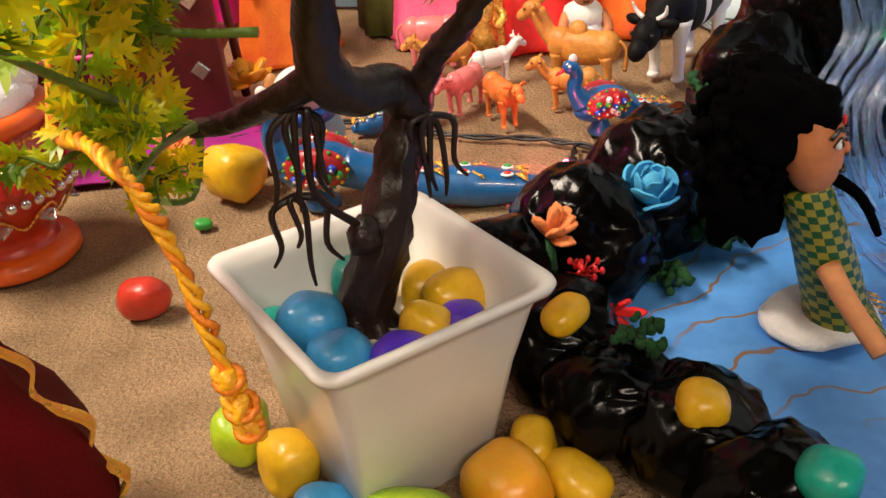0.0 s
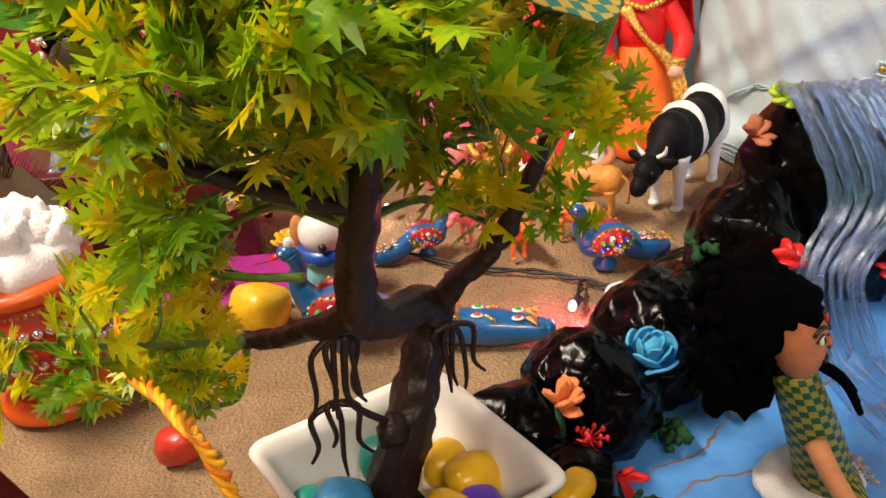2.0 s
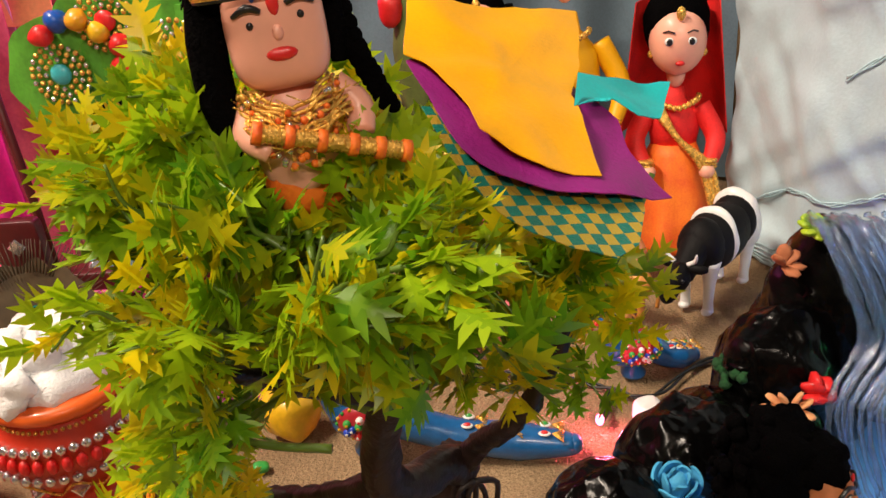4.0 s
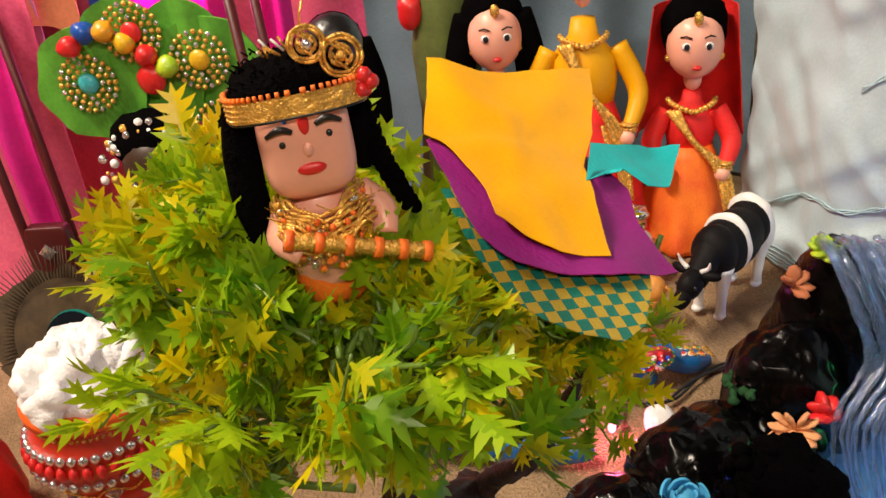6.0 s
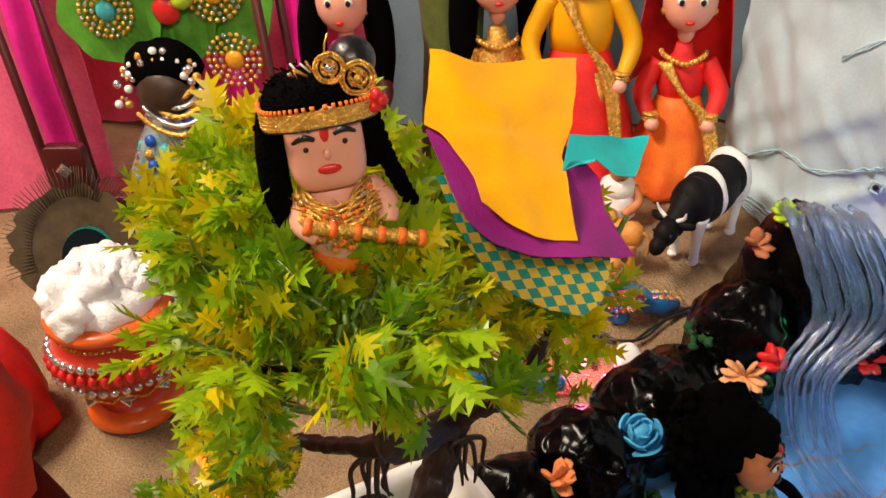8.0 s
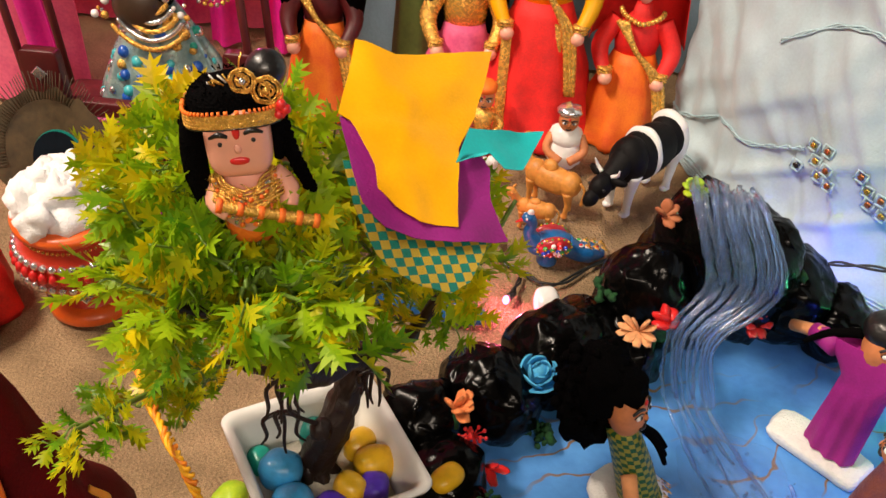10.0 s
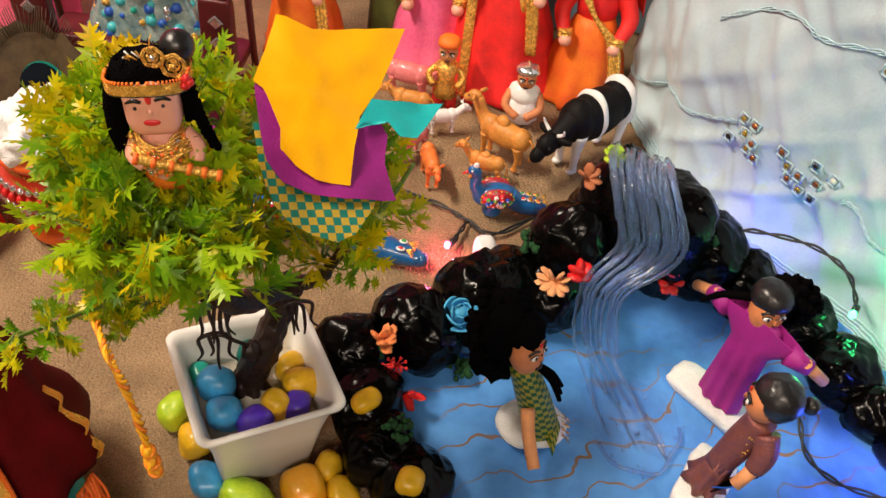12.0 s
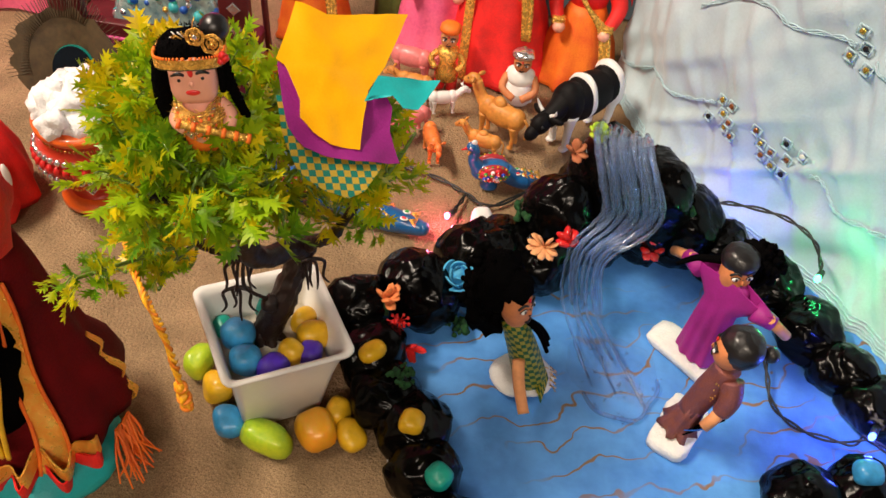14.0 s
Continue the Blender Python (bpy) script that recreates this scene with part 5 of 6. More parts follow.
def tall_doll(x, y, h, skirt, top, hair, label, width=0.05, yaw=0, extra=None):
    """Dressed doll standing at the back."""
    B = Build()
    hz = h - 0.036
    B.lathe((x, y, 0.001), [(width, 0), (width * 0.95, 0.004), (width * 0.80, hz * 0.28), (width * 0.48, hz * 0.52), (width * 0.40, hz * 0.58)], skirt, 40, wob=0.08, waves=9)
    B.lathe((x, y, hz * 0.55), [(width * 0.40, 0), (width * 0.46, hz * 0.10), (width * 0.44, hz * 0.20), (width * 0.20, hz * 0.28), (width * 0.16, hz * 0.34)], top, 24, squash=0.75)
    M = pose(x, y, 0, 0, 0, yaw)
    T = lambda a, b_, c: M @ Vector((a, b_, c))
    for s in (-1, 1):
        B.tube([T(s * width * 0.44, 0, hz * 0.78), T(s * width * 0.72, -0.010, hz * 0.62), T(s * width * 0.55, -0.030, hz * 0.50)], [0.010, 0.009, 0.006], top, 10, smooth_to=5)
        B.blob(T(s * width * 0.52, -0.034, hz * 0.48), 0.007, SKIN, nu=10, nv=8)
        for k in range(3):
            q = T(s * width * 0.55, -0.030, hz * 0.50 + 0.003 * k)
            B.blob(q, (0.008, 0.008, 0.0018), GOLD, nu=12, nv=4)
    B.blob(T(0, 0, h - 0.036 - 0.006), (0.008, 0.008, 0.012), SKIN)
    c = T(0, -0.004, h - 0.012)
    B.blob(c, (0.024, 0.023, 0.029), SKIN, nu=24, nv=16)
    for s in (-1, 1):
        B.blob(T(s * 0.009, -0.0245, h - 0.008), (0.0042, 0.002, 0.0036), WHITEP, (0, 0, yaw), 10, 6)
        B.blob(T(s * 0.009, -0.0262, h - 0.008), (0.0024, 0.001, 0.0030), BLACKP, (0, 0, yaw), 8, 6)
        B.tube([T(s * 0.005, -0.0255, h - 0.001), T(s * 0.010, -0.0245, h + 0.001), T(s * 0.014, -0.021, h - 0.001)], 0.0007, BLACKP, 5)
        B.blob(T(s * 0.021, -0.006, h - 0.022), 0.004, GOLD, nu=8, nv=6)
    B.blob(T(0, -0.0265, h - 0.026), (0.004, 0.002, 0.0022), REDP, (0, 0, yaw), 8, 6)
    B.blob(T(0, 0.008, h + 0.000), (0.028, 0.024, 0.032), hair, nu=24, nv=16, amp=0.06, freq=100)
    B.blob(T(0, -0.021, h + 0.014), (0.004, 0.003, 0.006), GOLD, nu=8, nv=6)
    for k in range(16):
        a = math.pi * (1 + k / 15)
        B.blob(T(0.020 * math.cos(a), 0.022 * math.sin(a) * 0.8, hz * 0.80 + 0.006 * abs(math.cos(a))), 0.0028, GOLD, nu=7, nv=5)
    if extra:
        extra(B, T, h, hz)
    tagged(B.done("standing_doll", (x, y, 0.001)), label, "doll", "dressed dolls at the back")


def long_hair(B, T, h, hz):
    for s in (-1, 1):
        B.tube([T(s * 0.022, 0.004, h + 0.006), T(s * 0.030, 0.002, h - 0.03), T(s * 0.032, -0.002, h - 0.07), T(s * 0.028, 0.0, h - 0.12)], [0.012, 0.014, 0.013, 0.007], HAIR, 10, smooth_to=5)


def sash(B, T, h, hz):
    for k in range(3):
        B.tube([T(-0.022 + 0.004 * k, -0.020, hz * 0.82), T(0.0, -0.030, hz * 0.66), T(0.020 + 0.004 * k, -0.034, hz * 0.50), T(0.030 + 0.003 * k, -0.046, hz * 0.25)], 0.0028, GOLD, 6, smooth_to=6)


def red_front(B, T, h, hz):
    for s in (-0.55, 0.25):
        B.sheet(lambda u, v, s=s: T(s * 0.06 + 0.010 * (u - 0.5), -0.058 + 0.030 * v - 0.002 * math.sin(u * 3), 0.006 + hz * 0.5 * v), 4, 10, GOLD, 0.001)


def both(*fs):
    def run(B, T, h, hz):
        for f in fs:
            f(B, T, h, hz)
    return run


def veil(material):
    def run(B, T, h, hz):
        B.sheet(lambda u, v: T((0.034 + 0.012 * v) * math.cos(math.pi * u), 0.004 + (0.032 + 0.010 * v) * math.sin(math.pi * u), h + 0.018 - (h - 0.05) * v * 0.8), 16, 14, material, 0.001)
    return run


tall_doll(-0.098, 0.815, 0.200, ORANGE, BOARD, HAIR, "long-haired doll in a dark gold-trimmed dress", 0.046, 0, both(long_hair, sash))
tall_doll(0.042, 0.825, 0.212, PINKCL, GOLD, HAIR, "doll in a pink skirt with gold collar", 0.050, 4, long_hair)
tall_doll(0.118, 0.815, 0.275, RED, YELCL, RED, "tall doll in a full red skirt with gold sashes", 0.064, 0, both(sash, red_front))
tall_doll(0.212, 0.812, 0.196, ORANGE, RED, HAIR, "doll in an orange skirt and red gold-edged blouse", 0.048, -6, both(sash, veil(RED)))


def cape_doll():
    """Doll wrapped in a gold-edged cape, one plain mesh."""
    at = Vector((-0.149, 0.232, 0.001))
    B = Build()
    B.blob(at + Vector((0.012, -0.022, 0.024)), (0.056, 0.052, 0.026), TEALCL, nu=28, nv=14, amp=0.1, freq=30)
    prof = [(0.061, 0.022), (0.063, 0.032), (0.058, 0.052), (0.047, 0.072), (0.041, 0.098), (0.033, 0.125), (0.028, 0.155), (0.022, 0.180), (0.012, 0.195)]
    B.lathe(at + Vector((0, 0.008, 0.018)), prof, MAROON, 56, wob=0.07, waves=8)
    B.blob(at + Vector((-0.006, 0.000, 0.232)), (0.038, 0.034, 0.046), RED, nu=24, nv=14, amp=0.18, freq=40)
    B.blob(at + Vector((-0.002, -0.026, 0.120)), (0.030, 0.026, 0.080), HAIR, nu=20, nv=14, amp=0.2, freq=60)

    def spot(deg, z, off=0.003):
        r = prof[0][0]
        for (r0, z0), (r1, z1) in zip(prof, prof[1:]):
            if z0 <= z - 0.018 <= z1:
                r = r0 + (r1 - r0) * (z - 0.018 - z0) / (z1 - z0)
        a = radians(deg)
        return at + Vector(((r + off) * math.cos(a), 0.008 + (r + off) * math.sin(a), z))
    # broad gold border down the open front
    B.sheet(lambda u, v: spot(-62 + 16 * u + 6 * v + 2 * math.sin(v * 9), 0.048 + 0.142 * v, 0.006 + 0.002 * math.sin(v * 23 + u * 3)), 5, 26, RIBBON, 0.0012)
    for e in (0, 1):
        B.tube([spot(-62 + 16 * e + 6 * v + 2 * math.sin(v * 9), 0.048 + 0.142 * v, 0.007) for v in [i / 24 for i in range(25)]], 0.0014, ORANGE, 6)
    # ruffled ribbon round the hem
    B.sheet(lambda u, v: spot(-125 + 95 * u, 0.050 + 0.016 * v + 0.006 * math.sin(u * 21), 0.010 + 0.007 * math.sin(u * 34) + 0.004 * v), 90, 4, RIBBON, 0.0012)
    B.sheet(lambda u, v: spot(-125 + 95 * u, 0.040 + 0.014 * v + 0.006 * math.sin(u * 21 + 0.5), 0.012 + 0.008 * math.sin(u * 34 + 0.8)), 90, 4, RED, 0.0012)
    # narrow gold piping on the far edge
    B.sheet(lambda u, v: spot(8 + 5 * u + 10 * v, 0.044 + 0.062 * v, 0.004 + 0.003 * math.sin(v * 17)), 4, 30, RIBBON, 0.0012)
    for k in range(5):
        B.tube([at + Vector((0.000 + 0.007 * k, -0.040, 0.190)), at + Vector((0.006 + 0.006 * k, -0.050, 0.150)), at + Vector((0.000 + 0.006 * k, -0.056, 0.110)), at + Vector((0.008 + 0.004 * k, -0.062, 0.080))], 0.0017, YELST, 6, smooth_to=6)
    rng = random.Random(2)
    for k in range(34):
        p = spot(-8 + rng.uniform(-7, 7), 0.044, 0.004)
        B.tube([p, p + Vector((rng.uniform(0.002, 0.012), rng.uniform(-0.014, 0.0), -0.012)), p + Vector((rng.uniform(0.006, 0.026), rng.uniform(-0.030, -0.006), -0.026))], [0.0012, 0.0010, 0.0006], ORANGE, 5, smooth_to=4)
    tagged(B.done("cape_doll", at), "doll wrapped in a maroon cape with gold ribbon edges", "doll")


cape_doll()


def olive_bundle():
    B = Build()
    B.lathe((-0.002, 0.862, 0.001), [(0.034, 0), (0.032, 0.05), (0.028, 0.12), (0.032, 0.18), (0.024, 0.24), (0.008, 0.262)], OLIVE, 30, wob=0.12, waves=7)
    B.blob((-0.030, 0.846, 0.222), (0.012, 0.010, 0.016), REDP, amp=0.2, freq=80)
    tagged(B.done("cloth_roll", (-0.002, 0.862, 0.001)), "tall olive green cloth roll with a red bloom", "cloth roll")


olive_bundle()


def red_cushion():
    """Red padded cloth beside the clay pot."""
    at = Vector((-0.315, 0.455, 0.001))
    B = Build()
    B.lathe(at, [(0.040, 0), (0.046, 0.010), (0.044, 0.045), (0.034, 0.075), (0.020, 0.092), (0.004, 0.096)], RED, 36, wob=0.14, waves=7)
    B.blob(at + Vector((0.040, -0.014, 0.050)), (0.004, 0.003, 0.014), WHITEP, nu=10, nv=8)
    tagged(B.done("red_cloth", at), "heaped red cloth with a small white tag on sand", "cloth")


red_cushion()


def small_figures():
    # gilt figure in a turban
    x, y = 0.070, 0.742
    B = Build()
    for s in (-1, 1):
        B.tube([(x + s * 0.007, y, 0.001), (x + s * 0.007, y, 0.022)], 0.006, REDP, 10)
        B.tube([(x + s * 0.011, y, 0.048), (x + s * 0.018, y - 0.004, 0.040), (x + s * 0.012, y - 0.010, 0.032)], 0.0036, GOLD, 8, smooth_to=4)
    B.lathe((x, y, 0.016), [(0.013, 0), (0.012, 0.010), (0.009, 0.020), (0.012, 0.036), (0.005, 0.040)], GOLD, 16)
    head(B, (x, y, 0.066), 0.0115, WOOD, 0)
    B.blob((x, y, 0.078), (0.012, 0.012, 0.007), ORANGE, nu=16, nv=8, amp=0.15, freq=120)
    tagged(B.done("turban_figure", (x, y, 0.001)), "little wooden figure in gold foil clothes and orange turban", "figurine")
    # crouched figure in white
    x, y = 0.152, 0.738
    B = Build()
    B.blob((x, y, 0.016), (0.019, 0.016, 0.018), WHITEP, nu=18, nv=12, amp=0.2, freq=80)
    B.blob((x, y, 0.034), (0.016, 0.013, 0.014), WHITEP, nu=18, nv=12, amp=0.15, freq=90)
    for s in (-1, 1):
        B.tube([(x + s * 0.014, y, 0.036), (x + s * 0.018, y - 0.010, 0.024), (x + s * 0.004, y - 0.018, 0.016)], 0.0042, CLAYSK, 8, smooth_to=4)
    head(B, (x, y - 0.003, 0.054), 0.0115, CLAYSK, 0)
    B.blob((x, y, 0.063), (0.012, 0.012, 0.006), SILVER, nu=16, nv=8, amp=0.3, freq=200)
    tagged(B.done("milkman_figure", (x, y, 0.001)), "small crouching figure in white with silver turban", "figurine")


small_figures()

# ---- animals (toys) ----


def beast(name, at, yaw, s, coat, label, category, neck=0.0, hump=0.0, spots=None, belly=None, horns=False, group="toy animals", lowhead=0.0, fat=1.0):
    """Four-legged toy, facing +x before the yaw; s is its length."""
    root = thing(name, at, label, category, group)
    M = pose(*at, 0, 0, yaw)
    T = lambda x, y, z: M @ Vector((x * s, y * s, z * s))
    B = Build()
    R = (0, 0, yaw)
    B.blob(T(0, 0, 0.48), (0.36 * s, 0.16 * fat * s, 0.19 * fat * s), coat, R, nu=26, nv=16, amp=0.06, freq=1.2 / s, e=0.9)
    B.blob(T(0.24, 0, 0.50), (0.16 * s, 0.15 * fat * s, 0.19 * fat * s), coat, R, amp=0.05, freq=2 / s)
    B.blob(T(-0.26, 0, 0.50), (0.16 * s, 0.155 * fat * s, 0.18 * fat * s), coat, R, amp=0.05, freq=2 / s)
    if hump:
        B.blob(T(0.04, 0, 0.66), (0.12 * s, 0.09 * s, hump * s), coat, R, amp=0.2, freq=3 / s)
    if spots:
        for sx, sz, sr in spots:
            B.blob(T(sx, 0, sz), (sr * s, 0.170 * fat * s, 0.205 * fat * s), belly, R, nu=24, nv=16, amp=0.22, freq=3 / s, e=0.9)
    B.done("body", at, root)
    B = Build()
    hx, hz = 0.52, 0.62 + neck - lowhead
    B.tube([T(0.28, 0, 0.54), T(0.40, 0, 0.56 + neck * 0.3 - lowhead * 0.4), T(hx, 0, hz)], [0.13 * s, 0.095 * s, 0.085 * s], coat, 12, smooth_to=4)
    B.blob(T(hx + 0.05, 0, hz), (0.12 * s, 0.085 * s, 0.10 * s), coat, (0, 30 if lowhead else 10, yaw), amp=0.05, freq=4 / s)
    B.blob(T(hx + 0.15, 0, hz - 0.06), (0.09 * s, 0.06 * s, 0.065 * s), coat, (0, 35, yaw))
    skull = B.done("head", at, root)
    for k in (-1, 1):
        B = Build()
        B.blob(T(hx - 0.01, k * 0.12, hz + 0.07), (0.03 * s, 0.07 * s, 0.035 * s), coat, (0, 0, yaw + 20 * k), 10, 8)
        B.done("ear", at, skull)
        B = Build()
        B.blob(T(hx + 0.11, k * 0.070, hz + 0.02), 0.014 * s, BLACKP, nu=8, nv=6)
        B.done("eye", at, skull, "black painted eye")
        if horns:
            B = Build()
            B.tube([T(hx, k * 0.05, hz + 0.09), T(hx, k * 0.10, hz + 0.13), T(hx + 0.02, k * 0.12, hz + 0.19)], [0.018 * s, 0.015 * s, 0.005 * s], FOAM, 8, smooth_to=4)
            B.done("horn", at, skull, "pale horn")
    for k, (lx, ly) in enumerate(((0.27, 0.09), (0.25, -0.09), (-0.28, 0.09), (-0.26, -0.09))):
        B = Build()
        off = 0.03 * math.sin(k * 2.2)
        B.tube([T(lx, ly, 0.42), T(lx + off, ly, 0.24), T(lx + off * 0.4, ly, 0.10), T(lx + off * 0.4, ly, 0.02)], [0.075 * s, 0.042 * s, 0.034 * s, 0.042 * s], belly or coat, 10, smooth_to=4)
        B.blob(T(lx + off * 0.4 + 0.015, ly, 0.026), (0.05 * s, 0.042 * s, 0.028 * s), belly or coat, R, 10, 6)
        B.done("leg", at, root)
    B = Build()
    B.tube([T(-0.40, 0, 0.58), T(-0.48, 0, 0.48), T(-0.47, 0.02, 0.26)], [0.022 * s, 0.018 * s, 0.026 * s], coat, 8, smooth_to=5)
    B.done("tail", at, root)
    return root


beast("cow", (0.222, 0.694, 0.001), 229, 0.112, COWBLACK, "black and white plastic cow with lowered head", "toy cow", 0.02, spots=[(0.06, 0.49, 0.060), (-0.30, 0.50, 0.085)], belly=WHITEP, horns=True, lowhead=0.24, fat=1.12)
beast("camel", (0.139, 0.666, 0.001), 152, 0.068, CAMELP, "orange-brown plastic camel standing on sand", "toy camel", 0.24, 0.12)
beast("camel_calf", (0.126, 0.634, 0.001), 168, 0.044, CAMELP, "small orange-brown plastic camel calf", "toy camel", 0.16, 0.08)
beast("tiger", (0.074, 0.622, 0.001), 290, 0.048, mat("tiger_orange", (0.75, 0.22, 0.04), 0.45, var=0.5, scale=140, col2=(0.45, 0.08, 0.02)), "orange striped toy tiger facing the camera", "toy tiger", 0.04)
beast("goat", (0.074, 0.697, 0.001), 20, 0.040, WHITEP, "white plastic goat standing on sand", "toy goat", 0.10, horns=True)
beast("calf", (0.040, 0.712, 0.001), 175, 0.048, CAMELP, "tan toy calf standing among the animals", "toy calf", 0.04)
beast("pig", (0.030, 0.748, 0.001), 350, 0.060, PINKP, "pink toy pig standing by the red skirt", "toy pig", 0.0)
beast("elephant", (0.050, 0.650, 0.001), 230, 0.046, PINKP, "pink and orange toy elephant", "toy elephant", 0.0)


BLUEDOT = paint("cobalt_dot_paint", (0.01, 0.06, 0.55))


def peacock(at, yaw, s, label, tail_len, head_up=1.0):
    root = thing("peacock", at, label, "toy peacock", "painted peacocks")
    M = pose(*at, 0, 0, yaw)
    T = lambda x, y, z: M @ Vector((x * s, y * s, z * s))
    R = (0, 0, yaw)
    B = Build()
    B.lathe(T(0, 0, 0), [(0.20 * s, 0), (0.21 * s, 0.05 * s), (0.13 * s, 0.16 * s), (0.12 * s, 0.3 * s)], BLUEP, 18)
    B.done("foot", at, root)
    B = Build()
    B.blob(T(0, 0, 0.48), (0.46 * s, 0.27 * s, 0.27 * s), BLUEP, (0, -8, yaw), nu=28, nv=18)
    B.tube([T(-0.30, 0, 0.55), T(-0.44, 0, 0.80), T(-0.40, 0, 1.05 * head_up), T(-0.46, 0, 1.20 * head_up)], [0.19 * s, 0.12 * s, 0.10 * s, 0.11 * s], BLUEP, 14, smooth_to=6)
    B.done("body", at, root)
    B = Build()
    B.blob(T(-0.50, 0, 1.22 * head_up), (0.13 * s, 0.11 * s, 0.11 * s), BLUEP, R)
    skull = B.done("head", at, root)
    B = Build()
    B.tube([T(-0.58, 0, 1.20 * head_up), T(-0.74, 0, 1.12 * head_up)], [0.05 * s, 0.012 * s], REDP, 8)
    B.done("beak", at, skull, "red beak")
    B = Build()
    B.blob(T(-0.46, 0, 1.34 * head_up), (0.07 * s, 0.05 * s, 0.08 * s), WHITEP, R)
    B.done("crest", at, skull, "white painted crest")
    for k in (-1, 1):
        B = Build()
        B.blob(T(-0.55, k * 0.09, 1.26 * head_up), 0.025 * s, WHITEP, nu=8, nv=6)
        B.done("eye", at, skull, "white painted eye")
    for k in (-1, 1):
        B = Build()
        hang = lambda dx, dz, off: T(0.04 + dx, k * (0.20 + off + 0.13 * math.sqrt(max(0.0, 1 - (dx / 0.36) ** 2 - (dz / 0.24) ** 2))), 0.54 + dz)
        B.blob(T(0.04, k * 0.20, 0.54), (0.36 * s, 0.13 * s, 0.24 * s), mat("wing_red_paint", (0.42, 0.02, 0.03), 0.35, clear=0.5), R, nu=22, nv=14)
        for i in range(18):
            a = i * 0.349
            B.blob(hang(0.35 * math.cos(a), 0.23 * math.sin(a), 0.004), 0.024 * s, (YELST, GREENP)[i % 2], nu=8, nv=6)
        for i in range(14):
            a, q = i * 2.4, 0.27 * math.sqrt((i + 0.5) / 14)
            p = (q * math.cos(a), 0.62 * q * math.sin(a))
            B.blob(hang(*p, 0.004), 0.052 * s, (BLUEDOT, GREENP, WHITEP, REDP)[i % 4], nu=10, nv=6)
            B.blob(hang(*p, 0.036), 0.024 * s, (WHITEP, YELST, REDP, WHITEP)[i % 4], nu=8, nv=6)
        B.done("wing", at, root, "red painted wing with dots")
    B = Build()
    B.tube([T(0.30, 0, 0.46), T(0.30 + tail_len * 0.35, 0, 0.24), T(0.30 + tail_len * 0.7, 0, 0.17), T(0.30 + tail_len, 0, 0.13)], [0.22 * s, 0.20 * s, 0.23 * s, 0.12 * s], BLUEP, 18, smooth_to=7)
    B.blob(T(0.30 + tail_len, 0, 0.14), (0.10 * s, 0.12 * s, 0.12 * s), BLUEP, R)
    B.done("tail", at, root, "long blue tail with painted eyes")
    for i, t in enumerate((0.42, 0.62, 0.84)):
        x = 0.30 + tail_len * t
        h = 0.43 - 0.045 * i
        for dy in (-0.08, 0.09):
            B = Build()
            B.blob(T(x, dy, h), (0.075 * s, 0.05 * s, 0.02 * s), WHITEP, R, 12, 6)
            B.blob(T(x, dy, h + 0.017), (0.045 * s, 0.032 * s, 0.02 * s), REDP if dy < 0 else GREENP, R, 10, 6)
            for q in range(5):
                B.tube([T(x + 0.09, dy, h), T(x + 0.22, dy - 0.10 + 0.05 * q, h - 0.03)], 0.010 * s, GOLD, 5)
            B.done("tail_eye", at, root, "white and red painted tail eye")
    return root


peacock((-0.045, 0.522, 0.001), -7, 0.055, "large glossy blue painted peacock with long tail", 2.10)
peacock((0.138, 0.590, 0.001), 14, 0.043, "small glossy blue painted peacock with dotted red wings", 0.80, 0.95)
peacock((0.011, 0.628, 0.001), 190, 0.034, "small blue painted peacock with dotted green wings", 0.9, 0.9)


def toy_dog():
    at = (-0.056, 0.582, 0.001)
    root = thing("toy_dog", at, "white plush-like toy dog in a pale blue coat with cap", "toy dog")
    x, y, _ = at
    B = Build()
    B.blob((x, y, 0.024), (0.024, 0.018, 0.022), mat("pale_blue_plastic", (0.25, 0.62, 0.70), 0.35, var=0.15), nu=22, nv=14)
    B.done("body", at, root)
    B = Build()
    B.blob((x, y - 0.004, 0.054), (0.018, 0.017, 0.016), WHITEP, nu=20, nv=12)
    B.blob((x - 0.018, y, 0.052), (0.006, 0.005, 0.014), mat("tan_ear", (0.55, 0.25, 0.08), 0.5), nu=10, nv=8)
    B.blob((x, y - 0.021, 0.050), 0.003, BLACKP, nu=8, nv=6)
    B.done("head", at, root)
    B = Build()
    B.lathe((x, y - 0.002, 0.036), [(0.020, 0), (0.021, 0.004), (0.020, 0.009)], BEADB, 20)
    B.done("collar", at, root, "royal blue collar")
    for s in (-1, 1):
        B = Build()
        B.blob((x + s * 0.020, y - 0.014, 0.010), (0.008, 0.012, 0.010), WHITEP, nu=12, nv=8)
        B.done("paw", at, root)


toy_dog()

# ---- cotton-filled water pot ----


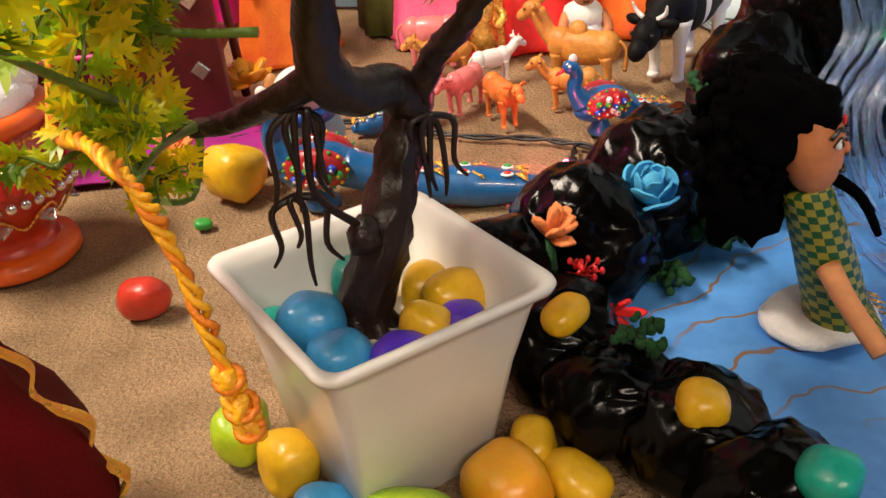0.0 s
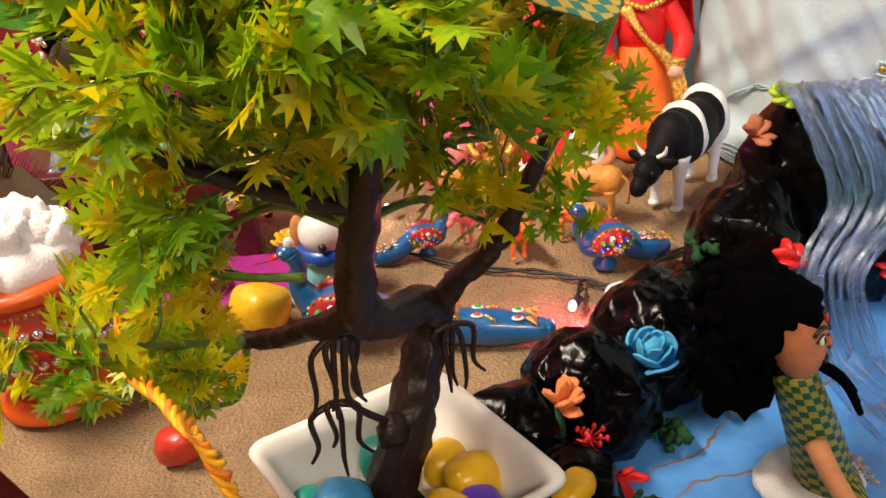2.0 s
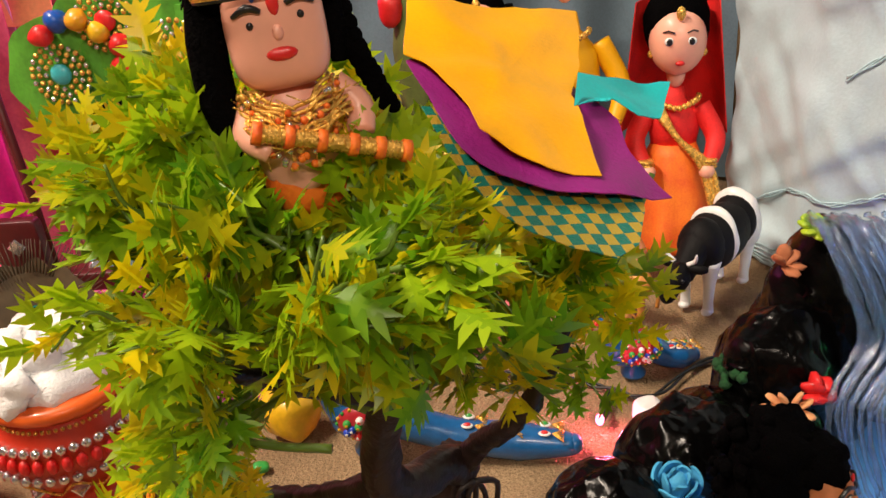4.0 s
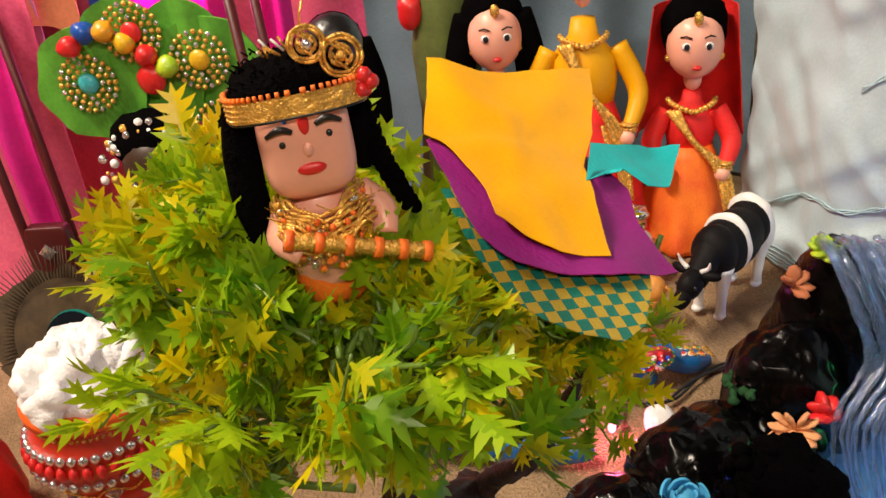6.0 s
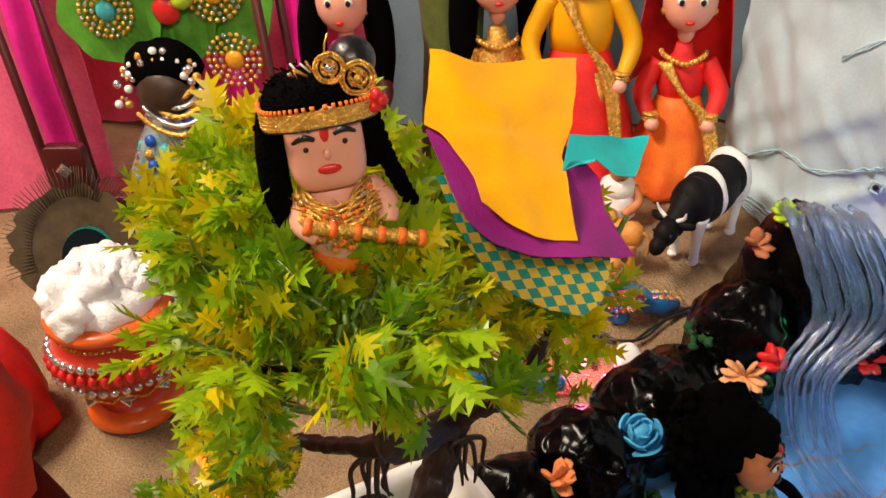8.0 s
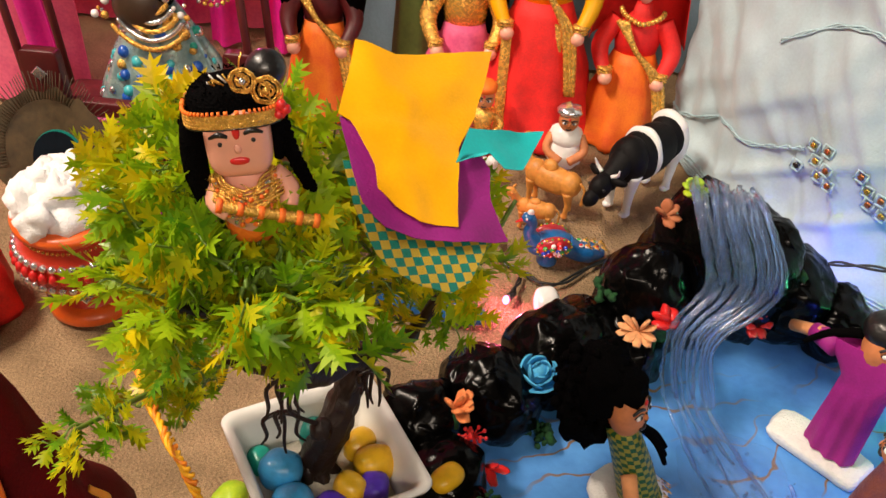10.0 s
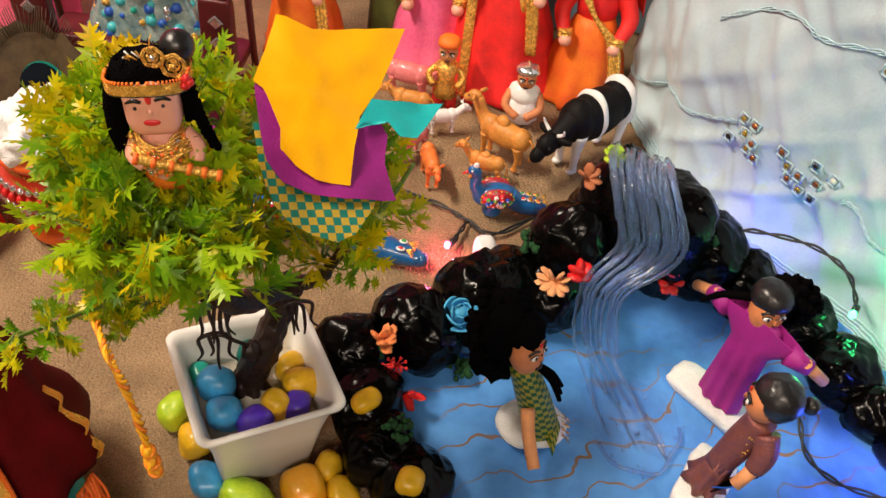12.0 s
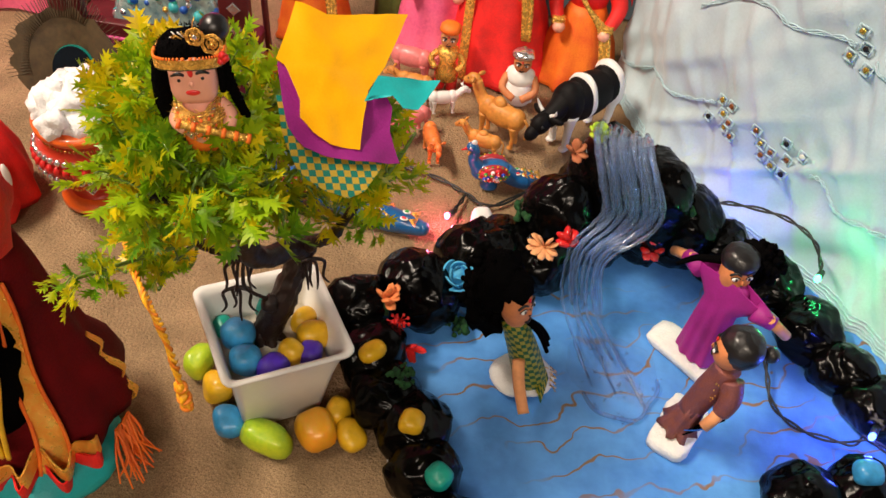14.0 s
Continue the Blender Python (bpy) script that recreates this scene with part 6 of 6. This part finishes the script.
def kalash():
    at = (-0.220, 0.490, 0.001)
    root = thing("clay_pot", at, "red clay pot with beaded bands, filled with cotton", "clay pot")
    c = Vector(at)
    root.scale = (1.06, 1.06, 1.06)
    B = Build()
    B.lathe(c, [(0.028, 0), (0.031, 0.002), (0.030, 0.008), (0.022, 0.013), (0.020, 0.020), (0.030, 0.030), (0.040, 0.044), (0.043, 0.056), (0.040, 0.068), (0.034, 0.076), (0.033, 0.080), (0.038, 0.084), (0.038, 0.088), (0.030, 0.088), (0.028, 0.080)], TERRA, 40)
    B.done("body", at, root)
    B = Build()
    B.lathe(c + Vector((0, 0, 0.078)), [(0.035, 0), (0.0395, 0.004), (0.0400, 0.009), (0.036, 0.011)], TERRAO, 40)
    B.done("rim", at, root, "orange painted rim")
    B = Build()
    B.lathe(c - Vector((0, 0, 0.0)), [(0.0300, 0), (0.0330, 0.003), (0.0320, 0.009), (0.024, 0.012)], TERRAO, 36)
    B.done("foot_ring", at, root, "orange painted foot")
    for z, r, m_, n, q in ((0.075, 0.0355, GOLD, 64, 0.0013), (0.066, 0.0415, SILVER, 40, 0.0030), (0.058, 0.0435, REDP, 36, 0.0030), (0.048, 0.0425, SILVER, 38, 0.0030)):
        B = Build()
        B.blob(Vector(at), (q, q, q * (1.6 if m_ is REDP else 1.0)), m_, (0, 0, 0), 8, 6)
        first = B.done("bead", at, root)
        for i in range(n):
            a = i * 2 * math.pi / n
            ob = first
            if i:
                ob = first.copy()
                scene.collection.objects.link(ob)
            ob.location = (r * math.cos(a), r * math.sin(a), z)
            ob.rotation_euler = (0, 0, a)
    for i in range(9):
        a = i * 2 * math.pi / 9 + 0.2
        d = Vector((math.cos(a), math.sin(a), 0))
        B = Build()
        B.lathe(c + d * 0.0345 + Vector((0, 0, 0.0340)), [(0.0055, 0), (0.0055, 0.0010), (0.0045, 0.0016)], SILVER, 4, rot=(38, 0, math.degrees(a) + 90))
        B.done("mirror", at, root, "small diamond mirror", flat=True)
    B = Build()
    B.tube([c + Vector((q * math.cos(a), q * math.sin(a), 0.036 + 0.006 * math.sin(9 * a))) for a, q in [(i * 2 * math.pi / 180, 0.0362 + 0.0042 * math.sin(9 * i * 2 * math.pi / 180)) for i in range(181)]], 0.0008, GOLD, 5)
    B.done("gold_scroll", at, root, "gold painted scroll line")
    # fluffy cotton in tufts
    heap = thing("cotton", c + Vector((0, 0, 0.090)), "fluffy white cotton wool heaped in the clay pot", "cotton")
    rng = random.Random(9)

    def tuft(p, r, nu, nv, amp, freq, seed=0):
        B = Build()
        B.blob(c + Vector(p) * 1.06, r, COTTON, nu=nu, nv=nv, amp=amp, freq=freq, seed=seed)
        B.done("tuft", heap.location, heap)
    tuft((0, 0, 0.092), (0.036, 0.035, 0.019), 26, 14, 0.2, 60)
    for i in range(26):
        a, q = rng.uniform(0, 6.28), 0.029 * math.sqrt(rng.random())
        tuft((q * math.cos(a), q * math.sin(a), 0.098 + 0.016 * (1 - q / 0.03) + rng.uniform(-0.003, 0.004)), rng.uniform(0.009, 0.016), 22, 14, 0.45, 110, i)


kalash()

# ---- the swing throne, its idol and a plume ----


def throne():
    at = (-0.215, 0.655, 0.001)
    root = thing("swing_throne", at, "maroon board throne with small diamond mirrors and pink lettering", "throne")
    X0, X1, Y = -0.325, -0.118, 0.645

    def bar(name, x0, x1, z0, z1, y0=Y, y1=Y + 0.012, label=""):
        B = Build()
        B.blob(((x0 + x1) / 2, (y0 + y1) / 2, (z0 + z1) / 2), ((x1 - x0) / 2, (y1 - y0) / 2, (z1 - z0) / 2), BOARD, nu=24, nv=16, e=0.14)
        return B.done(name, at, root, label)
    front = bar("front_panel", X0 + 0.030, X1 - 0.026, 0.001, 0.082)
    side_l = bar("side_panel", X0, X0 + 0.034, 0.001, 0.128)
    side_r = bar("side_panel", X1 - 0.030, X1, 0.001, 0.142)
    bar("seat", X0 + 0.006, X1 - 0.006, 0.050, 0.060, Y + 0.012, Y + 0.075)
    for x, y, z in ((X0 + 0.004, Y + 0.004, 0.30), (X1 - 0.004, Y + 0.006, 0.30), (X0 + 0.004, Y + 0.07, 0.30), (X1 - 0.004, Y + 0.07, 0.30)):
        B = Build()
        B.tube([(x, y, 0.002), (x - 0.004, y, 0.12), (x - 0.012, y, z)], 0.0036, BOARD, 10)
        B.done("post", at, root)
    for x, z in ((X0 + 0.016, 0.108), (X0 + 0.018, 0.040), (X1 - 0.014, 0.122), (X1 - 0.014, 0.100), (X1 - 0.016, 0.050)):
        B = Build()
        B.lathe((x, Y - 0.001, z), [(0.0072, 0), (0.0072, 0.0008), (0.0060, 0.0018)], SILVER, 4, rot=(90, 0, 0))
        B.done("mirror", at, side_l if x < -0.2 else side_r, "small diamond mirror", flat=True)
    # pink lettering on the front panel, head line and strokes
    PINKL = mat("pink_letter_paint", (0.62, 0.05, 0.22), 0.5)

    def stroke(pts, r=0.0016):
        B = Build()
        B.tube([(-0.276 + x, Y - 0.0012, z) for x, z in pts], r, PINKL, 6, smooth_to=5)
        B.done("letter_stroke", at, front, "pink painted lettering")
    stroke([(0, 0.066), (0.036, 0.0665), (0.075, 0.067)], 0.0022)
    stroke([(0.012, 0.066), (0.013, 0.060), (0.005, 0.056), (0.004, 0.052), (0.014, 0.044)])
    stroke([(0.026, 0.066), (0.026, 0.043)])
    stroke([(0.052, 0.067), (0.052, 0.058), (0.040, 0.057), (0.042, 0.050), (0.052, 0.048), (0.058, 0.042)])
    stroke([(0.052, 0.067), (0.046, 0.074), (0.038, 0.077)])
    stroke([(0.066, 0.067), (0.066, 0.043)])

    # the dressed idol: one plain mesh
    B = Build()
    c = Vector((-0.215, 0.692, 0.062))
    B.lathe(c, [(0.064, 0), (0.062, 0.010), (0.046, 0.050), (0.026, 0.085), (0.018, 0.098)], mat("aqua_brocade", (0.45, 0.62, 0.58), 0.25, metal=0.5, var=0.6, scale=45, bump=0.9, bscale=160, col2=(0.01, 0.14, 0.24)), 36, wob=0.12, waves=9, squash=0.5)
    B.blob(c + Vector((-0.012, -0.006, 0.096)), (0.024, 0.018, 0.024), mat("idol_dark", (0.045, 0.025, 0.014), 0.4), nu=18, nv=12)
    B.blob(c + Vector((-0.012, 0.000, 0.112)), (0.032, 0.018, 0.026), HAIR, nu=18, nv=12, amp=0.1, freq=90)
    for row in range(2):
        for k in range(20):
            a = math.pi * (k / 19) + 0.12 * math.sin(k * 5)
            q = 0.031 + 0.007 * row + 0.003 * math.sin(k * 3.3 + row)
            B.blob(c + Vector((-0.012 + q * math.cos(a), -0.012 + 0.002 * row, 0.090 + 1.05 * q * math.sin(a))), 0.0028 + 0.001 * math.sin(k * 2.7), (SILVER, GOLD, WHITEP)[(k + row) % 3], nu=8, nv=6)
    rng = random.Random(7)
    lobes = [(-0.050, 0.158, 0.044), (0.040, 0.160, 0.042), (-0.004, 0.150, 0.040), (-0.020, 0.190, 0.030), (0.024, 0.186, 0.030)]
    for dx, dz, r in lobes:
        B.plate([(r * (1 + 0.05 * math.sin(6 * a)) * math.cos(a), r * math.sin(a)) for a in [i * 2 * math.pi / 30 for i in range(30)]], Matrix.Translation(c + Vector((dx, 0.012 + 0.002 * dx / 0.05, dz))) @ pose(0, 0, 0, 90, 0, 0), 0.003, HALO, lift=lambda x, y: 0.003 * math.sin(x * 200))
    for dx, dz, gem in ((-0.050, 0.160, BEADT), (0.038, 0.172, YELST), (0.046, 0.118, ORST), (-0.008, 0.196, REDP)):
        for ring in range(3):
            n = 12 + 6 * ring
            for i in range(n):
                a = i * 2 * math.pi / n
                q = 0.011 + 0.005 * ring
                B.blob(c + Vector((dx + q * math.cos(a), 0.004, dz + q * math.sin(a))), 0.0022, GOLD if (i + ring) % 3 else SILVER, nu=6, nv=5)
        B.blob(c + Vector((dx, 0.004, dz)), (0.008, 0.004, 0.008), gem, nu=12, nv=8)
    for k, m_ in enumerate((REDP, BEADB, ORST, YELST, REDP, LIME)):
        B.blob(c + Vector((-0.056 + 0.014 * k, 0.002, 0.204 - 0.010 * abs(k - 1.5))), 0.0085, m_, nu=12, nv=8, amp=0.2, freq=90)
    B.blob(c + Vector((0.000, 0.002, 0.160)), (0.011, 0.006, 0.011), REDP, nu=12, nv=8, amp=0.2, freq=90)
    for k in range(5):
        for i in range(40):
            a = math.pi * (1.22 + 0.56 * i / 39)
            q = 0.017 + 0.006 * k
            B.blob(c + Vector((q * math.cos(a), -0.018 - 0.010 * (k / 4) + 0.006 * abs(math.cos(a)), 0.114 + 1.15 * q * math.sin(a))), 0.0023, (GOLD, SILVER, GOLD, SILVER, GOLD)[k], nu=6, nv=5)
    for i in range(60):
        a = rng.uniform(math.pi, 2 * math.pi)
        z = rng.uniform(0.004, 0.085)
        q = 0.066 - 0.46 * z
        B.blob(c + Vector((q * math.cos(a), 0.52 * q * math.sin(a), z)), rng.uniform(0.003, 0.006), (BEADB, BEADT, SILVER, TEALST, GOLD)[i % 5], nu=8, nv=6)
    tagged(B.done("idol", c), "dressed idol with green felt halo, beads and gold chains", "idol")


throne()


def plume():
    at = (-0.282, 0.562, 0.002)
    root = thing("peacock_feather", at, "brown peacock feather with a dark eye, leaning by the pot", "feather")
    M = pose(*at, 0, 0, -8) @ pose(0, 0, 0, 62, 0, 0)
    B = Build()
    out = [(-0.012 + 0.060 * math.cos(a) * (1 + 0.06 * math.sin(17 * a)), 0.070 + 0.050 * math.sin(a) * (1 + 0.06 * math.sin(13 * a))) for a in [i * 2 * math.pi / 60 for i in range(60)]]
    B.plate(out, M, 0.001, PLUME, lift=lambda x, y: 0.004 * math.sin(x * 60))
    B.done("vane", at, root)
    B = Build()
    for i in range(70):
        a = math.pi * (-0.15 + 1.3 * i / 69)
        d = Vector((math.cos(a), math.sin(a), 0))
        B.tube([M @ (Vector((-0.012, 0.070, 0.001)) + d * 0.042), M @ (Vector((-0.012, 0.070, 0.003)) + d * 0.066 + Vector((0.003 * math.sin(i * 7), 0, 0)))], [0.0006, 0.0003], PLUME, 4)
    B.done("barb", at, root)
    for r, m_, z in ((0.0235, DKTEAL, 0.006), (0.0220, DARKTEAL, 0.0085)):
        B = Build()
        B.plate([(r * math.cos(a), 0.066 + r * math.sin(a)) for a in [i * 2 * math.pi / 30 for i in range(30)]], M, 0.001, m_, lift=lambda x, y, z=z: z)
        B.done("eye_spot", at, root)
    B = Build()
    B.tube([M @ Vector((0, 0.07, 0.002)), M @ Vector((0, 0.0, 0.0))], 0.0012, PLUME, 6)
    B.done("quill", at, root)


plume()

# ---- flowers on the rocks ----


def rose(at):
    root = thing("foam_rose", at, "sky blue foam rose stuck on a black rock", "artificial flower")
    M = pose(*at, 0, 0, 0) @ pose(0, 0, 0, 22, 8, 0)
    B = Build()
    B.blob(M @ Vector((0, 0, 0.007)), (0.0070, 0.0070, 0.0095), ROSE, (22, 8, 0), nu=16, nv=12)
    B.done("bud", at, root)
    for k in range(12):
        t = k / 11
        a0, r, top = k * 2.4, 0.0052 + 0.0075 * t, 0.0185 - 0.0055 * t
        B = Build()

        def petal(u, v, r=r, top=top, a0=a0, t=t):
            a = a0 + (u - 0.5) * (2.2 - 0.5 * t) * (1 - 0.25 * v * v)
            q = r * (0.45 + 0.75 * math.sin(min(1.0, v * 0.85) * 1.9) - (0.30 - 0.42 * t) * v ** 2)
            return M @ Vector((q * math.cos(a), q * math.sin(a), top * v * (1 - 0.30 * (2 * u - 1) ** 4) - 0.002 * t))
        B.sheet(petal, 10, 8, ROSE, 0.0013)
        B.done("petal", at, root)


rose((0.127, 0.417, 0.046))


def blossom(name, at, n, length, wide, material, tilt, label, seed, stem=None, spread=(0.3, 1.0)):
    root = thing(name, at, label, "artificial flower", "flowers on the rocks")
    rng = random.Random(seed)
    for i in range(n):
        a = i * 2 * math.pi / n + rng.uniform(-0.2, 0.2)
        el = rng.uniform(*spread)
        d = pose(0, 0, 0, *tilt) @ Vector((math.cos(a) * math.cos(el), math.sin(a) * math.cos(el), math.sin(el)))
        p = Vector(at) + d * length * 0.55
        B = Build()
        q = d.to_track_quat("Z", "Y").to_euler()
        B.blob(p, (wide, wide * 0.45, length * 0.5), material, [math.degrees(v) for v in q], nu=14, nv=12, amp=0.22, freq=420, seed=i, taper=-0.25)
        B.done("petal", at, root)
    if stem:
        B = Build()
        B.tube([Vector(at), Vector(at) + Vector(stem) * 0.5, Vector(at) + Vector(stem)], 0.0022, MOSS, 7)
        B.done("stalk", at, root)


def bead_spray(at, n, label, seed):
    """Tiny red beads on short stalks."""
    root = thing("red_spray", at, label, "artificial flower", "flowers on the rocks")
    rng = random.Random(seed)
    proto = None
    for i in range(n):
        d = Vector((rng.gauss(0, 1), rng.gauss(-0.5, 0.7), rng.gauss(0.3, 1))).normalized()
        e = d * rng.uniform(0.005, 0.010)
        if proto is None:
            B = Build()
            B.blob(at, (0.0013, 0.0013, 0.0019), REDP, nu=8, nv=6)
            proto = ob = B.done("bead", at, root)
        else:
            ob = proto.copy()
            scene.collection.objects.link(ob)
        ob.location = e
        B = Build()
        B.tube([Vector(at), Vector(at) + e], 0.0005, REDP, 4)
        B.done("stalk", at, root)


blossom("orange_flower", (0.075, 0.377, 0.052), 8, 0.0155, 0.0042, ORFLOW, (25, 18, 20), "grainy orange artificial flower on a black rock", 1, (0.001, -0.003, -0.016), (0.75, 1.4))
bead_spray((0.088, 0.368, 0.038), 26, "spray of small red beads hanging on the rocks", 2)
blossom("red_flower", (0.098, 0.356, 0.024), 4, 0.0150, 0.0034, REDP, (80, 0, 35), "red artificial flower with slender petals", 3, None, (0.5, 1.2))
blossom("orange_flower", (0.194, 0.446, 0.072), 10, 0.0140, 0.0034, mat("pale_orange_pollen", (0.85, 0.40, 0.17), 0.7, var=0.3, scale=300, bump=0.9, bscale=900), (60, 0, -25), "pale orange artificial flower beside the waterfall", 4, None, (0.2, 1.0))
blossom("red_flower", (0.210, 0.457, 0.074), 5, 0.0120, 0.0062, REDP, (40, 0, 40), "red artificial flower beside the waterfall", 5)
blossom("red_flower", (0.291, 0.500, 0.040), 6, 0.014, 0.0042, REDP, (70, 0, 10), "dark red artificial flower behind the waterfall", 6)
blossom("green_flower", (0.222, 0.512, 0.146), 6, 0.010, 0.0040, LIME, (30, 0, 0), "green and yellow artificial flower at the fall's top", 7)
blossom("orange_flower", (0.205, 0.505, 0.128), 5, 0.012, 0.0040, mat("dried_petal", (0.40, 0.13, 0.05), 0.7), (40, 0, 60), "dry brown-orange flower wedged in the top rocks", 8)

blossom("marigold", (-0.114, 0.700, 0.016), 12, 0.022, 0.0060, ORST, (10, 0, 0), "orange paper marigold lying on the sand", 9)
blossom("marigold", (-0.152, 0.596, 0.010), 10, 0.018, 0.0050, ORFLOW, (10, 0, 0), "pale orange paper flower on the sand", 10)
blossom("marigold", (-0.094, 0.640, 0.012), 9, 0.014, 0.0045, YELST, (10, 0, 0), "yellow paper flower by the toy dog", 11)


def floor_cloth():
    B = Build()
    B.sheet(lambda u, v: (-0.275 + 0.19 * u + 0.006 * math.sin(v * 5), 0.575 + 0.07 * v, 0.004 + 0.003 * noise.noise((u * 9, v * 5, 1))), 24, 10, MAGCL, 0.001)
    tagged(B.done("floor_cloth", (-0.18, 0.61, 0.003)), "magenta cloth laid on sand before the throne", "cloth")


floor_cloth()

# ---- light string ----


def light_string():
    runs = [[(0.300, 0.60, 0.004), (0.200, 0.600, 0.003), (0.145, 0.557, 0.004), (0.118, 0.570, 0.003), (0.090, 0.585, 0.003), (0.041, 0.600, 0.003), (-0.030, 0.640, 0.003), (-0.12, 0.63, 0.003)],
            [(0.118, 0.568, 0.003), (0.112, 0.545, 0.006), (0.107, 0.532, 0.009)],
            [(0.340, 0.560, 0.050), (0.362, 0.554, 0.060), (0.400, 0.534, 0.072), (0.424, 0.508, 0.074), (0.434, 0.488, 0.060), (0.430, 0.477, 0.056)],
            [(0.388, 0.420, 0.030), (0.392, 0.398, 0.020), (0.398, 0.372, 0.010), (0.419, 0.353, 0.009), (0.450, 0.340, 0.020), (0.462, 0.340, 0.030), (0.50, 0.32, 0.02)]]
    root = thing("light_string", (0.145, 0.557, 0.004), "black twin wire light string with tiny coloured bulbs", "light string")
    for pts in runs:
        for s in (-1, 1):
            P, _ = spline([Vector(p) for p in pts], [0] * len(pts), 10)
            Q = [p + Vector((0.0013 * math.cos(k * 0.5) * s, 0.0013 * math.sin(k * 0.5) * s, 0.0008 * s * math.sin(k * 0.5))) for k, p in enumerate(P)]
            B = Build()
            B.tube(Q, 0.0011, WIRE, 6)
            B.done("wire", root.location, root)
    for name, p, col, watts in LEDS:
        if not watts:
            continue
        B = Build()
        c = Vector(p)
        B.blob(c, (0.0028, 0.0028, 0.0042), mat(name + "_bulb", col, 0.3, glow=14.0), nu=12, nv=8)
        ob = B.done("bulb", root.location, root, name + " glowing bulb")
        ob.visible_shadow = False
        B = Build()
        B.tube([c + Vector((0.002, 0.003, -0.001)), c + Vector((0.006, 0.011, -0.002))], 0.0030, WIRE, 8)
        B.done("socket", root.location, root)
        lamp(name + "_led", "POINT", Matrix.Translation(c + Vector((0, 0, 0.001))), watts, col, 0.004)


light_string()
